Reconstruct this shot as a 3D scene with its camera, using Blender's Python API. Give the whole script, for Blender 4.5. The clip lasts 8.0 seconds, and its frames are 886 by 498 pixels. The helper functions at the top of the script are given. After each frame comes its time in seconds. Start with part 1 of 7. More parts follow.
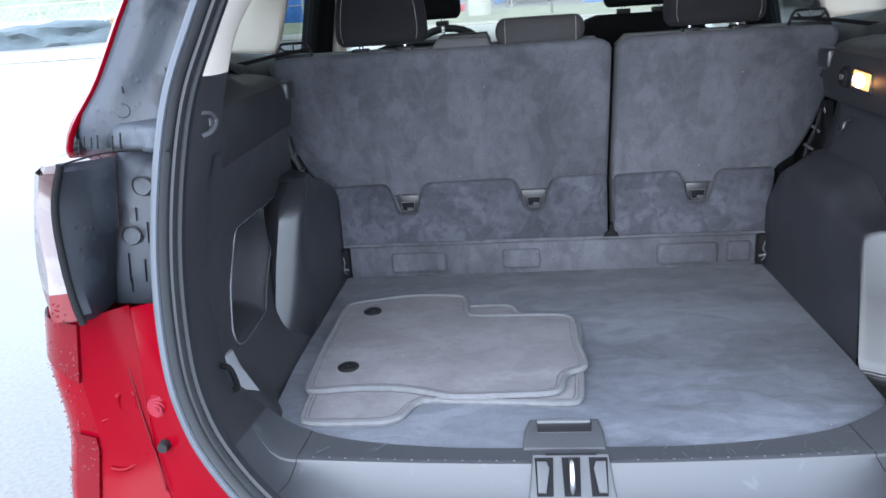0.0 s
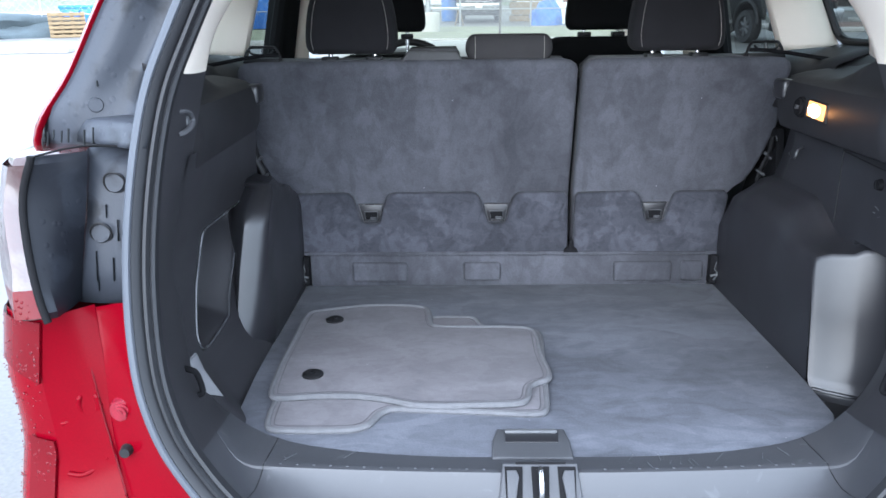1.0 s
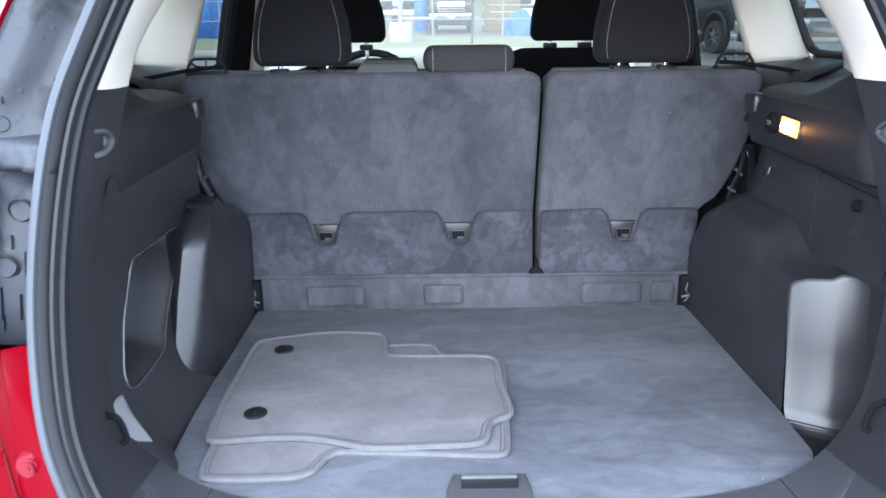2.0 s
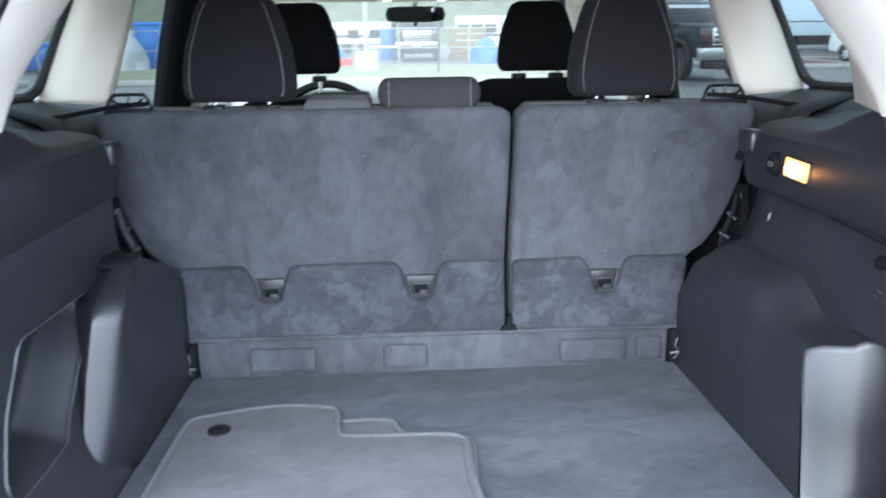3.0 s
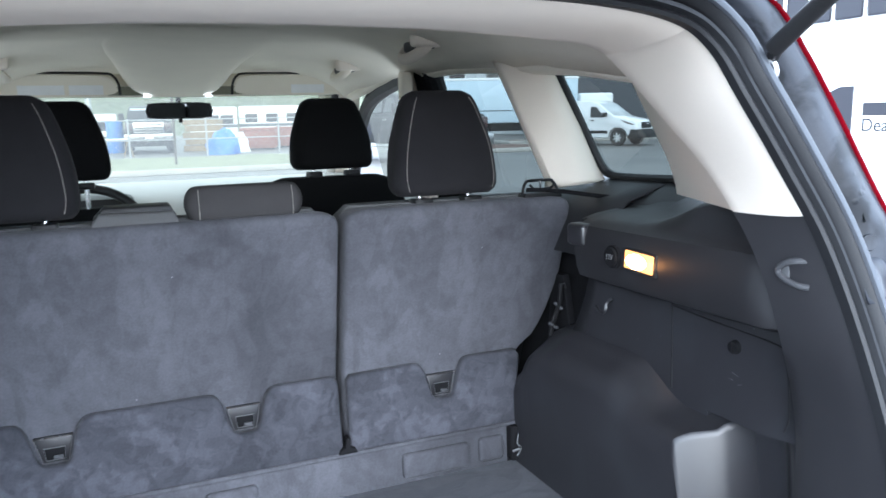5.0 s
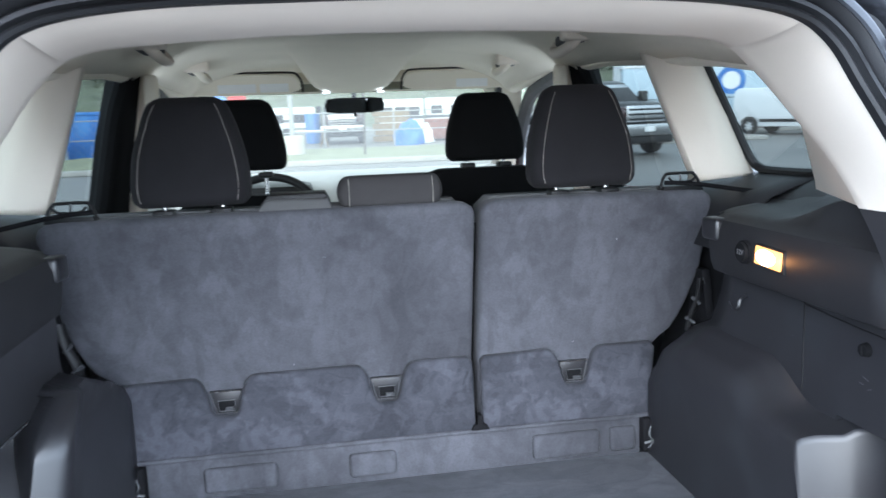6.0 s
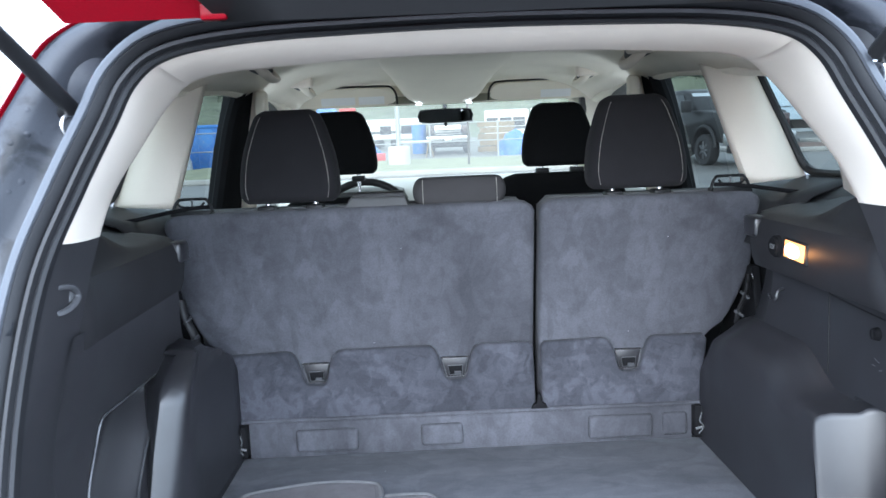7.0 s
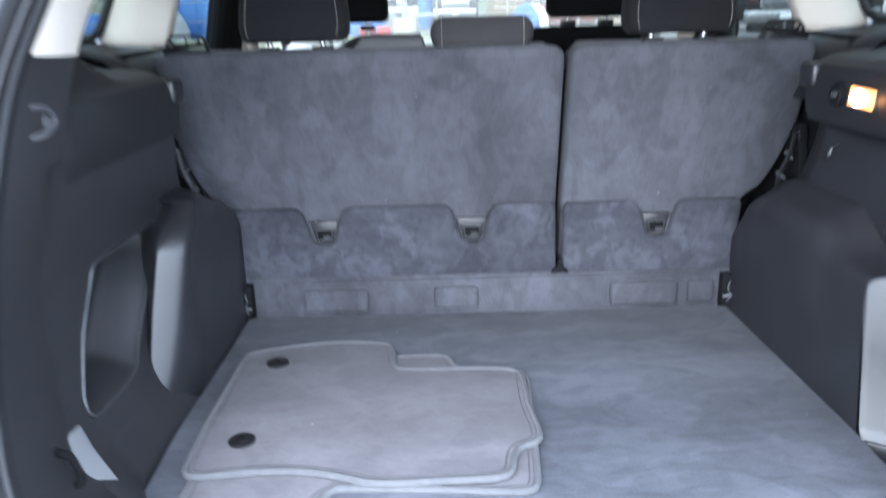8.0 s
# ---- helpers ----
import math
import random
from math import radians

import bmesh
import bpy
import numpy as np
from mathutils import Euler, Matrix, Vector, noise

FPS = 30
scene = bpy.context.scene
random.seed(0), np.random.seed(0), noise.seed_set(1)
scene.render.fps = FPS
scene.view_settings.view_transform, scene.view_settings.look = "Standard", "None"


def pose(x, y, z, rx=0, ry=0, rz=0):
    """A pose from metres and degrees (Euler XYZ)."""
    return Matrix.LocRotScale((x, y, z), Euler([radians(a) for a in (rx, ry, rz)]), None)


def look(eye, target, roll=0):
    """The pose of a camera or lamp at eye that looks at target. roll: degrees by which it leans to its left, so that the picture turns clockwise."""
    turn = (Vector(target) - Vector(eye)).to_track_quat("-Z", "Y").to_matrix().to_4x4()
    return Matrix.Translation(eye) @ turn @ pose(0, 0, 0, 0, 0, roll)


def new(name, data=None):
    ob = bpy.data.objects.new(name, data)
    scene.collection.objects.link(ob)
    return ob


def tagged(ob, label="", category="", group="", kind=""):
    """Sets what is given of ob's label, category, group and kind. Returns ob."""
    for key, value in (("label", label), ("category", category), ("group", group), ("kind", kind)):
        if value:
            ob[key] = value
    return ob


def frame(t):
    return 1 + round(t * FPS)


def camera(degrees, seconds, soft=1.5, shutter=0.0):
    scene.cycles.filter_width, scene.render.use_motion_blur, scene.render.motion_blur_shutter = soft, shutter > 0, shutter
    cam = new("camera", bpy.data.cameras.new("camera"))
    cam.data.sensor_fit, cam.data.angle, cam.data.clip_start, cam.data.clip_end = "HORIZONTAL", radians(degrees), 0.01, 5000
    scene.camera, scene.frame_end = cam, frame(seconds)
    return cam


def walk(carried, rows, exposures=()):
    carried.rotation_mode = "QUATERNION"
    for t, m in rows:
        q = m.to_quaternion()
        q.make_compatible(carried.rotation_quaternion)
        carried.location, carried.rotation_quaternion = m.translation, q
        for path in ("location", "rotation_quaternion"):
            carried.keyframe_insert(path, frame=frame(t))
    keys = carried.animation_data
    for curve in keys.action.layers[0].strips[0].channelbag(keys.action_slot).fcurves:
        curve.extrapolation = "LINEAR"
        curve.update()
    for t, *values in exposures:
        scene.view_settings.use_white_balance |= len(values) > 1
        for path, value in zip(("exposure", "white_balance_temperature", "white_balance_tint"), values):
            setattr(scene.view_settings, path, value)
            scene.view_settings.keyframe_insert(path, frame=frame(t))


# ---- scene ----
cam = camera(61.1, 8.0, shutter=0.4)
PATH = [
    (0, (-0.075, 0.105, 1.381), (-0.276, 1.999, 0.771), -4.0),
    (0.5, (-0.128, 0.079, 1.392), (-0.219, 1.99, 0.808), -1.9),
    (1, (-0.133, 0.091, 1.376), (-0.173, 2.005, 0.798), -0.7),
    (1.2, (-0.132, 0.089, 1.373), (-0.15, 2.004, 0.795), -0.6),
    (2.5, (-0.073, 0.313, 1.381), (-0.041, 2.24, 0.848), -0.5),
    (3, (-0.07, 0.412, 1.382), (0.038, 2.349, 0.893), -0.8),
    (3.5, (-0.111, 0.506, 1.405), (0.348, 2.419, 1.046), -3.2),
    (4, (-0.158, 0.569, 1.415), (0.611, 2.397, 1.157), -3.6),
    (4.2, (-0.175, 0.573, 1.416), (0.648, 2.379, 1.171), -3.1),
    (5.3, (-0.203, 0.565, 1.406), (0.48, 2.421, 1.107), -1.5),
    (5.5, (-0.199, 0.556, 1.402), (0.392, 2.442, 1.099), -1.6),
    (6, (-0.136, 0.475, 1.415), (0.166, 2.43, 1.124), -2.3),
    (6.5, (-0.073, 0.372, 1.398), (0.028, 2.351, 1.131), -2.6),
    (7, (-0.072, 0.276, 1.401), (-0.045, 2.26, 1.148), -2.5),
    (7.5, (-0.117, 0.198, 1.396), (-0.106, 2.175, 1.096), -2.3),
    (7.8, (-0.118, 0.27, 1.361), (-0.113, 2.225, 0.94), -1.9),
    (8, (-0.103, 0.386, 1.323), (-0.096, 2.306, 0.762), -1.5),
]
# the car stands on a slight slope: its own axes, x to its right, y ahead, z up from the ground at the tail
CAR = Matrix.Translation((0, 1.1, 0)) @ pose(0, 0, 0, -2.2) @ Matrix.Translation((0, -1.1, 0))
walk(cam, [(t, CAR @ look(eye, target, roll)) for t, eye, target, roll in PATH], exposures=[(0, 2.65, 5550, 9), (1.2, 2.7, 5550, 9), (2.5, 3.06, 5500, 9), (3.5, 3.06, 5520, 8), (4.2, 2.93, 5550, 8), (6, 2.95, 5550, 8), (7, 3.0, 5500, 8), (8, 3.06, 5500, 9)])

# ---- sky and sun: a bright overcast day ----
world = bpy.data.worlds.new("overcast_sky")
scene.world = world
world.use_nodes = True
wn = world.node_tree
sky = wn.nodes.new("ShaderNodeTexSky")
sky.sky_type, sky.sun_disc = "NISHITA", False
sky.sun_elevation, sky.sun_rotation = radians(30), radians(195)
sky.air_density, sky.dust_density, sky.ozone_density = 1.0, 2.0, 1.0
veil = wn.nodes.new("ShaderNodeMix")
veil.data_type = "RGBA"
veil.inputs["Factor"].default_value = 0.8
veil.inputs["B"].default_value = (7.5, 8.0, 8.5, 1)
wn.links.new(sky.outputs[0], veil.inputs["A"])
wn.links.new(veil.outputs["Result"], wn.nodes["Background"].inputs[0])
wn.nodes["Background"].inputs[1].default_value = 0.125
sun = new("sun", bpy.data.lights.new("sun", "SUN"))
sun.data.energy, sun.data.angle, sun.data.color = 1.0, radians(80), (1.0, 0.985, 0.965)
sun.matrix_world = look((0, 0, 0), (-math.sin(radians(195)) * math.cos(radians(30)), -math.cos(radians(195)) * math.cos(radians(30)), -math.sin(radians(30))))

# fill lamps added at the two front door windows, brightening visors and headliner
for side in (1, -1):
    opening = new("added_cabin_fill", bpy.data.lights.new("added_cabin_fill", "AREA"))
    opening.data.shape, opening.data.size, opening.data.size_y, opening.data.energy, opening.data.color = "RECTANGLE", 0.62, 0.30, 0.105, (0.97, 1.0, 0.98)
    opening.matrix_world = CAR @ look((side * 0.735, 2.98, 1.47), (side * 0.10, 3.62, 1.60))

# ---- materials ----
def principled(name):
    m = bpy.data.materials.new(name)
    m.use_nodes = True
    return m, m.node_tree, m.node_tree.nodes["Principled BSDF"]


def mat(name, color, rough=0.5, metal=0.0, vary=0.12, scale=6.0, grain=0.0, grain_scale=500.0, coat=0.0, spec=0.5, blotch=None, blotch_scale=3.0, blotch_range=(0.45, 0.65), sheen=0.0, stretch=1.0, specks=None):
    """A painted, moulded or woven surface: colour with broad and fine variation, fine relief, and optional blotches of a second colour."""
    m, nt, b = principled(name)
    N, L = nt.nodes, nt.links
    co = N.new("ShaderNodeTexCoord")
    broad, fine = N.new("ShaderNodeTexNoise"), N.new("ShaderNodeTexNoise")
    broad.inputs["Scale"].default_value, broad.inputs["Detail"].default_value = scale, 5
    fine.inputs["Scale"].default_value, fine.inputs["Detail"].default_value = grain_scale, 2
    L.new(co.outputs["Object"], broad.inputs["Vector"])
    L.new(co.outputs["Object"], fine.inputs["Vector"])
    add = N.new("ShaderNodeMath")
    add.operation = "ADD"
    L.new(broad.outputs["Fac"], add.inputs[0])
    L.new(fine.outputs["Fac"], add.inputs[1])
    ramp = N.new("ShaderNodeMapRange")
    ramp.inputs["From Min"].default_value, ramp.inputs["From Max"].default_value = 0.6, 1.4
    ramp.inputs["To Min"].default_value, ramp.inputs["To Max"].default_value = 1 - vary, 1 + vary
    L.new(add.outputs[0], ramp.inputs["Value"])
    src = N.new("ShaderNodeRGB")
    src.outputs[0].default_value = (*color, 1)
    out = src.outputs[0]
    if blotch:
        bn = N.new("ShaderNodeTexNoise")
        bn.inputs["Scale"].default_value, bn.inputs["Detail"].default_value, bn.inputs["Distortion"].default_value = blotch_scale, 6, 0.6
        nap = N.new("ShaderNodeMapping")
        nap.inputs["Scale"].default_value = (1, 1, stretch)
        L.new(co.outputs["Object"], nap.inputs["Vector"])
        L.new(nap.outputs[0], bn.inputs["Vector"])
        br = N.new("ShaderNodeMapRange")
        br.interpolation_type = "SMOOTHSTEP"
        br.inputs["From Min"].default_value, br.inputs["From Max"].default_value = blotch_range
        L.new(bn.outputs["Fac"], br.inputs["Value"])
        mx = N.new("ShaderNodeMix")
        mx.data_type = "RGBA"
        mx.inputs["B"].default_value = (*blotch, 1)
        L.new(br.outputs[0], mx.inputs["Factor"])
        L.new(out, mx.inputs["A"])
        out = mx.outputs["Result"]
    if specks:
        vo = N.new("ShaderNodeTexVoronoi")
        vo.inputs["Scale"].default_value = 24
        L.new(co.outputs["Object"], vo.inputs["Vector"])
        near, rare, both_ = N.new("ShaderNodeMath"), N.new("ShaderNodeMath"), N.new("ShaderNodeMath")
        near.operation, rare.operation, both_.operation = "LESS_THAN", "GREATER_THAN", "MULTIPLY"
        near.inputs[1].default_value, rare.inputs[1].default_value = 0.035, 0.72
        L.new(vo.outputs["Distance"], near.inputs[0])
        split = N.new("ShaderNodeSeparateColor")
        L.new(vo.outputs["Color"], split.inputs[0])
        L.new(split.outputs[0], rare.inputs[0])
        L.new(near.outputs[0], both_.inputs[0])
        L.new(rare.outputs[0], both_.inputs[1])
        lint = N.new("ShaderNodeMix")
        lint.data_type = "RGBA"
        lint.inputs["B"].default_value = (*specks, 1)
        L.new(both_.outputs[0], lint.inputs["Factor"])
        L.new(out, lint.inputs["A"])
        out = lint.outputs["Result"]
    mul = N.new("ShaderNodeVectorMath")
    mul.operation = "SCALE"
    L.new(out, mul.inputs[0])
    L.new(ramp.outputs[0], mul.inputs["Scale"])
    L.new(mul.outputs[0], b.inputs["Base Color"])
    rr_ = N.new("ShaderNodeMapRange")
    rr_.inputs["To Min"].default_value, rr_.inputs["To Max"].default_value = max(0.02, rough - 0.08), min(1, rough + 0.08)
    L.new(broad.outputs["Fac"], rr_.inputs["Value"])
    L.new(rr_.outputs[0], b.inputs["Roughness"])
    b.inputs["Metallic"].default_value, b.inputs["Coat Weight"].default_value = metal, coat
    b.inputs["Specular IOR Level"].default_value = spec
    b.inputs["Sheen Weight"].default_value = sheen
    if grain:
        bump = N.new("ShaderNodeBump")
        bump.inputs["Strength"].default_value, bump.inputs["Distance"].default_value = grain, 0.001
        L.new(fine.outputs["Fac"], bump.inputs["Height"])
        L.new(bump.outputs[0], b.inputs["Normal"])
    return m


def nap_carpet(name, color, depth, patch, stroke, lint=0.15, pile=700.0, smudge=1.0):
    """Brushed velour: broad soft patches where the nap lies another way, smaller strokes in them, fine pile and a little lint."""
    m, nt, b = principled(name)
    N, L = nt.nodes, nt.links
    co, mp = N.new("ShaderNodeTexCoord"), N.new("ShaderNodeMapping")
    mp.inputs["Scale"].default_value = patch
    L.new(co.outputs["Object"], mp.inputs["Vector"])
    total = None
    for src, scale, detail, twist, lo, hi, amount in ((mp, 1.0, 4, 0.3, 0.40, 0.62, 0.75), (mp, 2.3, 5, 1.2, 0.455, 0.54, 0.42 * smudge), (mp, 5.5, 5, 1.4, 0.47, 0.56, 0.26 * smudge), (co, stroke * 3.0, 6, 0.2, 0.36, 0.70, 0.24), (co, pile * 0.35, 3, 0.0, 0.25, 0.75, 0.30)):
        t = N.new("ShaderNodeTexNoise")
        t.inputs["Scale"].default_value, t.inputs["Detail"].default_value, t.inputs["Distortion"].default_value = scale, detail, twist
        L.new(src.outputs["Object" if src is co else 0], t.inputs["Vector"])
        r = N.new("ShaderNodeMapRange")
        r.interpolation_type = "SMOOTHSTEP"
        r.inputs["From Min"].default_value, r.inputs["From Max"].default_value = lo, hi
        r.inputs["To Min"].default_value, r.inputs["To Max"].default_value = 1 + amount * depth * 0.5, 1 - amount * depth * 0.5
        L.new(t.outputs["Fac"], r.inputs["Value"])
        if total is None:
            total = r.outputs[0]
        else:
            k = N.new("ShaderNodeMath")
            k.operation = "MULTIPLY"
            L.new(total, k.inputs[0])
            L.new(r.outputs[0], k.inputs[1])
            total = k.outputs[0]
        fine = t
    tone = N.new("ShaderNodeVectorMath")
    tone.operation = "SCALE"
    tone.inputs[0].default_value = color
    L.new(total, tone.inputs["Scale"])
    vo, split = N.new("ShaderNodeTexVoronoi"), N.new("ShaderNodeSeparateColor")
    vo.inputs["Scale"].default_value = 26
    L.new(co.outputs["Object"], vo.inputs["Vector"])
    L.new(vo.outputs["Color"], split.inputs[0])
    near, rare, hit = (N.new("ShaderNodeMath") for _ in range(3))
    near.operation, rare.operation, hit.operation = "LESS_THAN", "GREATER_THAN", "MULTIPLY"
    near.inputs[1].default_value, rare.inputs[1].default_value = 0.024, 1 - 0.5 * lint
    L.new(vo.outputs["Distance"], near.inputs[0])
    L.new(split.outputs[0], rare.inputs[0])
    L.new(near.outputs[0], hit.inputs[0])
    L.new(rare.outputs[0], hit.inputs[1])
    mx = N.new("ShaderNodeMix")
    mx.data_type = "RGBA"
    mx.inputs["B"].default_value = (0.36, 0.36, 0.39, 1)
    L.new(hit.outputs[0], mx.inputs["Factor"])
    L.new(tone.outputs[0], mx.inputs["A"])
    L.new(mx.outputs["Result"], b.inputs["Base Color"])
    b.inputs["Roughness"].default_value, b.inputs["Specular IOR Level"].default_value = 0.95, 0.08
    b.inputs["Sheen Weight"].default_value = 0.06
    bump = N.new("ShaderNodeBump")
    bump.inputs["Strength"].default_value, bump.inputs["Distance"].default_value = 0.5, 0.001
    L.new(fine.outputs["Fac"], bump.inputs["Height"])
    L.new(bump.outputs[0], b.inputs["Normal"])
    return m


def wet_paint(name, color, rough=0.25, metal=0.0, beads=0.6, bead_scale=90.0, coat=0.6, streak=None, spec=0.14):
    """Car paint with beads of rain standing on it."""
    m = mat(name, color, rough, metal, 0.10, 5.0, 0, 400, coat=coat, spec=spec, blotch=streak, blotch_scale=14, blotch_range=(0.5, 0.62))
    nt, b = m.node_tree, m.node_tree.nodes["Principled BSDF"]
    N, L = nt.nodes, nt.links
    co = N.new("ShaderNodeTexCoord")
    vor = N.new("ShaderNodeTexVoronoi")
    vor.inputs["Scale"].default_value = bead_scale
    L.new(co.outputs["Object"], vor.inputs["Vector"])
    pick = N.new("ShaderNodeMapRange")
    pick.inputs["From Min"].default_value, pick.inputs["From Max"].default_value = 0.30, 0.12
    L.new(vor.outputs["Distance"], pick.inputs["Value"])
    area = N.new("ShaderNodeTexNoise")
    area.inputs["Scale"].default_value = 9
    L.new(co.outputs["Object"], area.inputs["Vector"])
    gate = N.new("ShaderNodeMapRange")
    gate.inputs["From Min"].default_value, gate.inputs["From Max"].default_value = 0.46, 0.62
    L.new(area.outputs["Fac"], gate.inputs["Value"])
    mul = N.new("ShaderNodeMath")
    mul.operation = "MULTIPLY"
    L.new(pick.outputs[0], mul.inputs[0])
    L.new(gate.outputs[0], mul.inputs[1])
    bump = N.new("ShaderNodeBump")
    bump.inputs["Strength"].default_value, bump.inputs["Distance"].default_value = beads, 0.002
    L.new(mul.outputs[0], bump.inputs["Height"])
    L.new(bump.outputs[0], b.inputs["Normal"])
    L.new(bump.outputs[0], b.inputs["Coat Normal"])
    return m


def glass(name, tint, gloss=0.02, film=0.06):
    """A tinted pane; a thin translucent film paints in a haze of glare."""
    m = bpy.data.materials.new(name)
    m.use_nodes = True
    nt = m.node_tree
    nt.nodes.clear()
    N, L = nt.nodes, nt.links
    out, mix, tr, gl = (N.new(k) for k in ("ShaderNodeOutputMaterial", "ShaderNodeMixShader", "ShaderNodeBsdfTransparent", "ShaderNodeBsdfGlossy"))
    tr.inputs[0].default_value = (*tint, 1)
    gl.inputs["Roughness"].default_value = gloss
    mix.inputs[0].default_value = 0.05
    L.new(tr.outputs[0], mix.inputs[1])
    L.new(gl.outputs[0], mix.inputs[2])
    glare_haze, hazy = N.new("ShaderNodeBsdfTranslucent"), N.new("ShaderNodeMixShader")
    glare_haze.inputs[0].default_value = (0.86, 0.84, 0.78, 1)
    hazy.inputs[0].default_value = film
    L.new(mix.outputs[0], hazy.inputs[1])
    L.new(glare_haze.outputs[0], hazy.inputs[2])
    L.new(hazy.outputs[0], out.inputs[0])
    return m


def glow(name, color, power, body=1.0):
    m, nt, b = principled(name)
    b.inputs["Base Color"].default_value = (*(c * body for c in color), 1)
    b.inputs["Emission Color"].default_value = (*color, 1)
    b.inputs["Emission Strength"].default_value = power
    return m


CARPET = nap_carpet("seat_back_carpet", (0.0605, 0.0615, 0.0705), 0.48, (3.6, 3.6, 1.9), 13.0, lint=0.05, smudge=0.78)
# seat back carpet again, darker: its nap's other lie is put into the colour
DARK_FLAP_CARPET = nap_carpet("darkened_flap_carpet", (0.0425, 0.0435, 0.0520), 0.46, (4.2, 4.2, 4.2), 17.0, smudge=1.45)
FLOOR_CARPET = nap_carpet("load_floor_carpet", (0.073, 0.0765, 0.091), 0.42, (2.0, 4.0, 3.0), 11.0, lint=0.6)
MAT_PILE = nap_carpet("floor_mat_pile", (0.115, 0.109, 0.118), 0.22, (4.0, 6.0, 4.0), 22.0, lint=0.5, pile=900.0)
STITCH = mat("grey_seam_thread", (0.060, 0.060, 0.065), 0.9, 0, 0.2, 60)
MAT_EDGE = mat("floor_mat_binding", (0.112, 0.112, 0.119), 0.9, 0, 0.18, 60, 0.6, 900, spec=0.15)
PLASTIC = mat("smooth_charcoal_plastic", (0.0173, 0.0170, 0.0195), 0.32, 0, 0.10, 7, 0.06, 900, spec=0.50, blotch=(0.020, 0.0205, 0.0235), blotch_scale=9, specks=(0.09, 0.09, 0.1))
GRAINED = mat("grained_charcoal_plastic", (0.0157, 0.0152, 0.0170), 0.56, 0, 0.12, 9, 0.30, 900, spec=0.30, blotch=(0.019, 0.0193, 0.0215), blotch_scale=9, specks=(0.08, 0.08, 0.09))
# trim plastic again, lightened: the side panels' light is put into the colour
LIT_SIDE_WALL = mat("lightened_side_plastic", (0.0215, 0.0210, 0.0237), 0.46, 0, 0.12, 8, 0.15, 900, spec=0.45, blotch=(0.0235, 0.023, 0.0257), blotch_scale=9)
# paler plastic with the pocket rim's highlight put into the colour
RIM_HIGHLIGHT = mat("rim_highlight_plastic", (0.045, 0.046, 0.050), 0.25, 0, 0.1, 9, spec=0.7)
PALE_PLASTIC = mat("pale_grey_plastic", (0.19, 0.19, 0.20), 0.5, 0, 0.08, 12, 0.2, 800)
SILL = mat("scuffed_charcoal_plastic", (0.040, 0.041, 0.046), 0.42, 0, 0.12, 7, 0.15, 900, spec=0.46, blotch=(0.060, 0.062, 0.067), blotch_scale=38, blotch_range=(0.64, 0.74), specks=(0.12, 0.12, 0.13))
BLACK = mat("black_plastic", (0.010, 0.010, 0.011), 0.5, 0, 0.15, 15, 0.2, 700, spec=0.3)
MATT_BLACK = mat("matt_black_trim", (0.006, 0.006, 0.007), 0.85, 0, 0.15, 15, 0.2, 700, spec=0.15)
SEAL_LIP = mat("grey_rubber_lip", (0.060, 0.066, 0.078), 0.65, 0, 0.1, 12, 0.15, 600, spec=0.3)
RUBBER = mat("black_rubber", (0.0155, 0.016, 0.018), 0.46, 0, 0.15, 20, 0.2, 600, spec=0.25)
LOCK_PLASTIC = mat("matt_charcoal_plastic", (0.052, 0.053, 0.058), 0.6, 0, 0.12, 12, 0.3, 800, spec=0.3)
BEIGE = mat("pale_grey_pillar_plastic", (0.74, 0.665, 0.575), 0.65, 0, 0.04, 5, 0.2, 900, spec=0.3)
LINER = mat("pale_headliner_fabric", (0.85, 0.79, 0.675), 0.95, 0, 0.05, 8, 0.4, 900, spec=0.1)
RED = wet_paint("red_metallic_paint", (0.118, 0.0003, 0.0045), 0.16, 0.0, 0.06, coat=0.0, spec=0.075)
# stop's rubber, lighter than the paint: its gloss highlights are put into the colour
BUFFER = mat("highlit_red_rubber", (0.16, 0.006, 0.016), 0.22, 0, 0.25, 90, 0.1, 500, spec=0.6)
BEAD = mat("rain_bead", (0.10, 0.006, 0.010), 0.10, 0, 0.05, 9, spec=0.5)
CHANNEL = wet_paint("dark_grey_body_paint", (0.034, 0.0375, 0.046), 0.42, 0.0, 0.5, 60, coat=0.0, streak=(0.013, 0.0145, 0.018), spec=0.19)
HOUSING = wet_paint("black_lamp_housing", (0.0105, 0.0115, 0.015), 0.38, 0.0, 0.3, 60, coat=0.0, streak=(0.016, 0.018, 0.023))
WATER = mat("dark_rain_water", (0.004, 0.005, 0.006), 0.30, 0, 0.1, 30, spec=0.15)
FABRIC = mat("charcoal_seat_fabric", (0.0155, 0.0148, 0.0165), 0.9, 0, 0.15, 20, 0.5, 1200, spec=0.12, sheen=0.03)
BLACK_FABRIC = mat("black_seat_fabric", (0.0075, 0.0075, 0.008), 0.9, 0, 0.15, 20, 0.5, 1200, spec=0.1)
GREY_FABRIC = mat("grey_seat_fabric", (0.105, 0.105, 0.108), 0.9, 0, 0.12, 25, 0.5, 1200, spec=0.2)
ARM_FABRIC = mat("dark_grey_seat_fabric", (0.042, 0.040, 0.041), 0.9, 0, 0.12, 25, 0.5, 1200, spec=0.2)
THREAD = mat("pale_thread", (0.34, 0.32, 0.29), 0.9, 0, 0.1, 30)
STEEL = mat("bright_steel", (0.55, 0.55, 0.56), 0.25, 1.0, 0.1, 12)
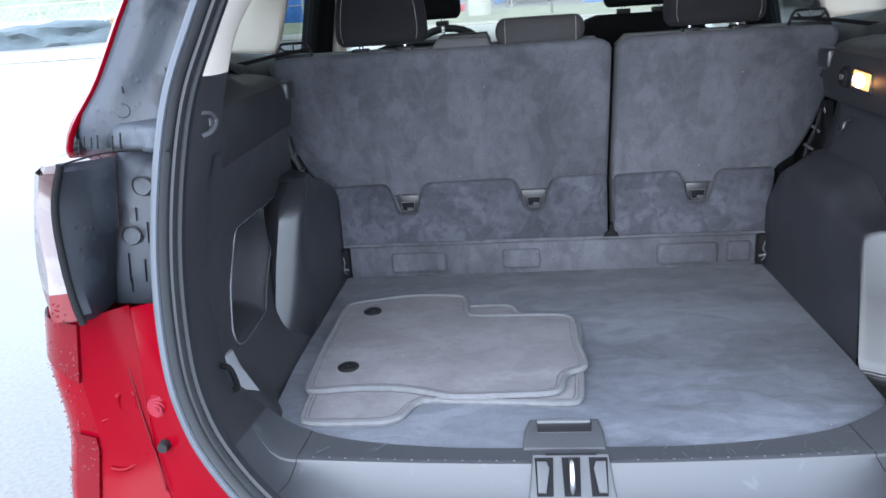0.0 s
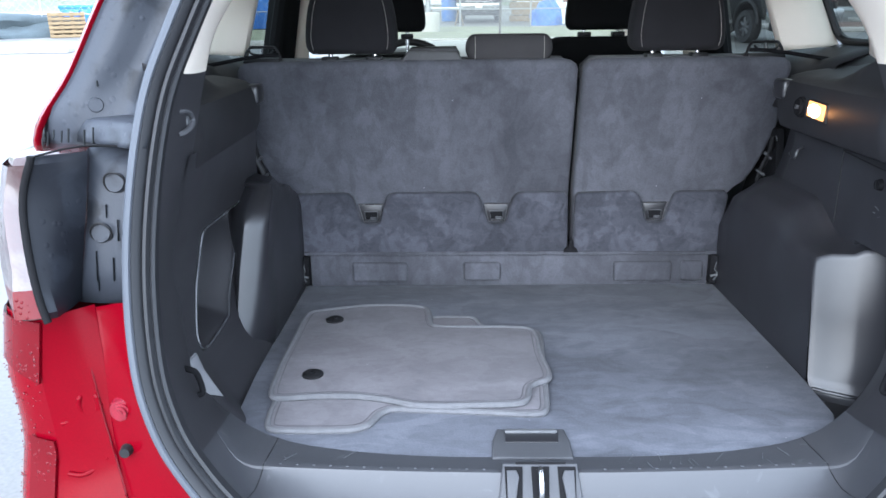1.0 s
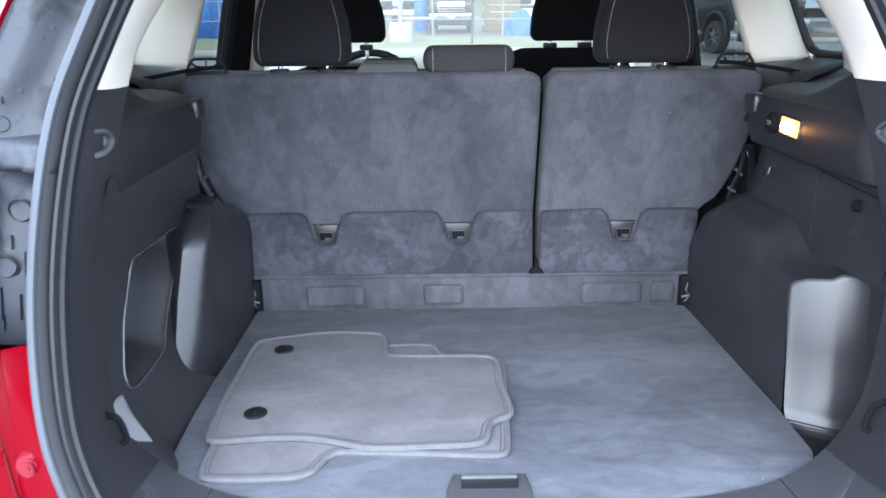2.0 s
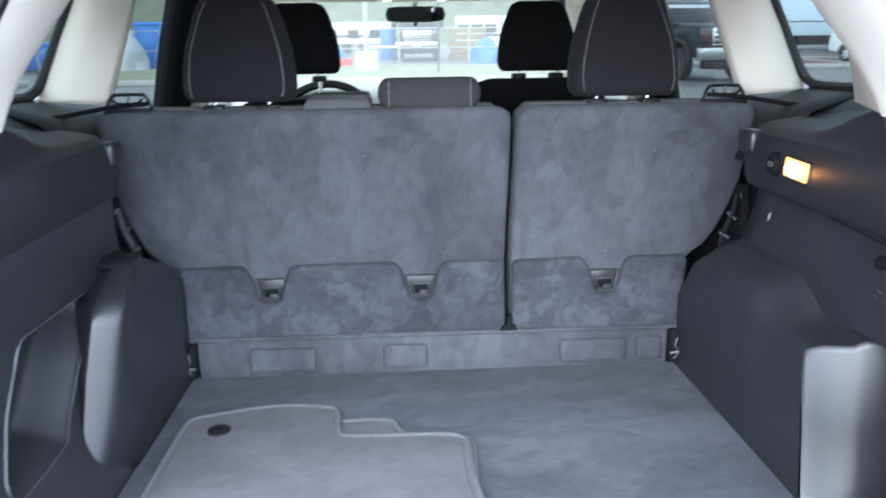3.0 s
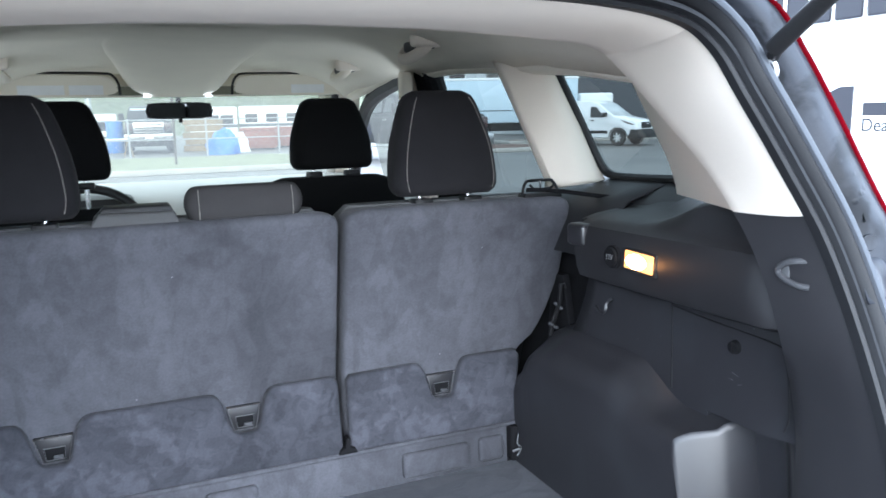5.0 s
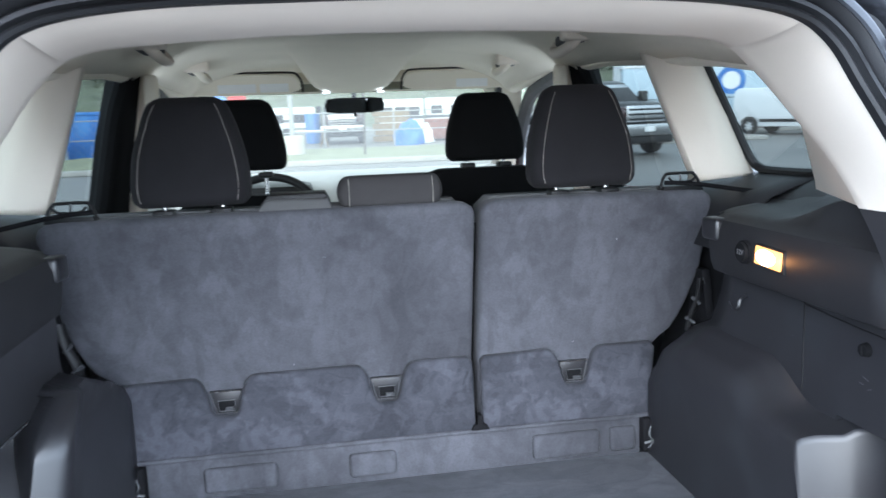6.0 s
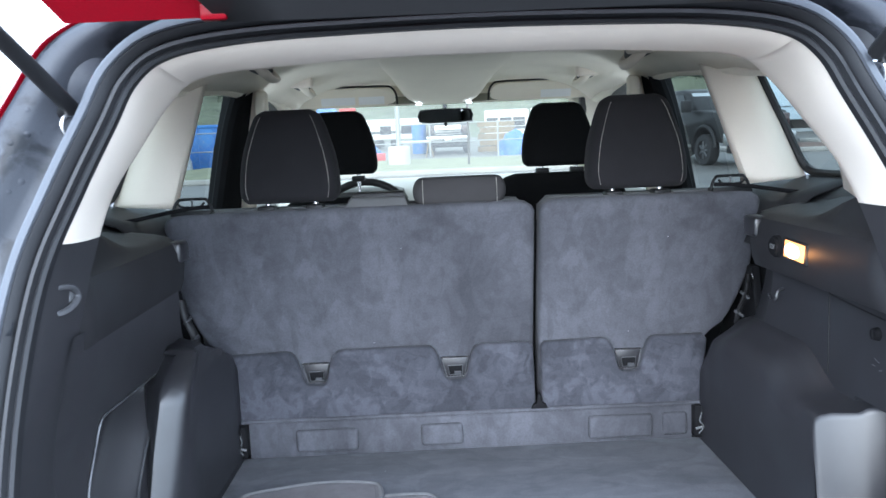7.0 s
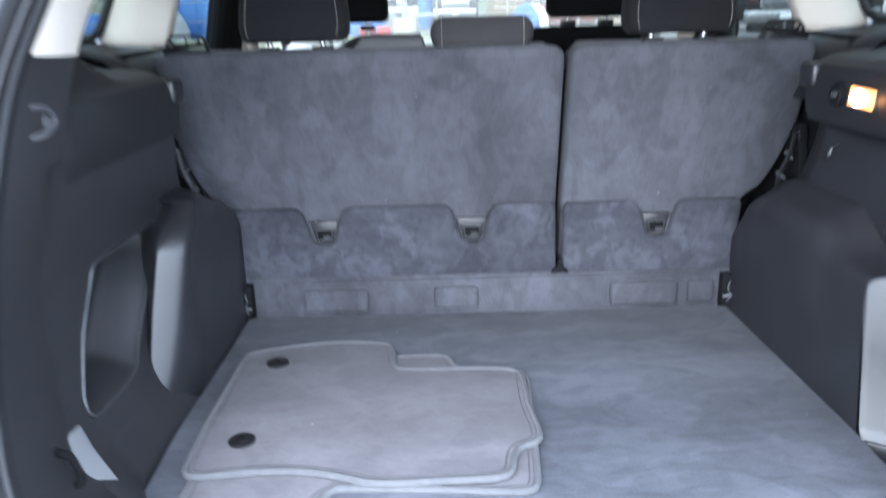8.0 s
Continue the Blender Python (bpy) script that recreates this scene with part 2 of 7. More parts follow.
GREY_PLASTIC = mat("mid_grey_plastic", (0.080, 0.082, 0.087), 0.45, 0, 0.08, 9, 0.2, 800)
STUD = mat("scuffed_grey_plastic", (0.075, 0.078, 0.085), 0.5, 0, 0.1, 20)
TINT = glass("privacy_glass", (0.165, 0.182, 0.172), 0.02, 0.004)
CLEAR = glass("windscreen_glass", (0.315, 0.322, 0.268), 0.02, 0.075)
LAMP = glow("cargo_lamp_lens", (1.0, 0.40, 0.11), 0.42, 0.25)
BULB = glow("cargo_lamp_bulb", (1.0, 0.88, 0.70), 6.0)
LENS_CLEAR = mat("clear_lamp_lens", (0.040, 0.014, 0.015), 0.15, 0, 0.1, 20, 0, 300, coat=0.5, blotch=(0.07, 0.048, 0.046), blotch_scale=18)
LENS_RED = wet_paint("red_lamp_lens", (0.085, 0.001, 0.004), 0.15, 0.0, 0.7, 120, coat=0.1)

# ---- mesh helpers ----
BASE = {}


def thing(name, label, category, base=(0, 0, 0), group="", at=None):
    """An Empty at a thing's base; its parts are given in the same axes as base."""
    ob = new(name)
    ob.empty_display_size = 0.1
    ob.matrix_world = (CAR if at is None else at) @ Matrix.Translation(base)
    BASE[ob] = Vector(base)
    return tagged(ob, label, category, group)


def part(name, bm, material, parent, label="", smooth=True, thick=0.0, offset=-1.0, kind="", sharp=0.75):
    """One mesh object under a thing or a part."""
    bmesh.ops.translate(bm, verts=bm.verts, vec=-BASE[parent])
    bmesh.ops.recalc_face_normals(bm, faces=bm.faces)
    for f in bm.faces:
        f.smooth = smooth
    for e in bm.edges:
        if len(e.link_faces) == 2:
            e.smooth = e.calc_face_angle(0) < sharp
    me = bpy.data.meshes.new(name)
    bm.to_mesh(me)
    bm.free()
    me.materials.append(material)
    ob = new(name, me)
    ob.parent = parent
    BASE[ob] = BASE[parent]
    if thick:
        s = ob.modifiers.new("thickness", "SOLIDIFY")
        s.thickness, s.offset = thick, offset
    return tagged(ob, label, kind=kind)


def grid(rows, closed=False, wrap=False):
    bm = bmesh.new()
    V = [[bm.verts.new(p) for p in row] for row in rows]
    n, m = len(V), len(V[0])
    for i in range(n if wrap else n - 1):
        for j in range(m if closed else m - 1):
            a, b = V[i], V[(i + 1) % n]
            bm.faces.new((a[j], a[(j + 1) % m], b[(j + 1) % m], b[j]))
    return bm


def rings(loops):
    """A closed skin through loops of points, capped at both ends."""
    bm = grid(loops, closed=True)
    bm.verts.ensure_lookup_table()
    m = len(loops[0])
    bm.faces.new([bm.verts[j] for j in range(m)])
    bm.faces.new([bm.verts[len(loops) * m - m + j] for j in range(m)])
    return bm


def rr(x0, x1, y0, y1, z, r, n=4):
    """A rounded rectangle as a loop at height z."""
    out = []
    for cx, cy, a in ((x1 - r, y1 - r, 0), (x0 + r, y1 - r, 90), (x0 + r, y0 + r, 180), (x1 - r, y0 + r, 270)):
        for k in range(n + 1):
            t = radians(a + 90 * k / n)
            out.append((cx + r * math.cos(t), cy + r * math.sin(t), z))
    return out


def box(x0, x1, y0, y1, z0, z1, bevel=0.004, seg=2, bm=None):
    bm = bm or bmesh.new()
    res = bmesh.ops.create_cube(bm, size=1.0)
    bmesh.ops.transform(bm, verts=res["verts"], matrix=Matrix.Translation(((x0 + x1) / 2, (y0 + y1) / 2, (z0 + z1) / 2)) @ Matrix.Diagonal((abs(x1 - x0), abs(y1 - y0), abs(z1 - z0), 1)))
    if bevel:
        es = {e for v in res["verts"] for e in v.link_edges}
        bmesh.ops.bevel(bm, geom=list(es), offset=bevel, segments=seg, affect="EDGES", profile=0.5)
    return bm


def tube(path, r, n=8, closed=False, bm=None, flat=1.0):
    """A round bar along a path."""
    bm = bm or bmesh.new()
    P = [Vector(p) for p in path]
    loops, side = [], None
    for i, p in enumerate(P):
        a, b = P[(i - 1) % len(P)] if closed or i else p, P[(i + 1) % len(P)] if closed or i < len(P) - 1 else p
        d = (b - a).normalized()
        if side is None:
            side = d.orthogonal().normalized()
        side = (side - d * side.dot(d)).normalized()
        up = d.cross(side)
        loops.append([bm.verts.new(p + r * (math.cos(t) * side + flat * math.sin(t) * up)) for t in (2 * math.pi * k / n for k in range(n))])
    for i in range(len(P) if closed else len(P) - 1):
        a, b = loops[i], loops[(i + 1) % len(P)]
        for j in range(n):
            bm.faces.new((a[j], a[(j + 1) % n], b[(j + 1) % n], b[j]))
    if not closed:
        bm.faces.new(loops[0])
        bm.faces.new(loops[-1])
    return bm


def slab(poly, depth, to3=lambda u, v, w: (u, w, v), bevel=0.003, seg=2):
    """A flat outline (u, v) given a depth: w runs from 0 to depth; to3 places it."""
    bm = bmesh.new()
    f = bm.faces.new([bm.verts.new((u, v, 0)) for u, v in poly])
    top = bmesh.ops.extrude_face_region(bm, geom=[f])
    bmesh.ops.translate(bm, verts=[g for g in top["geom"] if isinstance(g, bmesh.types.BMVert)], vec=(0, 0, depth))
    if bevel:
        rim = [e for e in bm.edges if len({round(v.co.z, 5) for v in e.verts}) == 1]
        bmesh.ops.bevel(bm, geom=rim, offset=bevel, segments=seg, affect="EDGES", profile=0.5)
    for v in bm.verts:
        v.co = Vector(to3(*v.co))
    return bm


def smooth_path(points, n=8, closed=False):
    """Catmull-Rom through the points."""
    P = [Vector(p) for p in points]
    k, out = len(P), []
    for i in range(k if closed else k - 1):
        p0, p1 = P[(i - 1) % k] if closed or i else P[0], P[i]
        p2, p3 = P[(i + 1) % k], P[(i + 2) % k] if closed or i + 2 < k else P[-1]
        for s in range(n):
            t = s / n
            out.append(0.5 * (2 * p1 + (p2 - p0) * t + (2 * p0 - 5 * p1 + 4 * p2 - p3) * t * t + (3 * p1 - p0 - 3 * p2 + p3) * t ** 3))
    return out if closed else out + [P[-1]]


def lerp(table, u):
    """Piecewise linear lookup in (u, value) pairs."""
    us, vs = zip(*table)
    return float(np.interp(u, us, vs))


def rounded(pts, times=3):
    """Cuts the corners of a closed outline again and again, which rounds them off."""
    P = [Vector(q) for q in pts]
    for _ in range(times):
        P = [q for a, b in zip(P, P[1:] + P[:1]) for q in (a.lerp(b, 0.25), a.lerp(b, 0.75))]
    return [(q.x, q.y) for q in P]


def ease(a, b, u):
    t = min(1, max(0, (u - a) / (b - a)))
    return t * t * (3 - 2 * t)

# ---- the car: body, opening, trim ----
car = thing("car", "red wet car with its tailgate open, parked on the lot", "car")

# half outline of the tailgate opening, from the bottom centre to the top centre: x, z
HALF = [(0.0, 0.600), (0.20, 0.602), (0.36, 0.622), (0.462, 0.695), (0.527, 0.765), (0.564, 0.828), (0.587, 0.906), (0.598, 1.03), (0.592, 1.16), (0.572, 1.28), (0.536, 1.375), (0.497, 1.462), (0.468, 1.523), (0.415, 1.562), (0.309, 1.580), (0.15, 1.586), (0.0, 1.588)]


def open_y(z):
    return 1.02 + 0.32 * (z - 0.7)


def ring_at(dx, dy, pts=HALF):
    """The opening's outline, grown outward by dx and moved ahead by dy."""
    out = []
    for i, (x, z) in enumerate(pts):
        a, b = pts[max(0, i - 1)], pts[min(len(pts) - 1, i + 1)]
        nx, nz = b[1] - a[1], -(b[0] - a[0])
        k = math.hypot(nx, nz)
        out.append((x + dx * nx / k if x else 0.0, open_y(z) + dy, z + dx * nz / k))
    return out


def both(half):
    """A half line from bottom to top, closed round by its mirror image."""
    return list(half) + [(-x, y, z) for x, y, z in half[-2:0:-1]]


def seal_ring(dx, dy, n=6):
    return smooth_path(both(ring_at(dx, dy)), n, closed=True)


# rubber seal: a fat bulb with two ribs inside it, on the body flange
prof = [(0.020, 0.012), (0.019, -0.004), (0.015, -0.012), (0.007, -0.0155), (0.001, -0.011), (-0.003, -0.003), (-0.006, -0.009), (-0.011, -0.010), (-0.014, -0.002), (-0.018, -0.005), (-0.022, -0.002), (-0.022, 0.012)]
part("seal_lip", grid([seal_ring(a, b) for a, b in ((0.0255, 0.014), (0.025, -0.006), (0.022, -0.014), (0.017, -0.018), (0.011, -0.0185), (0.008, -0.012), (0.011, 0.010))], closed=True), SEAL_LIP, car, "smooth grey rubber lip outside the seal")
part("door_seal", grid([seal_ring(a, b) for a, b in prof], closed=True), RUBBER, car, "black ribbed rubber seal round the opening")

# inner edge of the trim behind the seal, bottom centre to top centre
INNER = [(0.0, 1.158, 0.700), (0.17, 1.160, 0.700), (0.32, 1.178, 0.700), (0.44, 1.212, 0.703), (0.535, 1.266, 0.722), (0.596, 1.29, 0.80), (0.610, 1.292, 0.92), (0.606, 1.292, 1.03), (0.560, 1.290, 1.18), (0.546, 1.325, 1.275), (0.540, 1.395, 1.36), (0.510, 1.445, 1.43), (0.474, 1.492, 1.50), (0.425, 1.495, 1.535), (0.31, 1.475, 1.545), (0.15, 1.455, 1.549), (0.0, 1.45, 1.550)]
edge0 = smooth_path(ring_at(-0.018, 0.006), 6)
edge1 = smooth_path(INNER, 6)


def trim_rows(i0, i1, bulge):
    rows = []
    for u in (0, 0.1, 0.25, 0.45, 0.65, 0.85, 1.0):
        row = []
        for i in range(i0, i1 + 1):
            a, b = Vector(edge0[i]), Vector(edge1[i])
            p = a.lerp(b, u)
            mid = Vector((0, 0, 1.12))
            inward = (mid - Vector((p.x, 0, p.z)))
            inward.y = 0
            inward.normalize()
            row.append(p + inward * bulge(i) * math.sin(math.pi * min(1, u ** 0.7)))
        rows.append(row)
    return rows


n_all = len(edge0) - 1
i_sill, i_pillar = 4 * 6, 9 * 6 + 2
sill_half, rim_line = [[] for _ in range(10)], []
for i in range(i_sill + 1):
    a, b, k = Vector(edge0[i]), Vector(edge1[i]) + Vector((0, 0, 0.0015)), ease(18, 24, i)
    x = 0.5 * (a.x + b.x)
    # front edge of the flat strip, nearly straight across the car
    c = Vector((x, 1.111 + 0.019 * (x / 0.454) ** 2, 0.7050)).lerp(a.lerp(b, 0.5), k)
    rim_line.append(c)
    f = 1 - k
    for row, q in zip(sill_half, (a, a.lerp(c, 0.32) + Vector((0, 0, -0.010 * f)), a.lerp(c, 0.58) + Vector((0, 0, -0.0155 * f)), a.lerp(c, 0.80) + Vector((0, 0, -0.0115 * f)), c + Vector((0, -0.004, -0.0046)) * f, c + Vector((0, -0.0016, -0.0010)) * f, c + Vector((0, 0.003, 0.0004)) * f, c.lerp(b, 0.25), c.lerp(b, 0.6) + Vector((0, 0, -0.0008)) * f, b)):
        row.append(q)
sill_rows = [[Vector((-p.x, p.y, p.z)) for p in r[:0:-1]] + r for r in sill_half]
sill = part("sill_trim", grid(sill_rows), SILL, car, "scuffed charcoal plastic load sill trim", sharp=0.50)
for sgn in (1, -1):
    part("sill_joint", tube([(sgn * r[18].x, r[18].y - 0.0003, r[18].z + 0.0003) for r in sill_half], 0.0008, 5), BLACK, sill, "fine dark joint in the sill trim")
for sgn in (1, -1):
    side = [[Vector((sgn * p.x, p.y, p.z)) for p in r] for r in trim_rows(i_sill, i_pillar, lambda i: 0.003)]
    side.append([p + Vector((sgn * 0.012, 0.010, 0)) for p in side[-1]])
    side.append([p + Vector((sgn * 0.07, 0.012, 0)) for p in side[-1]])
    part("rear_pillar_trim", grid(side), LIT_SIDE_WALL, car, "charcoal plastic trim beside the opening")
    up = [[Vector((sgn * p.x, p.y, p.z)) for p in r] for r in trim_rows(i_pillar, 13 * 6 - 2, lambda i: 0.006)]
    # return of the pillar cover towards the quarter window
    last = up[-1]
    up.append([p + Vector((sgn * 0.012, 0.012, 0)) for p in last])
    up.append([Vector((sgn * (0.66 - 0.14 * max(0, p.z - 1.32)), 1.60 + 0.25 * (p.z - 1.32), p.z + 0.004)) for p in last])
    up.append([Vector((sgn * (0.79 - 0.30 * max(0, p.z - 1.32)), 1.755 + 0.35 * (p.z - 1.32), p.z + 0.008)) for p in last])
    part("pillar_cover", grid(up), BEIGE, car, "pale grey plastic pillar cover")
top_half = trim_rows(13 * 6 - 2, n_all, lambda i: 0.012)
top_rows = [r + [Vector((-p.x, p.y, p.z)) for p in r[-2::-1]] for r in top_half]
top_rows.append([p + Vector((0, 0.02, 0.02)) for p in top_rows[-1]])
top_rows.append([p + Vector((0, 0.05, 0.06)) for p in top_rows[-2]])
part("header_trim", grid(top_rows), BEIGE, car, "pale grey plastic header trim")

# side trim of the load space
def upper_section(y):
    k, s = ease(1.62, 1.42, y), -0.045 * (1.75 - y)
    top = 1.250
    return [(0.640 + s, 1.150), (0.600 + s, 1.146), (0.586 + s, 1.152), (0.580 + s, 1.168), (0.576 + s, 1.20), (0.578 + s, top - 0.022), (0.584 + s, top - 0.006), (0.597 + s, top), (0.606 + s, top + 0.004 + 0.010 * k), (0.618 + s, top + 0.006 + 0.048 * k), (0.635 + s, top + 0.010 + 0.052 * k), (0.70 + 0.5 * s, top + 0.018 + 0.050 * k), (lerp([(1.26, 0.62), (1.40, 0.68), (1.55, 0.74), (1.75, 0.81)], y), 1.305 + 0.005 * k)]


for sgn in (1, -1):
    ys = [1.80, 1.78, 1.74, 1.68, 1.62, 1.58, 1.54, 1.50, 1.46, 1.42, 1.38, 1.34, 1.31, 1.29, 1.275, 1.262]
    rows = []
    for y in ys:
        sec = [(min(x + 0.035 * ease(1.31, 1.262, y), max(0.592 + 1.1 * (y - 1.262), 0.59)), z) for x, z in upper_section(y)]
        if y == 1.80:
            sec = [(x + (0.03 if i < 8 else 0), z) for i, (x, z) in enumerate(sec)]
        rows.append([(sgn * x, y, z) for x, z in sec])
    part("upper_side_trim", grid(rows), GRAINED, car, "charcoal plastic upper side panel", thick=0.004, offset=1)
    # ledge under the quarter window, ahead of the upper panel
    rows = [[(sgn * x, y, z) for x, z in ((0.640, 1.17), (0.655, 1.22), (0.67, 1.255), (0.70, 1.28), (0.80, 1.312), (0.82, 1.312))] for y in (1.78, 1.86, 1.95, 2.03, 2.12)]
    part("window_ledge", grid(rows), GRAINED, car, "charcoal plastic ledge below the quarter window", thick=0.004, offset=1)
    part("window_sill_trim", grid([[(sgn * min(x, 0.735 + 0.3 * (y - 1.42)), y, z) for x, z in ((0.675, 1.245), (0.70, 1.270), (0.75, 1.296), (0.80, 1.316), (0.835, 1.320))] for y in (1.42, 1.6, 1.8, 2.0, 2.12)]), GRAINED, car, "charcoal plastic sill under the quarter window", thick=0.004)
    part("ledge_base", grid([[(sgn * x, y, z) for x, z in ((0.665, 1.19), (0.70, 1.20), (0.86, 1.25))] for y in (1.62, 1.8, 2.0, 2.14)]), MATT_BLACK, car, "dark lining under the window ledge", thick=0.004)
    # small cap at the front end of the upper panel
    part("shelf_support", box(*sorted((sgn * 0.566, sgn * 0.60)), 1.745, 1.80, 1.208, 1.250, 0.008, 3), PLASTIC, car, "grey plastic shelf support cap")

# right: recessed wall, hatch, wheel arch box
def wall_end(y, z):
    """The right wall's rear part keeps its place; its front edge is cut back above the wheel arch."""
    return y if y <= 1.60 else 1.60 + (y - 1.60) * (lerp([(0.70, 1.93), (0.98, 1.93), (1.02, 1.86), (1.06, 1.835), (1.10, 1.815), (1.16, 1.795)], z) - 1.60) / 0.33


wall_rows = [[(0.618 + 0.02 * ease(1.35, 1.28, y) + (off if y < 1.465 else 0), wall_end(y, z), z) for z, off in ((0.70, 0.10), (0.80, 0.10), (0.94, 0.095), (0.962, 0.03), (0.972, 0.0), (1.02, 0), (1.06, 0), (1.10, 0), (1.16, 0))] for y in (1.27, 1.30, 1.36, 1.45, 1.46, 1.47, 1.60, 1.75, 1.86, 1.93)]
recess = part("side_trim", grid(wall_rows), PLASTIC, car, "charcoal plastic recessed side panel with hairline marks", thick=0.004, offset=1)
def box_edges(y):
    """Heights of the wheel arch box's inner and outer top edges: a low shelf behind, an S up to the hump."""
    drop = 0.02 * ease(1.84, 1.94, y) + 0.06 * ease(1.93, 1.99, y)
    return 0.943 + 0.045 * ease(1.525, 1.68, y) - drop, 0.963 + 0.056 * ease(1.515, 1.65, y) - drop


def arch_rows(y0):
    rows = []
    ys = [y0, y0 + 0.006, y0 + 0.018] + list(np.linspace(y0 + 0.04, 1.99, 30))
    for y in ys:
        (zi, zo), r = box_edges(y), 0.014 + 0.024 * ease(1.50, 1.62, y)
        rows.append([(0.545, y, 0.695), (0.546, y, 0.78), (0.546, y, zi - 0.05), (0.546 + 0.06 * r, y, zi - r), (0.546 + 0.28 * r, y, zi - 0.38 * r), (0.546 + 0.75 * r, y, zi - 0.04 * r), (0.558 + 0.9 * r, y, zi + 0.003 + (zo - zi) * 0.2), (0.604, y, zi + (zo - zi) * 0.6), (0.616, y, zo), (0.66, y, zo + 0.012)])
    return rows


rows = arch_rows(1.462)
for i, keep in enumerate((1.0, 0.9, 0.75, 0.4)):
    rows[i] = [(x, y + keep * (lerp([(0.546, 0.010), (0.555, 0.005), (0.580, -0.014), (0.592, -0.022), (0.616, -0.031), (0.66, -0.042)], x) - 0.15 * max(0, 0.94 - z)), z) for x, y, z in rows[i]]
arch = part("wheel_arch_box", grid(rows), PLASTIC, car, "charcoal plastic wheel arch box with a curved top")
cols = []
for k, (x, y, z) in enumerate([(0.545, 1.470, 0.905)] + rows[0][3:]):
    deep_ = (0.0, 0.001, 0.002, 0.002, 0.002, 0.002, 0.002, 0.002)[min(k, 7)]
    cols.append([(x, y, z), (x, y - 0.0035, z - 0.003), (x, y - 0.006, z - 0.010), (x, y - deep_ - 0.021, 0.83), (x, y - deep_ - 0.040, 0.712), (x, y - deep_ - 0.046, 0.699), (x, y - 0.056, 0.690), (x, y - 0.060, 0.680), (x, y - 0.058, 0.655)])
for x, y in ((0.667, 1.380), (0.668, 1.370), (0.664, 1.360), (0.655, 1.348), (0.646, 1.338), (0.641, 1.326), (0.640, 1.310), (0.646, 1.285)):
    cols.append([(x, y, 0.972), (x, y - 0.004, 0.966), (x, y - 0.006, 0.95), (x, y - 0.016, 0.83), (x - 0.006, y - 0.026, 0.706), (x - 0.010, y - 0.032, 0.694), (x - 0.014, y - 0.038, 0.688), (x - 0.016, y - 0.040, 0.680), (x - 0.016, y - 0.038, 0.655)])
part("arch_box_end", grid(cols), PLASTIC, car, "smooth charcoal rear face of the wheel arch box")
part("well_lip", tube([(c[6][0], c[6][1], c[6][2]) for c in cols[:-3]], 0.0040, 8), PLASTIC, arch, "rounded charcoal lip over the floor well")
for sgn in (1, -1):
    part("inner_side_lining", grid([[(sgn * x, y, z) for x, z in ((0.60, 0.70), (0.66, 0.95), (0.69, 1.15), (0.70, 1.26))] for y in (1.78, 1.95, 2.14)] + [[(sgn * x, 2.16, z) for x, z in ((0.72, 0.70), (0.74, 0.95), (0.76, 1.15), (0.76, 1.26))]]), MATT_BLACK, car, "black lining beside the seat")
part("floor_well", box(0.52, 0.66, 1.22, 1.47, 0.660, 0.672, 0.003, 1), BLACK, car, "dark well beside the load floor")
part("hatch_seam", tube(smooth_path([(0.6175, 1.555, 1.133), (0.6172, 1.555, 0.985)], 4), 0.0012, 6), BLACK, recess)
part("hatch_seam", tube(smooth_path([(0.6175, 1.555, 1.128), (0.6175, 1.45, 1.12), (0.6175, 1.335, 1.112), (0.6175, 1.318, 1.095), (0.6175, 1.310, 1.02), (0.6175, 1.318, 0.99)], 5), 0.0015, 6), BLACK, recess)
knob = bmesh.new()
bmesh.ops.create_cone(knob, cap_ends=True, segments=20, radius1=0.011, radius2=0.009, depth=0.008, matrix=Matrix.Translation((0.614, 1.412, 1.091)) @ pose(0, 0, 0, 0, -90, 0))
box(0.607, 0.611, 1.410, 1.414, 1.083, 1.099, 0.001, 1, knob)
part("hatch_knob", knob, MATT_BLACK, recess, "round black turn knob")
for k, (y0_, z0_, y1_, z1_) in enumerate(((1.405, 1.046, 1.418, 1.050), (1.398, 1.036, 1.406, 1.033), (1.415, 1.038, 1.424, 1.039))):
    part("scuff", tube([(0.6172, y0_, z0_), (0.6172, y1_, z1_)], 0.0005, 5), GREY_PLASTIC, recess, "pale scuff mark")
hook = tube(smooth_path([(0.616, 1.722, 1.108), (0.604, 1.722, 1.103), (0.600, 1.721, 1.090), (0.599, 1.726, 1.083), (0.598, 1.738, 1.084), (0.598, 1.748, 1.092)], 5), 0.0036, 8, flat=0.7)
part("bag_hook", hook, PLASTIC, recess, "small dark plastic bag hook")

# left: box, pocket, wall
lrows = []
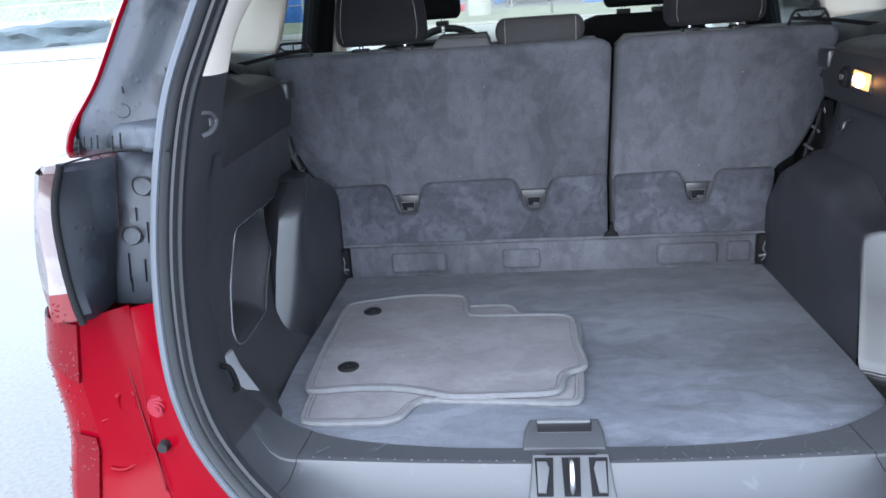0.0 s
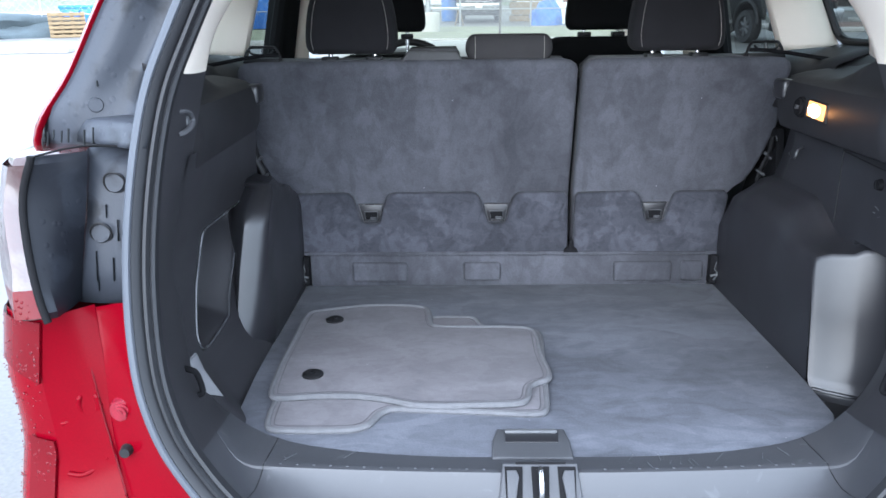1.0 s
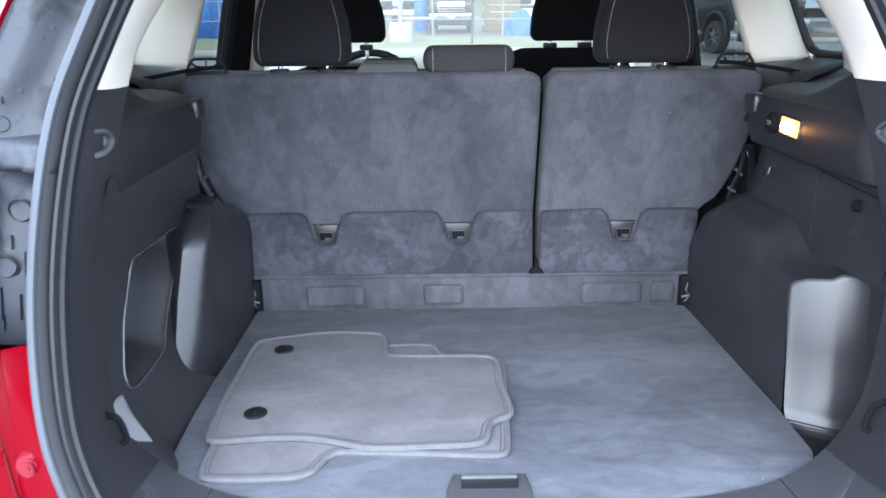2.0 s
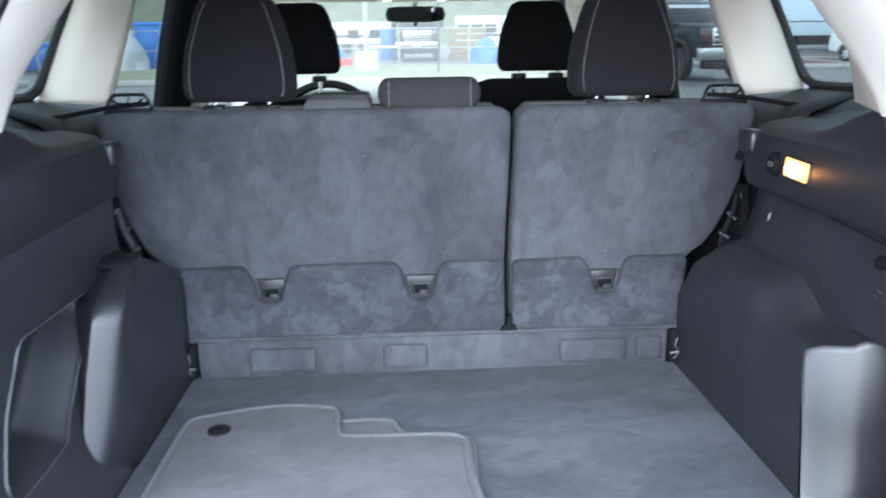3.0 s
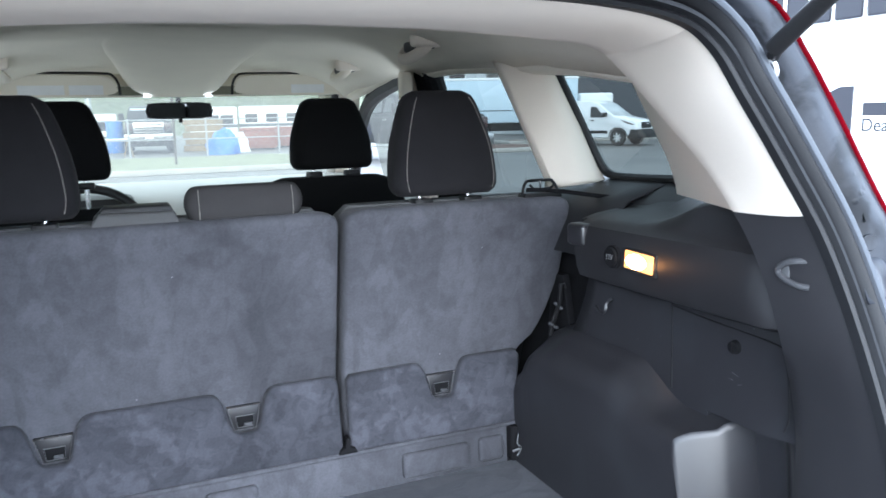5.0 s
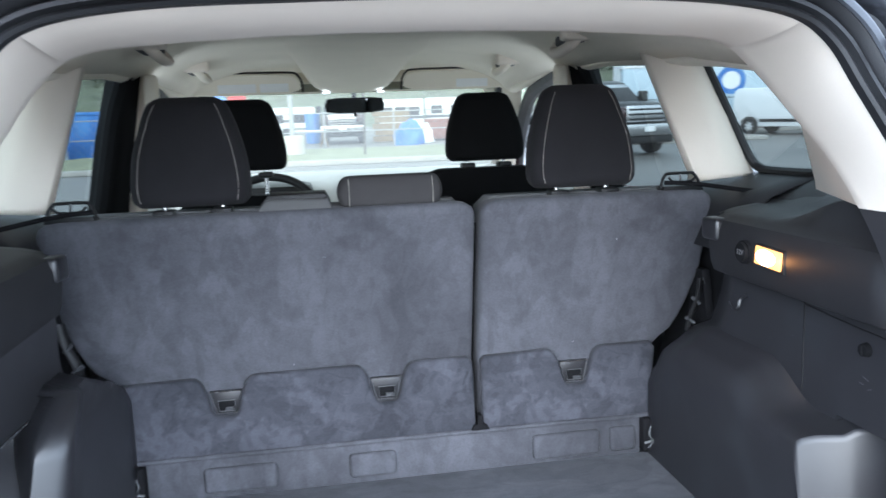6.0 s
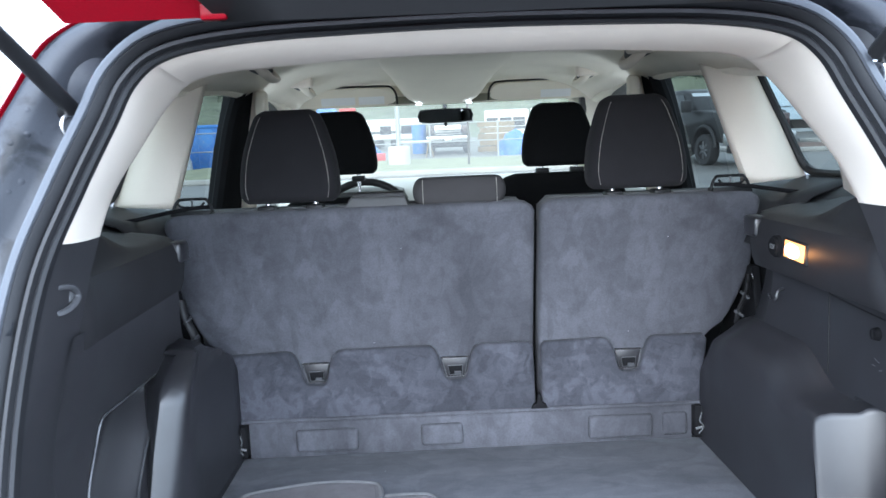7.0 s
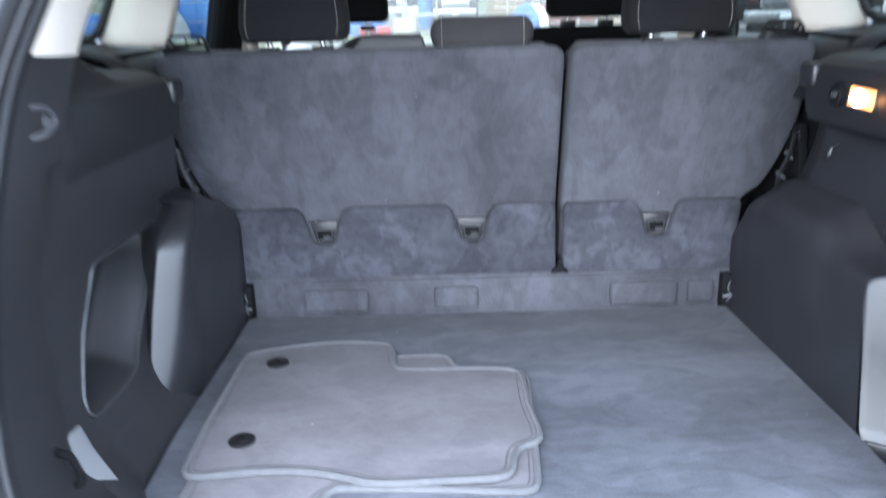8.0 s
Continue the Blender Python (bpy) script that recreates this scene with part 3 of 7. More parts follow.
for z in (0.695, 0.72, 0.76, 0.80, 0.84, 0.88, 0.92, 0.96, 0.985, 1.005, 1.02, 1.032):
    yb = 1.600 + 0.28 * (z - 0.87)
    xl = lerp([(0.695, -0.576), (0.73, -0.584), (0.79, -0.597), (0.874, -0.592), (0.98, -0.580), (1.04, -0.576)], z)
    xr = lerp([(0.695, -0.574), (0.72, -0.573), (0.78, -0.564), (0.873, -0.554), (0.98, -0.543), (1.04, -0.543)], z)
    sink, back = 0.016 * ease(0.985, 1.034, z) ** 1.5, 0.075 * ease(0.975, 1.034, z) ** 1.6
    row = [(x, yb + d + back, z) for x, d in ((-0.640, 0.060), (-0.616, 0.020), (xl - 0.006, -0.012), (xl, -0.017), (0.6 * xl + 0.4 * xr, -0.010), (0.3 * xl + 0.7 * xr, -0.004), (xr - 0.3 * sink, 0.002), (xr + 0.0035 - 0.6 * sink, 0.010), (min(-0.545, xr + 0.010) - sink, 0.030), (-0.5455 - sink, 0.075))]
    row += [(-0.545 - sink, y, min(z, lerp([(1.6, 1.045), (1.70, 1.040), (1.78, 1.028), (1.89, 0.995), (1.978, 0.946), (2.0, 0.90)], y))) for y in np.linspace(max(yb + back + 0.11, 1.68), 1.99, 9)]
    lrows.append(row)
top_row = [(x - (0.06 if x > -0.6 else 0.01), y + 0.01, z + 0.015) for x, y, z in lrows[-1]]
lrows.append(top_row)
part("wheel_arch_box", grid(lrows), PLASTIC, car, "charcoal plastic wheel arch box with a rounded shoulder", thick=0.004, offset=1)
POCKET = [(1.690, 0.992), (1.688, 1.004), (1.66, 1.008), (1.53, 1.009), (1.455, 1.010), (1.436, 1.008), (1.426, 0.999), (1.412, 0.976), (1.374, 0.922), (1.358, 0.879), (1.340, 0.834), (1.345, 0.812), (1.380, 0.803), (1.495, 0.808), (1.525, 0.822), (1.612, 0.905), (1.672, 0.957)]
loop = smooth_path([(0, y, z) for y, z in POCKET], 5, closed=True)
LY, LZ = np.array([p.y for p in loop]), np.array([p.z for p in loop])


def left_wall(y, z):
    """How far out the left side panel stands: it grows out of the trim beside the opening and flares at its foot."""
    rear = lerp([(0.68, 0.490), (0.70, 0.512), (0.722, 0.535), (0.76, 0.572), (0.80, 0.594), (0.86, 0.604), (0.92, 0.608), (1.03, 0.604), (1.10, 0.584), (1.18, 0.556)], z)
    foot = lerp([(0.68, 0.542), (0.70, 0.546), (0.722, 0.560), (0.76, 0.584), (0.80, 0.600), (0.84, 0.609), (0.88, 0.611)], z)
    up = ease(0.98, 1.16, z)
    main = foot * (1 - up) + (0.582 - 0.045 * (1.75 - y)) * up
    k = ease(1.268, 1.36, y)
    return rear * (1 - k) + main * k


def pocket_depth(y, z):
    """A smooth hollow inside the pocket's outline."""
    ry, rz = np.roll(LY, -1), np.roll(LZ, -1)
    cross = ((LZ > z) != (rz > z)) & (y < (ry - LY) * (z - LZ) / (rz - LZ + 1e-9) + LY)
    if cross.sum() % 2 == 0:
        return 0.0
    ey, ez = ry - LY, rz - LZ
    t = np.clip(((y - LY) * ey + (z - LZ) * ez) / (ey * ey + ez * ez + 1e-12), 0, 1)
    d = float(np.sqrt((y - LY - t * ey) ** 2 + (z - LZ - t * ez) ** 2).min())
    return 0.070 * ease(-0.004, 0.034, d)


def trim_end(z):
    """Front edge of the side panels, cut back above the wheel arch to clear the seat lock."""
    return lerp([(0.685, 1.93), (0.99, 1.93), (1.02, 1.85), (1.045, 1.822), (1.069, 1.800), (1.10, 1.778), (1.153, 1.758), (1.178, 1.752)], z)


sideL = part("side_trim", grid([[(-(left_wall(y, z) + pocket_depth(y, z)), y, z) for y, z in ((1.264 + (trim_end(z) - 1.264) * k, z) for z in np.linspace(0.685, 1.178, 72))] for k in np.linspace(0, 1, 92)]), LIT_SIDE_WALL, car, "charcoal plastic side panel with an open storage pocket", sharp=2.0)
part("pocket_rim", tube([(-(left_wall(p.y, p.z) - 0.0005), p.y, p.z) for p in loop], 0.0026, 8, closed=True), RIM_HIGHLIGHT, sideL, "storage pocket edge with its highlight painted pale")

# twin tie hooks high beside the opening, and the low tie-down loops with their grey wedge plates
for sgn in (1, -1):
    hk = rings([[(sgn * (x - 0.10 * (r * math.cos(t))), 1.268 + 1.1 * r * math.cos(t), 1.233 + 1.2 * r * math.sin(t)) for t in (2 * math.pi * k / 20 for k in range(20))] for x, r in ((0.578, 0.020), (0.560, 0.019), (0.556, 0.015), (0.555, 0.006))])
    hk = part("net_hook", hk, PLASTIC, car, "grey plastic cargo net hook with two prongs")
    part("prong", tube(smooth_path([(sgn * 0.560, 1.234, 1.250), (sgn * 0.552, 1.245, 1.250), (sgn * 0.549, 1.258, 1.247), (sgn * 0.549, 1.270, 1.240), (sgn * 0.549, 1.272, 1.232), (sgn * 0.549, 1.262, 1.225), (sgn * 0.552, 1.245, 1.219), (sgn * 0.560, 1.234, 1.217)], 4), 0.0050, 10, flat=0.8), LOCK_PLASTIC, hk, "bent pale grey prongs")
    part("hook_web", box(*sorted((sgn * 0.552, sgn * 0.560)), 1.258, 1.276, 1.226, 1.244, 0.003, 2), GREY_PLASTIC, hk)
    bm = tube(smooth_path([(sgn * 0.595, 1.210, 0.838), (sgn * 0.572, 1.203, 0.836), (sgn * 0.564, 1.206, 0.828), (sgn * 0.559, 1.210, 0.800), (sgn * 0.561, 1.207, 0.790), (sgn * 0.588, 1.200, 0.786)], 4), 0.0052, 8)
    part("tie_down_loop", bm, MATT_BLACK, car, "bent black steel tie-down loop")
    poly = [(1.297, 0.823), (1.300, 0.790), (1.290, 0.742), (1.262, 0.760), (1.234, 0.783), (1.240, 0.816), (1.262, 0.826)]
    if sgn < 0:
        part("tie_down_plate", slab(poly, 0.008, lambda u, v, w, s=sgn: (s * (left_wall(max(u, 1.27), v) + 0.002 - w), u, v), 0.003), PALE_PLASTIC, car, "pale grey wedge plate behind the tie-down loop")

# lamp and power socket on the right upper panel
def panel_x(y):
    return 0.578 - 0.045 * (1.75 - y)


bm = box(-0.006, 0.010, -0.046, 0.046, -0.020, 0.020, 0.004, 2)
bmesh.ops.transform(bm, verts=bm.verts, matrix=Matrix.Translation((panel_x(1.571) - 0.002, 1.571, 1.203)) @ pose(0, 0, 0, 2, 4, -2.6))
lamp_case = part("cargo_lamp", bm, BLACK, car, "small lit cargo lamp in the side panel")
bm = box(-0.010, -0.002, -0.040, 0.040, -0.0155, 0.0155, 0.003, 2)
bmesh.ops.transform(bm, verts=bm.verts, matrix=Matrix.Translation((panel_x(1.571) - 0.0, 1.571, 1.203)) @ pose(0, 0, 0, 2, 4, -2.6))
part("lens", bm, LAMP, lamp_case, "warm glowing lens")
bm = bmesh.new()
bmesh.ops.create_uvsphere(bm, u_segments=16, v_segments=10, radius=1.0, matrix=Matrix.Translation((panel_x(1.571) - 0.009, 1.577, 1.203)) @ pose(0, 0, 0, 2, 4, -2.6) @ Matrix.Diagonal((0.005, 0.029, 0.0125, 1)))
part("bulb", bm, BULB, lamp_case, "white hot bulb behind the lens")
bulb = new("cargo_lamp_light", bpy.data.lights.new("cargo_lamp_light", "POINT"))
bulb.data.shadow_soft_size, bulb.data.energy, bulb.data.color = 0.008, 0.011, (1.0, 0.40, 0.11)
bulb.matrix_world = CAR @ Matrix.Translation((panel_x(1.540) - 0.020, 1.540, 1.202))
bm = bmesh.new()
for r, d, x in ((0.022, 0.014, -0.001), (0.0175, 0.020, -0.003)):
    bmesh.ops.create_cone(bm, cap_ends=True, segments=28, radius1=r, radius2=r * 0.92, depth=d, matrix=Matrix.Translation((panel_x(1.647) - 0.003 + x, 1.647, 1.203)) @ pose(0, 0, 0, 0, -90, 0))
sock = part("power_socket", bm, MATT_BLACK, car, "round black twelve volt socket cap")


def words(name, text, size, m, parent, material, depth=0.0006):
    cu = bpy.data.curves.new(name, "FONT")
    cu.body, cu.size, cu.extrude, cu.align_x, cu.align_y = text, size, depth, "CENTER", "CENTER"
    tmp = bpy.data.objects.new(name, cu)
    me = bpy.data.meshes.new_from_object(tmp)
    bpy.data.objects.remove(tmp)
    bpy.data.curves.remove(cu)
    bm = bmesh.new()
    bm.from_mesh(me)
    bpy.data.meshes.remove(me)
    bmesh.ops.transform(bm, verts=bm.verts, matrix=m)
    return part(name, bm, material, parent, smooth=False)


words("socket_marking", "12V", 0.013, Matrix.Translation((panel_x(1.647) - 0.0165, 1.647, 1.203)) @ pose(0, 0, 0, 90, 0, -90), sock, GREY_PLASTIC)

# load floor edge hardware: grab plate in the sill and the lock striker
hand = part("floor_grab", slab([(-0.068, 1.239), (0.047, 1.239), (0.052, 1.20), (0.050, 1.150), (-0.080, 1.150), (-0.078, 1.20)], 0.007, lambda u, v, w: (u, v, 0.699 + w), 0.004, 3), LOCK_PLASTIC, car, "charcoal plastic floor panel grab")
part("grab_recess", slab([(-0.056, 1.226), (0.035, 1.226), (0.031, 1.194), (-0.056, 1.194)], 0.002, lambda u, v, w: (u, v, 0.7055 + w), 0.001), PLASTIC, hand, "dark finger recess")
part("striker_slit", slab([(-0.046, 0.0), (0.032, 0.0), (0.032, -0.003), (-0.046, -0.003)], 0.0015, lambda u, v, w: (u, 1.1135 + v * 0.62 - w * 0.7, 0.7205 + v * 0.80 + w * 0.7), 0), MATT_BLACK, hand)
part("grab_lip", box(-0.056, 0.033, 1.221, 1.230, 0.704, 0.712, 0.003, 2), GREY_PLASTIC, hand)
lockp = part("lock_striker", slab([(-0.066, 0.0), (0.050, 0.0), (0.056, -0.05), (0.060, -0.075), (-0.076, -0.075), (-0.072, -0.05)], 0.012, lambda u, v, w: (u, 1.122 + v * 0.62 - w * 0.7, 0.711 + v * 0.80 + w * 0.7), 0.004, 3), LOCK_PLASTIC, car, "charcoal tailgate lock striker with dark pockets")


def on_lock(u, v, w):
    """A place on the lock plate: across, down its slope, out from it."""
    return (u, 1.122 + v * 0.62 - (w + 0.012) * 0.7, 0.711 + v * 0.80 + (w + 0.012) * 0.7)


for k, x in enumerate((-0.049, -0.008, 0.033)):
    part("striker_pocket", slab([(x - 0.014, -0.006), (x + 0.014, -0.006), (x + 0.012, -0.062), (x - 0.012, -0.062)], 0.0015, on_lock, 0.0), MATT_BLACK, lockp)
    if k == 1:
        part("striker_bar", tube(smooth_path([on_lock(x, -0.008, -0.004), on_lock(x, -0.014, 0.012), on_lock(x, -0.030, 0.016), on_lock(x, -0.048, 0.012), on_lock(x, -0.058, -0.004)], 4), 0.0045, 10), STEEL, lockp, "bright steel striker bar")
    else:
        sg = 1 if x < 0 else -1
        part("striker_claw", slab([(x - sg * 0.011, -0.012), (x + sg * 0.004, -0.012), (x + sg * 0.008, -0.022), (x + sg * 0.002, -0.058), (x - sg * 0.011, -0.058)], 0.006, on_lock, 0.002), LOCK_PLASTIC, lockp, "grey buffer claw")
for k in range(34):
    u = -0.445 + 0.89 * k / 33
    if -0.09 < u < 0.075:
        continue
    y = float(np.interp(abs(u), [p.x for p in rim_line], [p.y for p in rim_line])) + 0.006
    z = float(np.interp(abs(u), [p.x for p in rim_line], [p.z for p in rim_line]))
    part("grip_stud", box(u - 0.0019, u + 0.0019, y - 0.0014, y + 0.0014, z - 0.004, z + 0.0012, 0, 1), STUD, sill)
# scuffs where loads slid over the sill
scuffs, rnd = bmesh.new(), random.Random(23)
for k in range(16):
    u, ln = rnd.uniform(0.10, 0.42) * (1 if k < 13 else -1), rnd.uniform(0.008, 0.024)
    y, skew = float(np.interp(abs(u), [p.x for p in rim_line], [p.y for p in rim_line])) + rnd.uniform(0.008, 0.035), rnd.uniform(-0.5, 0.9)
    tube([(u, y, 0.7050), (u + ln * skew, y + ln, 0.7046)], rnd.uniform(0.0003, 0.0006), 4, bm=scuffs)
part("scuff_marks", scuffs, STUD, sill, "pale scuffs", kind="stuff")

# body channel round the opening, outside the seal
OUT_HALF = [(0.0, 1.02, 0.585), (0.25, 1.02, 0.585), (0.50, 1.03, 0.59), (0.62, 1.06, 0.62), (0.655, 1.09, 0.70), (0.668, 1.11, 0.80), (0.675, 1.13, 0.90), (0.692, 1.16, 1.00), (0.715, 1.18, 1.10), (0.784, 1.25, 1.205), (0.728, 1.275, 1.306), (0.672, 1.295, 1.415), (0.616, 1.305, 1.504), (0.564, 1.32, 1.575), (0.47, 1.35, 1.615), (0.20, 1.34, 1.640), (0.0, 1.34, 1.645)]
e0, e2 = smooth_path(ring_at(0.022, 0.006), 6), smooth_path(OUT_HALF, 6)
lo = 6 * 6 + 4
for sgn in (1, -1):
    rows = []
    for u, dip, deep in ((0, 0.0, 0.0), (0.05, 0.020, 0.024), (0.12, 0.035, 0.046), (0.2, 0.045, 0.056), (0.3, 0.050, 0.052), (0.42, 0.050, 0.038), (0.54, 0.047, 0.022), (0.64, 0.042, 0.009), (0.70, 0.036, 0.004), (0.8, 0.040, 0.001), (0.9, 0.037, 0.0), (1, 0.032, 0)):
        rows.append([Vector((sgn * (a.x + (b.x - a.x) * u), a.y + (b.y - a.y) * u + dip + (deep - dip) * ease(1.17, 1.26, a.z + (b.z - a.z) * u), a.z + (b.z - a.z) * u)) for a, b in zip(e0, e2)])

    def on_channel(x, z):
        """The place on the channel's face seen at x, z, and the face's normal."""
        i, j = min(((i, j) for i in range(1, len(rows) - 1) for j in range(lo, n_all - 1)), key=lambda q: (abs(rows[q[0]][q[1]].x) - x) ** 2 + (rows[q[0]][q[1]].z - z) ** 2)
        n = (rows[i + 1][j] - rows[i - 1][j]).cross(rows[i][j + 1] - rows[i][j - 1]).normalized()
        return rows[i][j], n if n.y < 0 else -n

    part("body_channel", grid([r[lo:] for r in rows]), CHANNEL, car, "dark wet painted body channel", thick=0.004, offset=1)
    low = [[Vector((sgn * (a.x + (b.x - a.x) * u), a.y + (b.y - a.y) * u + dip, a.z + (b.z - a.z) * u)) for a, b in zip(e0, e2)] for u, dip in ((0, 0.0), (0.15, 0.006), (0.5, 0.008), (0.9, 0.003), (1, 0), (1.02, 0.004))]
    part("lower_body_channel", grid([r[:lo + 1] for r in low]), RED, car, "red painted lower body channel")
    # red outer skin: roof rail, quarter and side
    skin = []
    for p in e2[9 * 6 - 1:]:
        skin.append([(sgn * p.x, p.y, p.z), (sgn * (p.x + 0.004), p.y - 0.004, p.z + 0.002), (sgn * (p.x + 0.008), p.y + 0.002, p.z + 0.003), (sgn * (p.x + 0.014), p.y + 0.05, p.z + 0.005), (sgn * (p.x + 0.07 + 0.03 * ease(1.5, 1.2, p.z)), p.y + 0.40, p.z + 0.02)])
    part("rear_quarter_edge", grid(skin), RED, car, "red painted body edge", thick=0.004, offset=1)
    # tail lamp: black housing wall, lens wrapped round the corner
    def lens_x(x, z):
        return x - 0.015 * ((z - 1.085) / 0.11) ** 2 * ease(0.735, 0.79, x)

    def lamp_edge(z):
        return lerp([(0.955, 0.712), (0.985, 0.7225), (1.02, 0.731), (1.06, 0.740), (1.10, 0.747), (1.135, 0.750), (1.165, 0.745), (1.20, 0.731)], z)

    lampb = []
    for z in (0.972, 0.985, 1.02, 1.06, 1.10, 1.135, 1.165, 1.19, 1.20):
        k, g = ease(0.955, 1.2, z), lamp_edge(z)
        s = 0.0 if 0.98 < z < 1.195 else 0.010
        lampb.append([(sgn * x, y, z) for x, y in ((lerp([(0.955, 0.722), (1.0, 0.717), (1.09, 0.701), (1.18, 0.686), (1.21, 0.683)], z), 1.178 + 0.012 * k), (g - 0.010 + s, 1.088 + 0.05 * k + s), (g + s, 1.078 + 0.05 * k + s), (max(0.758, g + 0.02), 1.072 + 0.05 * k + s), (lens_x(0.790, z), 1.105 + 0.04 * k), (lens_x(0.812 - s, z), 1.20), (0.825 - s, 1.42), (0.79, 1.44), (0.72, 1.30))])
    tail = part("tail_lamp", rings(lampb), LENS_CLEAR, car, "tail lamp with a clear and red lens")
    part("lamp_housing", grid([[Vector(r[0]) + Vector((-sgn * 0.003, -0.003, 0)), Vector(r[0]).lerp(Vector(r[1]), 0.5) + Vector((-sgn * 0.006, -0.003, 0)), Vector(r[1]) + Vector((-sgn * 0.003, -0.002, 0)), Vector(r[2]) + Vector((0, -0.002, 0))] for r in lampb]), HOUSING, tail, "dark wet side of the lamp housing")
    part("drain_lip", tube(smooth_path([(sgn * 0.600, 1.190, 1.203), (sgn * 0.66, 1.182, 1.209), (sgn * 0.70, 1.165, 1.207), (sgn * 0.735, 1.135, 1.200)], 5), 0.0016, 8), MATT_BLACK, car, "black rubber drain lip")
    lens = [[(sgn * x, y - 0.003, z) for x, y in ((g + 0.002, 1.076 + 0.05 * k), (g + 0.012, 1.071 + 0.05 * k), (max(0.760, g + 0.022), 1.068 + 0.05 * k), (lens_x(0.795, z), 1.101 + 0.04 * k), (lens_x(0.818, z), 1.198), (0.829, 1.42))] for z, k, g in ((z, ease(0.955, 1.2, z), lamp_edge(z)) for z in (0.980, 0.992, 1.005, 1.02, 1.045, 1.07, 1.09, 1.11, 1.13, 1.15, 1.17, 1.19))]
    part("lens", grid(lens[3:]), LENS_CLEAR, tail, "wet clear lamp lens")
    part("red_lens", grid(lens[:4]), LENS_RED, tail, "red lower lamp lens")
    part("lamp_gasket", tube(smooth_path([(sgn * lamp_edge(z), 1.0745 + 0.05 * ease(0.955, 1.2, z), z) for z in (0.972, 1.0, 1.04, 1.08, 1.12, 1.15, 1.175, 1.196, 1.203)], 3), 0.0055, 10), MATT_BLACK, tail, "black rubber lamp gasket")
    # red quarter and bumper corner under the lamp
    corner = []
    SIDE = ((0, 0), (0.030, 0.011), (0.050, 0.021), (0.068, 0.035), (0.083, 0.052), (0.094, 0.072), (0.102, 0.10), (0.112, 0.16))

    def crease(z):
        """Where the inner face of the quarter turns into the side: x, y."""
        k = ease(0.78, 0.55, z)
        return lerp([(0.30, 0.775), (0.60, 0.775), (0.665, 0.767), (0.753, 0.747), (0.81, 0.750), (0.866, 0.755), (0.95, 0.740), (0.99, 0.733)], z) - 0.03 * k, 1.095 - 0.05 * k

    for z in (0.30, 0.45, 0.58, 0.62, 0.66, 0.70, 0.74, 0.78, 0.82, 0.86, 0.90, 0.952, 0.972):
        cx, cy = crease(z)
        j = lerp([(0.30, 0.60), (0.585, 0.60), (0.62, 0.62), (0.70, 0.655), (0.80, 0.668), (0.90, 0.675), (1.0, 0.692)], z)
        yj = lerp([(0.30, 1.03), (0.585, 1.02), (0.62, 1.06), (0.70, 1.09), (0.80, 1.11), (0.90, 1.13), (1.0, 1.16)], z)
        corner.append([(sgn * x, y, z) for x, y in [(j - 0.001, yj - 0.001), *[(j + (cx - j) * q, yj + (cy - yj) * q - 0.012 * q * (1 - q)) for q in (0.25, 0.5, 0.75)]] + [(cx + a, cy + b) for a, b in SIDE] + [(0.885, 1.50), (0.90, 1.90)]])
    part("rear_quarter", grid(corner), RED, car, "red painted rear quarter beaded with rain", sharp=0.3)
    # rain standing on the side in beads
    rain, rnd = bmesh.new(), random.Random(11)
    for k in range(210):
        i, u, j_, v = rnd.randrange(2, 12), rnd.random(), rnd.randrange(4, 10), rnd.random()
        p = Vector(corner[i][j_]).lerp(Vector(corner[i][j_ + 1]), v).lerp(Vector(corner[i + 1][j_]).lerp(Vector(corner[i + 1][j_ + 1]), v), u)
        size = rnd.uniform(0.0008, 0.0018) * (0.7 if rnd.random() < 0.6 else 1)
        bmesh.ops.create_icosphere(rain, subdivisions=1, radius=size, matrix=Matrix.Translation(p + Vector((sgn * 0.002, -0.0065 if p.z > 0.87 else -0.001, 0))))
    part("rain_beads", rain, BEAD, car, "clear beads of rain", kind="stuff")

    def lens_skin(n, z0, z1, slant):
        """A lens standing proud of the side, n columns wide, its lower edge rising outward."""
        out = []
        for z in [z1 + (z0 - z1) * k / 8 for k in range(9)]:
            row = []
            for q, (a, b) in enumerate(SIDE[:n]):
                zz = z + slant * a * (z1 - z) / (z1 - z0)
                cx, cy = crease(zz)
                row += [(sgn * (cx + 0.001), cy - 0.0005, zz)] if q == 0 else []
                row.append((sgn * (cx + a + 0.002), cy + b - 0.006, zz))
            out.append(row)
        return grid(out)

    part("reflector", lens_skin(7, 0.868, 0.966, 0.30), LENS_RED, car, "red lamp lens beaded with rain")
    part("bumper_reflector", lens_skin(3, 0.60, 0.772, -0.10), LENS_RED, car, "red bumper reflector beaded with rain")
    # marks pressed in the inner face
    for r, line in ((0.0045, [(0.697 + 0.013 * math.cos(a), 0.828 + 0.019 * math.sin(a)) for a in (2 * math.pi * k / 24 for k in range(25))]), (0.005, [(0.738, 0.797), (0.72, 0.802), (0.70, 0.806), (0.686, 0.812), (0.681, 0.826)]), (0.0040, [(0.732, 0.720), (0.71, 0.717), (0.688, 0.726), (0.674, 0.740)])):
        path = []
        for x, z in line:
            near = min(((a, b, (x - abs(a[0])) / (abs(b[0]) - abs(a[0]))) for row in corner for a, b in zip(row[:4], row[1:5]) if abs(a[0]) <= x <= abs(b[0])), key=lambda q: abs(q[0][2] - z))
            path.append((sgn * x, near[0][1] + (near[1][1] - near[0][1]) * near[2] + r * 0.72, z))
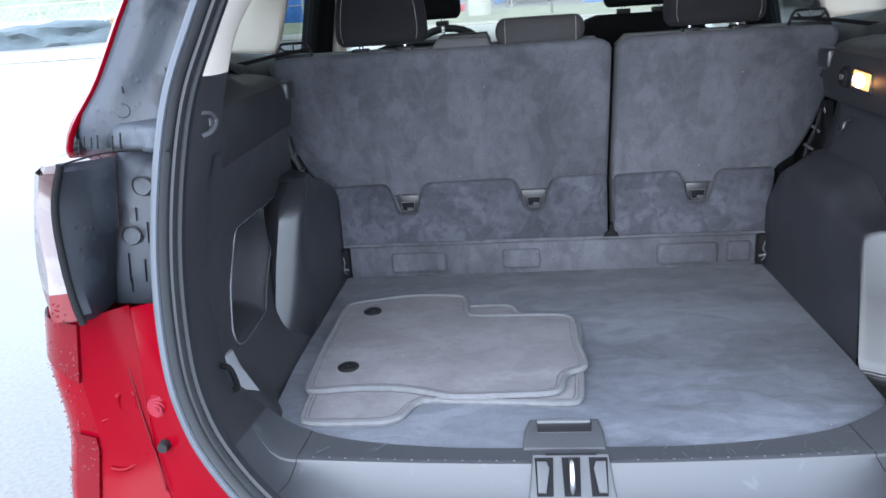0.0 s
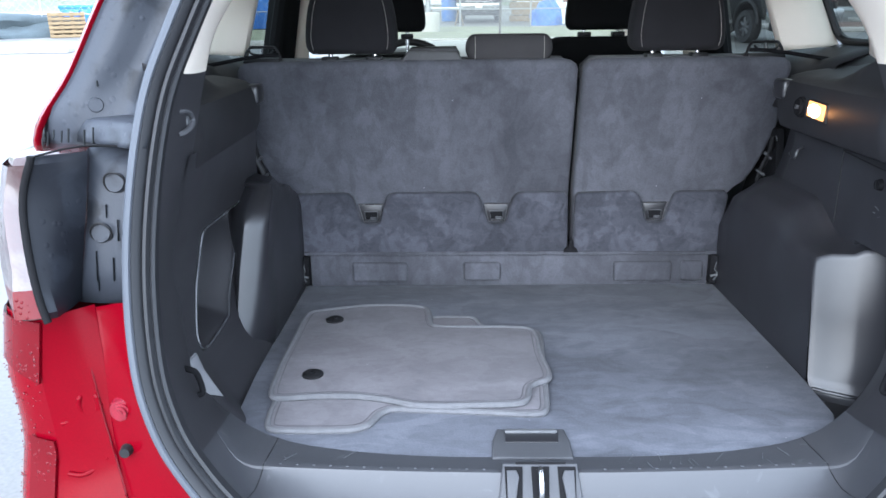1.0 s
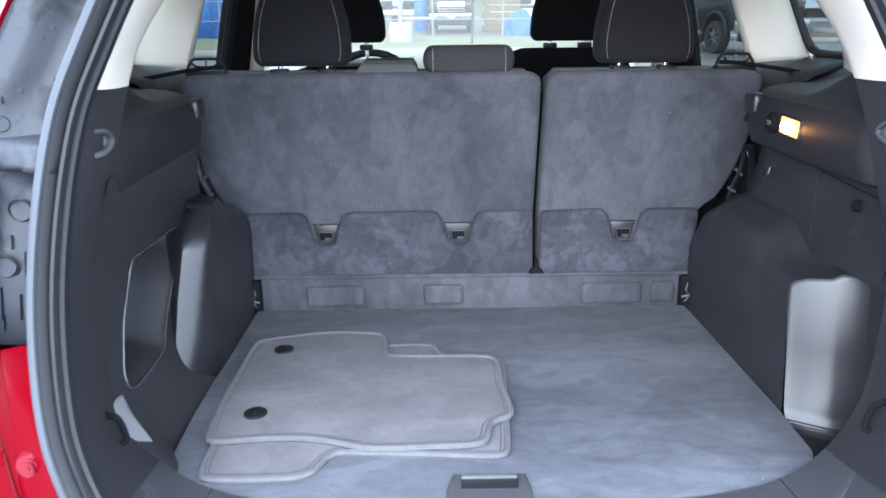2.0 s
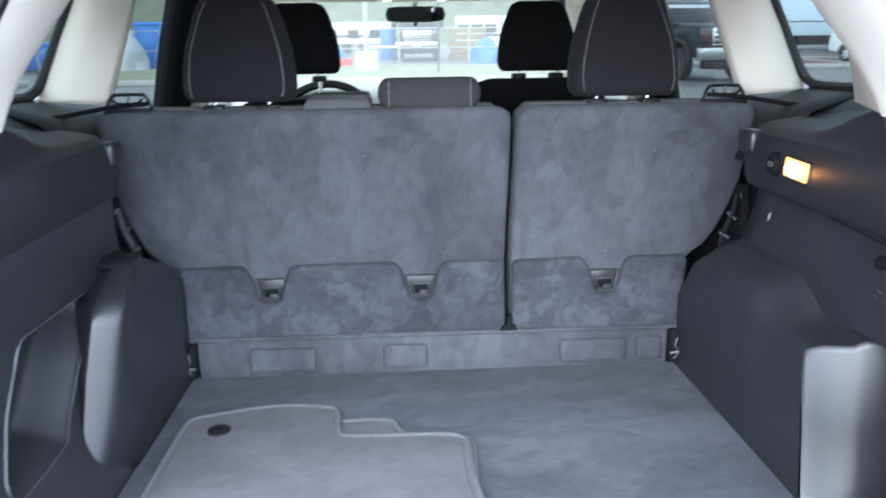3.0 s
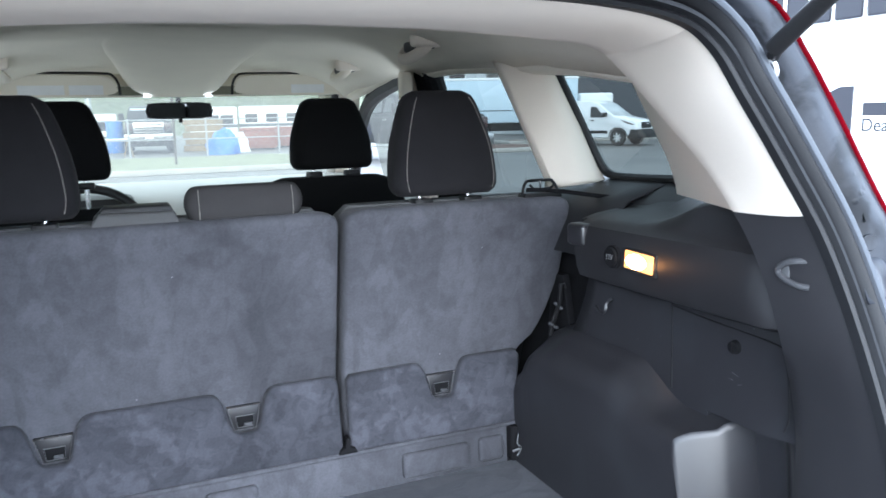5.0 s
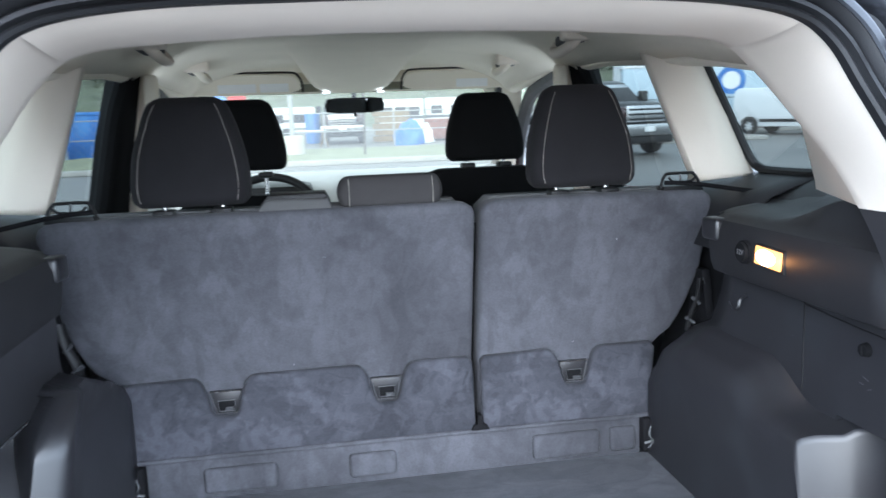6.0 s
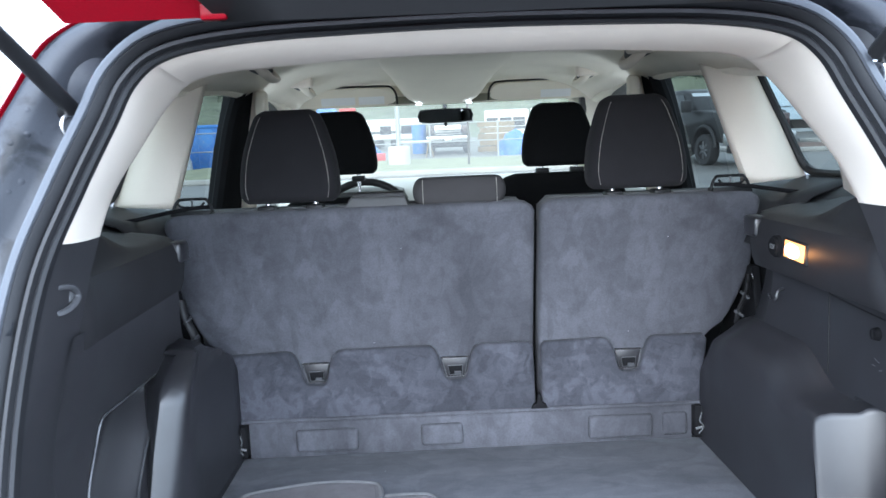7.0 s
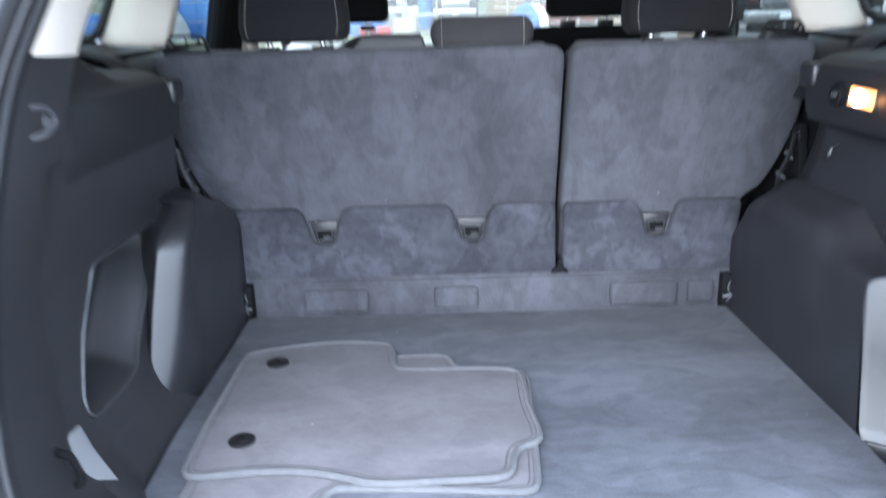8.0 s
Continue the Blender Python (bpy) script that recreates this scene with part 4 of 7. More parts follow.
        part("pressed_mark", tube(smooth_path(path, 3), r, 10), RED, car, "soft ridge pressed in the red paint")
    part("quarter_seam", tube(smooth_path([(sgn * 0.7065, 1.1265, 0.955), (sgn * 0.692, 1.1200, 0.890), (sgn * 0.674, 1.1035, 0.798), (sgn * 0.658, 1.0915, 0.732), (sgn * 0.644, 1.0765, 0.681)], 4), 0.0014, 6), LENS_RED, car, "fine raised seam in the red paint")
    pin = bmesh.new()
    for r, d, y in ((0.021, 0.008, 1.108), (0.0165, 0.012, 1.107), (0.012, 0.017, 1.106), (0.006, 0.020, 1.106)):
        bmesh.ops.create_cone(pin, cap_ends=True, segments=24, radius1=r, radius2=r * 0.84, depth=d, matrix=Matrix.Translation((sgn * 0.647, y, 0.815)) @ pose(0, 0, 0, 90, 0, 0))
    part("tailgate_stop", pin, BUFFER, car, "round red rubber tailgate stop with highlights painted paler")
    scr = bmesh.new()
    bmesh.ops.create_cone(scr, cap_ends=True, segments=16, radius1=0.010, radius2=0.008, depth=0.012, matrix=Matrix.Translation((sgn * 0.640, 1.086, 0.757)) @ pose(0, 0, 0, 90, 0, 0))
    part("bumper_screw", scr, BLACK, car, "dark bumper fixing screw")
    # pressed panel beside the lamp with two round plugs
    part("lamp_side_panel", grid([[(sgn * x, y, z) for x, y in ((0.618, 1.165 + 0.32 * (z - 1.0)), (0.64, 1.178 + 0.25 * (z - 1.0)), (0.68, 1.180 + 0.22 * (z - 1.0)), (0.715, 1.182 + 0.16 * (z - 1.0)), (0.735, 1.190 + 0.16 * (z - 1.0)))] for z in (0.965, 1.02, 1.08, 1.14, 1.20)]), CHANNEL, car, "grey wet painted panel with round plugs", thick=0.003, offset=1)
    for x, z, y in ((0.657, 1.147, 1.2125), (0.681, 1.072, 1.1955)):
        plug = bmesh.new()
        bmesh.ops.create_cone(plug, cap_ends=True, segments=28, radius1=0.016, radius2=0.014, depth=0.006, matrix=Matrix.Translation((sgn * x, y - 0.0015, z)) @ pose(0, 0, 0, 90 - 12, 0, 0))
        part("round_plug", plug, CHANNEL, car, "round dark body plug")
        part("plug_groove", tube([(sgn * x + 0.0165 * math.cos(a), y - 0.004 - 0.0165 * math.sin(a) * 0.2, z + 0.0165 * math.sin(a)) for a in (2 * math.pi * k / 28 for k in range(28))], 0.0016, 6, closed=True), BLACK, car, "dark groove round a body plug")
    # plug, stepped flange and runs of rain water high in the channel
    at_plug, tilt = on_channel(0.690, 1.250)
    plug = bmesh.new()
    bmesh.ops.create_cone(plug, cap_ends=True, segments=24, radius1=0.0135, radius2=0.0105, depth=0.007, matrix=Matrix.Translation(at_plug + tilt * 0.003) @ tilt.to_track_quat("Z", "Y").to_matrix().to_4x4())
    part("round_plug", plug, CHANNEL, car, "round dark body plug")
    part("channel_step", grid([[(sgn * x, y - lift, z) for x, y in ((0.722, 1.262), (0.70, 1.250), (0.66, 1.226), (0.625, 1.197), (0.604, 1.184), (0.584, 1.190))] for z, lift in ((1.246, -0.075), (1.241, -0.006), (1.238, 0.004), (1.230, 0.010), (1.214, 0.016), (1.206, 0.020))]), CHANNEL, car, "stepped edge in the wet painted channel", thick=0.003)
    runs, rnd = bmesh.new(), random.Random(31)
    for x, z in ((0.580, 1.410), (0.612, 1.402), (0.662, 1.365), (0.640, 1.352), (0.610, 1.324), (0.600, 1.45), (0.572, 1.47), (0.714, 1.263), (0.722, 1.280), (0.652, 1.262), (0.633, 1.258), (0.690, 1.31), (0.560, 1.52), (0.590, 1.54)):
        a, n = on_channel(x, z)
        down, ln = (Vector((0, 0, -1)) + n * n.z).normalized(), rnd.uniform(0.010, 0.026)
        tube([a, a + down * ln * 0.6 + Vector((rnd.uniform(-0.001, 0.001), 0, 0)), a + down * ln], rnd.uniform(0.0012, 0.0020), 6, bm=runs)
    for x, y, z in ((0.762, 1.236, 1.222), (0.750, 1.232, 1.226), (0.738, 1.232, 1.224), (0.724, 1.226, 1.228), (0.70, 1.226, 1.226), (0.684, 1.222, 1.230)):
        tube([(sgn * x, y, z), (sgn * x, y - 0.003, z - 0.010), (sgn * (x + 0.001), y - 0.005, z - rnd.uniform(0.014, 0.024))], rnd.uniform(0.0012, 0.0018), 6, bm=runs)
    for x, z0, z1 in ((0.690, 1.045, 1.000), (0.688, 1.006, 0.985), (0.664, 1.035, 1.000), (0.655, 1.092, 1.060), (0.648, 1.075, 1.010), (0.640, 1.000, 0.980), (0.672, 1.115, 1.095)):
        tube([(sgn * x, 1.178 + 0.22 * (z - 1.0) - 0.0008, z) for z in (z0, 0.5 * (z0 + z1), z1)], rnd.uniform(0.0009, 0.0016), 6, bm=runs)
    part("water_runs", runs, WATER, car, "dark runs of rain water", kind="stuff")
    # gas strut
    a, b = (Vector((0.503, 1.255, 1.498)), Vector((0.54, 0.66, 1.90))) if sgn > 0 else (Vector((-0.542, 1.310, 1.475)), Vector((-0.61, 0.66, 1.84)))
    st = part("gas_strut", tube([a.lerp(b, 0.015), a.lerp(b, 0.62)], 0.0108, 14), BLACK, car, "black gas strut holding the tailgate")
    part("strut_rod", tube([a.lerp(b, 0.6), b], 0.006, 10), STEEL, st, "bright steel strut rod")
    part("strut_joint", tube([a + Vector((sgn * 0.03, 0.02, 0.0)), a.lerp(b, 0.03)], 0.008, 10), BLACK, st)
    foot = on_channel(abs(a.x) + 0.012, a.z - 0.018)[0] + Vector((sgn * 0.004, -0.022, 0))
    part("strut_bracket", tube(smooth_path([foot + Vector((-sgn * 0.016, 0.006, 0.014)), foot + Vector((0, -0.010, 0.012)), foot + Vector((sgn * 0.004, -0.014, -0.004)), foot + Vector((-sgn * 0.002, -0.006, -0.018)), foot + Vector((-sgn * 0.014, 0.006, -0.026))], 4), 0.0036, 8), STEEL, st, "bright bent steel strut bracket")
    # pressed boss with a dark red lamp high in the channel
    boss, out = on_channel(0.528, 1.520)
    bm = bmesh.new()
    bmesh.ops.create_uvsphere(bm, u_segments=24, v_segments=14, radius=1.0, matrix=Matrix.Translation(boss) @ out.to_track_quat("Z", "Y").to_matrix().to_4x4() @ Matrix.Diagonal((0.040, 0.046, 0.020, 1)))
    boss_ob = part("pressed_boss", bm, CHANNEL, car, "rounded boss pressed in the wet painted channel")
    bm = bmesh.new()
    bmesh.ops.create_cone(bm, cap_ends=True, segments=24, radius1=0.0150, radius2=0.0125, depth=0.010, matrix=Matrix.Translation(boss + out * 0.018 + Vector((-sgn * 0.014, -0.004, 0.002))) @ out.to_track_quat("Z", "Y").to_matrix().to_4x4())
    part("rubber_stop", bm, LENS_RED, boss_ob, "round dark red stop")

# bumper below the sill, roof and sides that close the car
part("rear_bumper", grid([[(x, 1.0 - 0.05 * (1 - (x / 0.62) ** 2) + y, z) for x in np.linspace(-0.62, 0.62, 15)] for y, z in ((0.05, 0.595), (0.02, 0.60), (0.0, 0.585), (-0.01, 0.50), (0.01, 0.38), (0.06, 0.28))]), RED, car, "red painted rear bumper", thick=0.006, offset=1)

# open tailgate above the opening
tg = []
for y, z, w, d in ((1.185, 1.572, 0.43, 0.03), (1.165, 1.566, 0.48, 0.05), (1.12, 1.615, 0.51, 0.075), (1.0, 1.74, 0.54, 0.08), (0.80, 1.91, 0.50, 0.08), (0.55, 2.05, 0.56, 0.08), (0.25, 2.18, 0.60, 0.07), (0.15, 2.21, 0.57, 0.04)):
    tg.append([(x, y + 0.4 * dz, z + dz) for x, dz in [(x, 0.0) for x in np.linspace(-w, w, 13)] + [(w + 0.012, d * 0.4), (w, d)] + [(x, d + 0.03 * (1 - (x / w) ** 2)) for x in np.linspace(w * 0.9, -w * 0.9, 11)] + [(-w, d), (-w - 0.012, d * 0.4)]])
gate = part("tailgate", rings(tg), RED, car, "open red tailgate seen from below")
part("tailgate_trim", grid([[(x, y, z) for x in np.linspace(-w, w, 9)] for y, z, w in ((1.176, 1.5685, 0.29), (1.16, 1.561, 0.30), (1.11, 1.605, 0.34), (1.0, 1.726, 0.42), (0.80, 1.904, 0.46), (0.55, 2.044, 0.52), (0.25, 2.174, 0.55))]), BLACK, gate, "charcoal plastic tailgate lining", thick=0.004, offset=0)
part("tailgate_clip", box(-0.322, -0.292, 1.150, 1.166, 1.561, 1.580, 0.003, 2), RED, gate)
# ---- the cabin ----
LINE = [(1.44, 1.560), (1.60, 1.602), (2.0, 1.668), (2.5, 1.712), (3.0, 1.728), (3.4, 1.722), (3.64, 1.702)]


def liner_z(x, y):
    return lerp(LINE, y) - 0.105 * (abs(x) / 0.64) ** 5


part("headliner", grid([[(x, y, liner_z(x, y)) for x in np.linspace(-0.64, 0.64, 25)] for y in (1.46, 1.52, 1.6, 1.8, 2.0, 2.25, 2.5, 2.75, 3.0, 3.2, 3.4, 3.55, 3.64)] + [[(x, y - 0.08 * (x / 0.64) ** 2, z) for x in np.linspace(-0.64, 0.64, 25)] for y, z in ((3.66, 1.675), (3.672, 1.640), (3.676, 1.618))]), LINER, car, "pale fabric headliner", thick=0.01, offset=1)
# raised console panel in the middle of the headliner and the lamp unit by the mirror
cons = []
for y, w, d in ((2.55, 0.16, 0.002), (2.8, 0.22, 0.005), (3.0, 0.235, 0.010), (3.2, 0.23, 0.020), (3.36, 0.215, 0.040), (3.46, 0.205, 0.062), (3.54, 0.195, 0.082), (3.60, 0.185, 0.092), (3.64, 0.17, 0.088), (3.66, 0.155, 0.05)):
    cons.append([(x * w, y, liner_z(0, y) - d * (1 - abs(x) ** 4) ** 0.6) for x in (-1, -0.985, -0.95, -0.9, -0.8, -0.65, -0.4, 0, 0.4, 0.65, 0.8, 0.9, 0.95, 0.985, 1)])
cons = part("roof_console", grid(cons), LINER, car, "moulded pale roof console")
for x in (-0.105, 0.115):
    part("reading_lamp", box(x - 0.012, x + 0.012, 3.585, 3.60, 1.613, 1.618, 0.002, 2), glow("reading_lamp_lens", (0.9, 0.95, 1.0), 0.9) if x < 0 else bpy.data.materials["reading_lamp_lens"], cons, "small lit reading lamp")

LABEL = mat("white_label_paper", (0.85, 0.85, 0.84), 0.6, 0, 0.05, 30)
for sgn in (1, -1):
    # sun visor
    ends = rounded([(0.200, -0.075), (0.205, -0.030), (0.222, -0.006), (0.262, 0.0), (0.42, 0.0), (0.60, -0.003), (0.640, -0.022), (0.650, -0.050), (0.640, -0.078), (0.42, -0.080)], 2)
    vis = part("sun_visor", slab(ends, 0.022, lambda a, b, w, s=sgn: (s * a, 3.535 - b * 0.30 - w * 0.2, 1.688 + b * 0.95 - w * 0.05), 0.009, 4), LINER, car, "pale folded sun visor")
    for x0, x1 in ((0.42, 0.55),) if sgn > 0 else ((0.25, 0.36), (0.375, 0.52)):
        part("visor_label", slab([(x0, -0.036), (x1, -0.036), (x1, -0.070), (x0, -0.070)], 0.001, lambda a, b, w, s=sgn: (s * a, 3.5295 - b * 0.30 - w, 1.687 + b * 0.95), 0), LABEL, vis, "white printed label")
    part("visor_edge", tube(smooth_path([(sgn * 0.196, 3.556, 1.618), (sgn * 0.198, 3.545, 1.655), (sgn * 0.214, 3.536, 1.684), (sgn * 0.25, 3.532, 1.694), (sgn * 0.42, 3.532, 1.695), (sgn * 0.61, 3.532, 1.691), (sgn * 0.648, 3.538, 1.672)], 4), 0.0042, 8), BLACK, vis, "dark gap along the visor")
    # grab handle near the windscreen and over the rear door
    for y0, z0, x0, k in ((3.21, 1.664, 0.525, 1.0), (2.45, 1.648, 0.515, 1.0)):
        bm = tube(smooth_path([(sgn * (x0 + 0.02), y0 + 0.09 * k, z0 + 0.02), (sgn * (x0 - 0.005), y0 + 0.075 * k, z0 - 0.008), (sgn * (x0 - 0.012), y0 + 0.03, z0 - 0.018), (sgn * (x0 - 0.012), y0 - 0.03, z0 - 0.018), (sgn * (x0 - 0.005), y0 - 0.075 * k, z0 - 0.008), (sgn * (x0 + 0.02), y0 - 0.09 * k, z0 + 0.02)], 4), 0.015, 10, flat=0.7)
        gh = part("grab_handle", bm, LINER if y0 > 3 else BEIGE, car, "pale plastic roof grab handle")
        # grey block added behind the handle; its colour stands for the shade there
        part("handle_shade", box(*sorted((sgn * (x0 - 0.004), sgn * (x0 + 0.05))), y0 - 0.065 * k, y0 + 0.065 * k, z0 + 0.002, z0 + 0.03, 0.008, 2), GREY_FABRIC, gh, "grey block painted as the shade behind the handle")
        part("handle_mount", box(*sorted((sgn * (x0 - 0.035), sgn * (x0 + 0.05))), y0 - 0.09 * k - 0.02, y0 - 0.09 * k + 0.025, z0 + 0.0, z0 + 0.045, 0.010, 3), BEIGE, gh)
    # pillar beside the rear door window
    cp = [[(sgn * x, y, z) for x, y, z in r] for r in (
        [(0.655, 2.03, 1.300), (0.653, 2.022, 1.317), (0.634, 2.10, 1.45), (0.621, 2.178, 1.568), (0.612, 2.21, 1.62)],
        [(0.660, 2.00, 1.300), (0.658, 2.000, 1.317), (0.640, 2.078, 1.45), (0.627, 2.155, 1.568), (0.62, 2.19, 1.62)],
        [(0.72, 1.995, 1.305), (0.72, 1.992, 1.317), (0.688, 2.03, 1.45), (0.664, 2.085, 1.568), (0.655, 2.11, 1.62)],
        [(0.80, 2.00, 1.310), (0.795, 2.000, 1.317), (0.745, 2.025, 1.45), (0.700, 2.055, 1.556), (0.69, 2.07, 1.62)])]
    part("rear_door_pillar", grid(cp), BEIGE, car, "pale grey plastic pillar by the quarter window", thick=0.01, offset=1)
    # quarter window with black border
    gl = [[(sgn * (0.802 + 0.0), 2.0, 1.318), (sgn * 0.752, 2.025, 1.45), (sgn * 0.706, 2.06, 1.57)], [(sgn * 0.806, 1.70, 1.318), (sgn * 0.756, 1.72, 1.45), (sgn * 0.712, 1.74, 1.57)]]
    q = part("quarter_window", grid(gl), TINT, car, "tinted quarter window with a black border")
    part("window_border", tube(smooth_path([(sgn * 0.703, 2.062, 1.575), (sgn * 0.748, 2.028, 1.45), (sgn * 0.786, 2.006, 1.352), (sgn * 0.800, 1.985, 1.326), (sgn * 0.802, 1.93, 1.320), (sgn * 0.800, 1.80, 1.320), (sgn * 0.795, 1.74, 1.322)], 6), 0.010, 8), BLACK, q, "black window rubber")
    # roof edge above the side windows
    part("roof_rail_trim", grid([[(sgn * x, y, z + dz) for x, z in ((0.636, 0.004), (0.648, -0.010), (0.665, -0.016), (0.70, 0.0), (0.74, 0.035))] for y, dz in ((y, liner_z(0.636, y)) for y in (1.50, 1.6, 1.75, 1.9, 2.2, 2.5, 2.75, 3.0, 3.2, 3.64))]), LINER, car, "pale trim along the roof edge", thick=0.008, offset=1)
    # black door frame and belt pillar between the doors
    bp = [[(sgn * x, y, z) for x, y, z in r] for r in (
        [(0.625, 2.75, 1.64), (0.66, 2.75, 1.45), (0.695, 2.75, 1.25), (0.70, 2.75, 0.8)],
        [(0.66, 2.70, 1.64), (0.70, 2.70, 1.45), (0.74, 2.70, 1.25), (0.74, 2.70, 0.8)],
        [(0.715, 2.74, 1.64), (0.765, 2.74, 1.45), (0.805, 2.74, 1.25), (0.82, 2.74, 0.8)])]
    part("centre_pillar", grid(bp), MATT_BLACK, car, "black door frame and centre pillar", thick=0.02, offset=1)
    part("centre_pillar_cover", grid([[(sgn * x, y, z) for x, y, z in ((0.60, 2.80, 1.63), (0.625, 2.80, 1.45), (0.655, 2.80, 1.25), (0.665, 2.80, 0.9))], [(sgn * x, y, z) for x, y, z in ((0.655, 2.77, 1.63), (0.68, 2.77, 1.45), (0.71, 2.77, 1.25), (0.715, 2.77, 0.9))]]), BEIGE, car, "pale plastic pillar cover", thick=0.01, offset=1)
    part("belt_anchor", box(*sorted((sgn * 0.585, sgn * 0.625)), 2.74, 2.78, 1.535, 1.625, 0.012, 3), LINER, car, "pale belt height adjuster")
    # doors below the windows, and their glass
    for y0, y1, nm, lap in ((2.06, 2.72, "rear", 0.06), (2.78, 3.62, "front", 0.0)):
        d = part("door_panel", grid([[(sgn * x, y, z) for x, z in ((0.735, 0.45), (0.72, 0.80), (0.705, 1.10), (0.715, 1.20), (0.735, 1.235), (0.80, 1.245), (0.86, 1.22), (0.90, 1.0), (0.90, 0.45))] for y in np.linspace(y0, y1, 5)]), PLASTIC, car, "charcoal door lining")
        g = part("door_window", grid([[(sgn * 0.815, y0, 1.235), (sgn * 0.775, y0, 1.42), (sgn * 0.722, y0 + 0.06, 1.63)], [(sgn * 0.815, y1 + lap, 1.235), (sgn * 0.775, y1 + lap, 1.42), (sgn * 0.722, y1 + lap, 1.63)]]), TINT if nm == "rear" else CLEAR, d, "tinted door window" if nm == "rear" else "clear door window")
        g.visible_shadow = nm == "rear"
        part("door_skin", grid([[(sgn * x, y, z) for x, z in ((0.865, 1.235), (0.895, 1.05), (0.905, 0.8), (0.895, 0.5), (0.86, 0.30))] for y in (y0 - 0.06, y1 + 0.04)]), RED, d, "red door skin", thick=0.006)
    part("front_door_frame", tube(smooth_path([(sgn * 0.66, 2.82, 1.625), (sgn * 0.685, 3.25, 1.60), (sgn * 0.71, 3.52, 1.545), (sgn * 0.75, 3.80, 1.40), (sgn * 0.79, 4.02, 1.24)], 5), 0.028, 8), BLACK, car, "black front door frame")
    part("rear_door_frame", tube(smooth_path([(sgn * 0.655, 2.70, 1.63), (sgn * 0.690, 2.69, 1.53), (sgn * 0.716, 2.685, 1.42), (sgn * 0.755, 2.68, 1.23)], 4), 0.023, 8), MATT_BLACK, car, "black rear door frame")
    # windscreen pillar and its pale cover
    part("windscreen_pillar_cover", grid([[(sgn * x, y, z) for x, y, z in r] for r in ([(0.50, 3.61, 1.675), (0.58, 3.56, 1.655), (0.68, 3.50, 1.60)], [(0.575, 3.70, 1.60), (0.63, 3.66, 1.575), (0.70, 3.60, 1.53)], [(0.63, 3.88, 1.45), (0.67, 3.84, 1.43), (0.73, 3.78, 1.40)], [(0.68, 4.10, 1.25), (0.71, 4.06, 1.23), (0.76, 4.00, 1.20)])]), LINER, car, "pale windscreen pillar cover", thick=0.008, offset=1)
    part("windscreen_pillar", tube([(sgn * 0.63, 3.60, 1.645), (sgn * 0.68, 3.88, 1.46), (sgn * 0.74, 4.25, 1.17)], 0.045, 10, flat=0.6), BLACK, car, "dark windscreen pillar")
    part("front_wing", grid([[(sgn * x, y, z) for x, z in ((0.70, 1.10), (0.80, 1.08), (0.88, 1.0), (0.90, 0.7), (0.86, 0.30))] for y in (3.66, 4.1, 4.7, 5.2)]), RED, car, "red front wing", thick=0.006)
    for y in (1.95, 4.62):
        bm = bmesh.new()
        prof_w = [(0.20, -0.10), (0.33, -0.11), (0.355, -0.08), (0.355, 0.08), (0.33, 0.11), (0.20, 0.10)]
        loops = [[(sgn * 0.80 + w, y + r * math.cos(t), 0.355 + r * math.sin(t)) for r, w in prof_w] for t in (2 * math.pi * k / 28 for k in range(28))]
        wh = part("wheel", grid(loops, closed=True, wrap=True), RUBBER, car, "black tyre on a steel rim")
        rim_ = bmesh.new()
        bmesh.ops.create_cone(rim_, cap_ends=True, segments=28, radius1=0.215, radius2=0.215, depth=0.12, matrix=Matrix.Translation((sgn * 0.80, y, 0.355)) @ pose(0, 0, 0, 0, 90, 0))
        part("rim", rim_, GREY_PLASTIC, wh)
ws = part("windscreen", grid([[(x, 3.64 + 0.62 * u - 0.10 * (x / 0.7) ** 2, 1.655 - 0.52 * u) for x in np.linspace(-0.62 - 0.1 * u, 0.62 + 0.1 * u, 11)] for u in (0, 0.25, 0.5, 0.75, 1)]), CLEAR, car, "clear windscreen")
ws.visible_shadow = False
mirror_case = part("rear_view_mirror", slab([(-0.125, 0.0), (-0.115, 0.028), (-0.07, 0.032), (0.07, 0.032), (0.115, 0.028), (0.125, 0.0), (0.118, -0.024), (0.07, -0.030), (-0.07, -0.030), (-0.118, -0.024)], 0.03, lambda a, b, w: (0.011 + a, 3.67 + w - b * 0.2, 1.566 + b), 0.008, 3), BLACK, car, "black rear-view mirror")
m_, _, b_ = principled("mirror_silver")
b_.inputs["Metallic"].default_value, b_.inputs["Roughness"].default_value, b_.inputs["Base Color"].default_value = 1, 0.03, (0.6, 0.62, 0.63, 1)
part("mirror_glass", slab([(-0.112, 0.0), (-0.104, 0.022), (-0.07, 0.026), (0.07, 0.026), (0.104, 0.022), (0.112, 0.0), (0.106, -0.019), (0.07, -0.024), (-0.07, -0.024), (-0.106, -0.019)], 0.002, lambda a, b, w: (0.011 + a, 3.6640 + w - b * 0.13, 1.566 + b), 0), m_, mirror_case, "dark mirror glass", smooth=False)
part("mirror_stalk", tube([(0.011, 3.70, 1.56), (0.011, 3.72, 1.60), (0.011, 3.70, 1.645)], 0.010, 8), BLACK, mirror_case)
part("mirror_toggle", box(0.004, 0.018, 3.665, 3.675, 1.520, 1.538, 0.003, 2), BLACK, mirror_case)

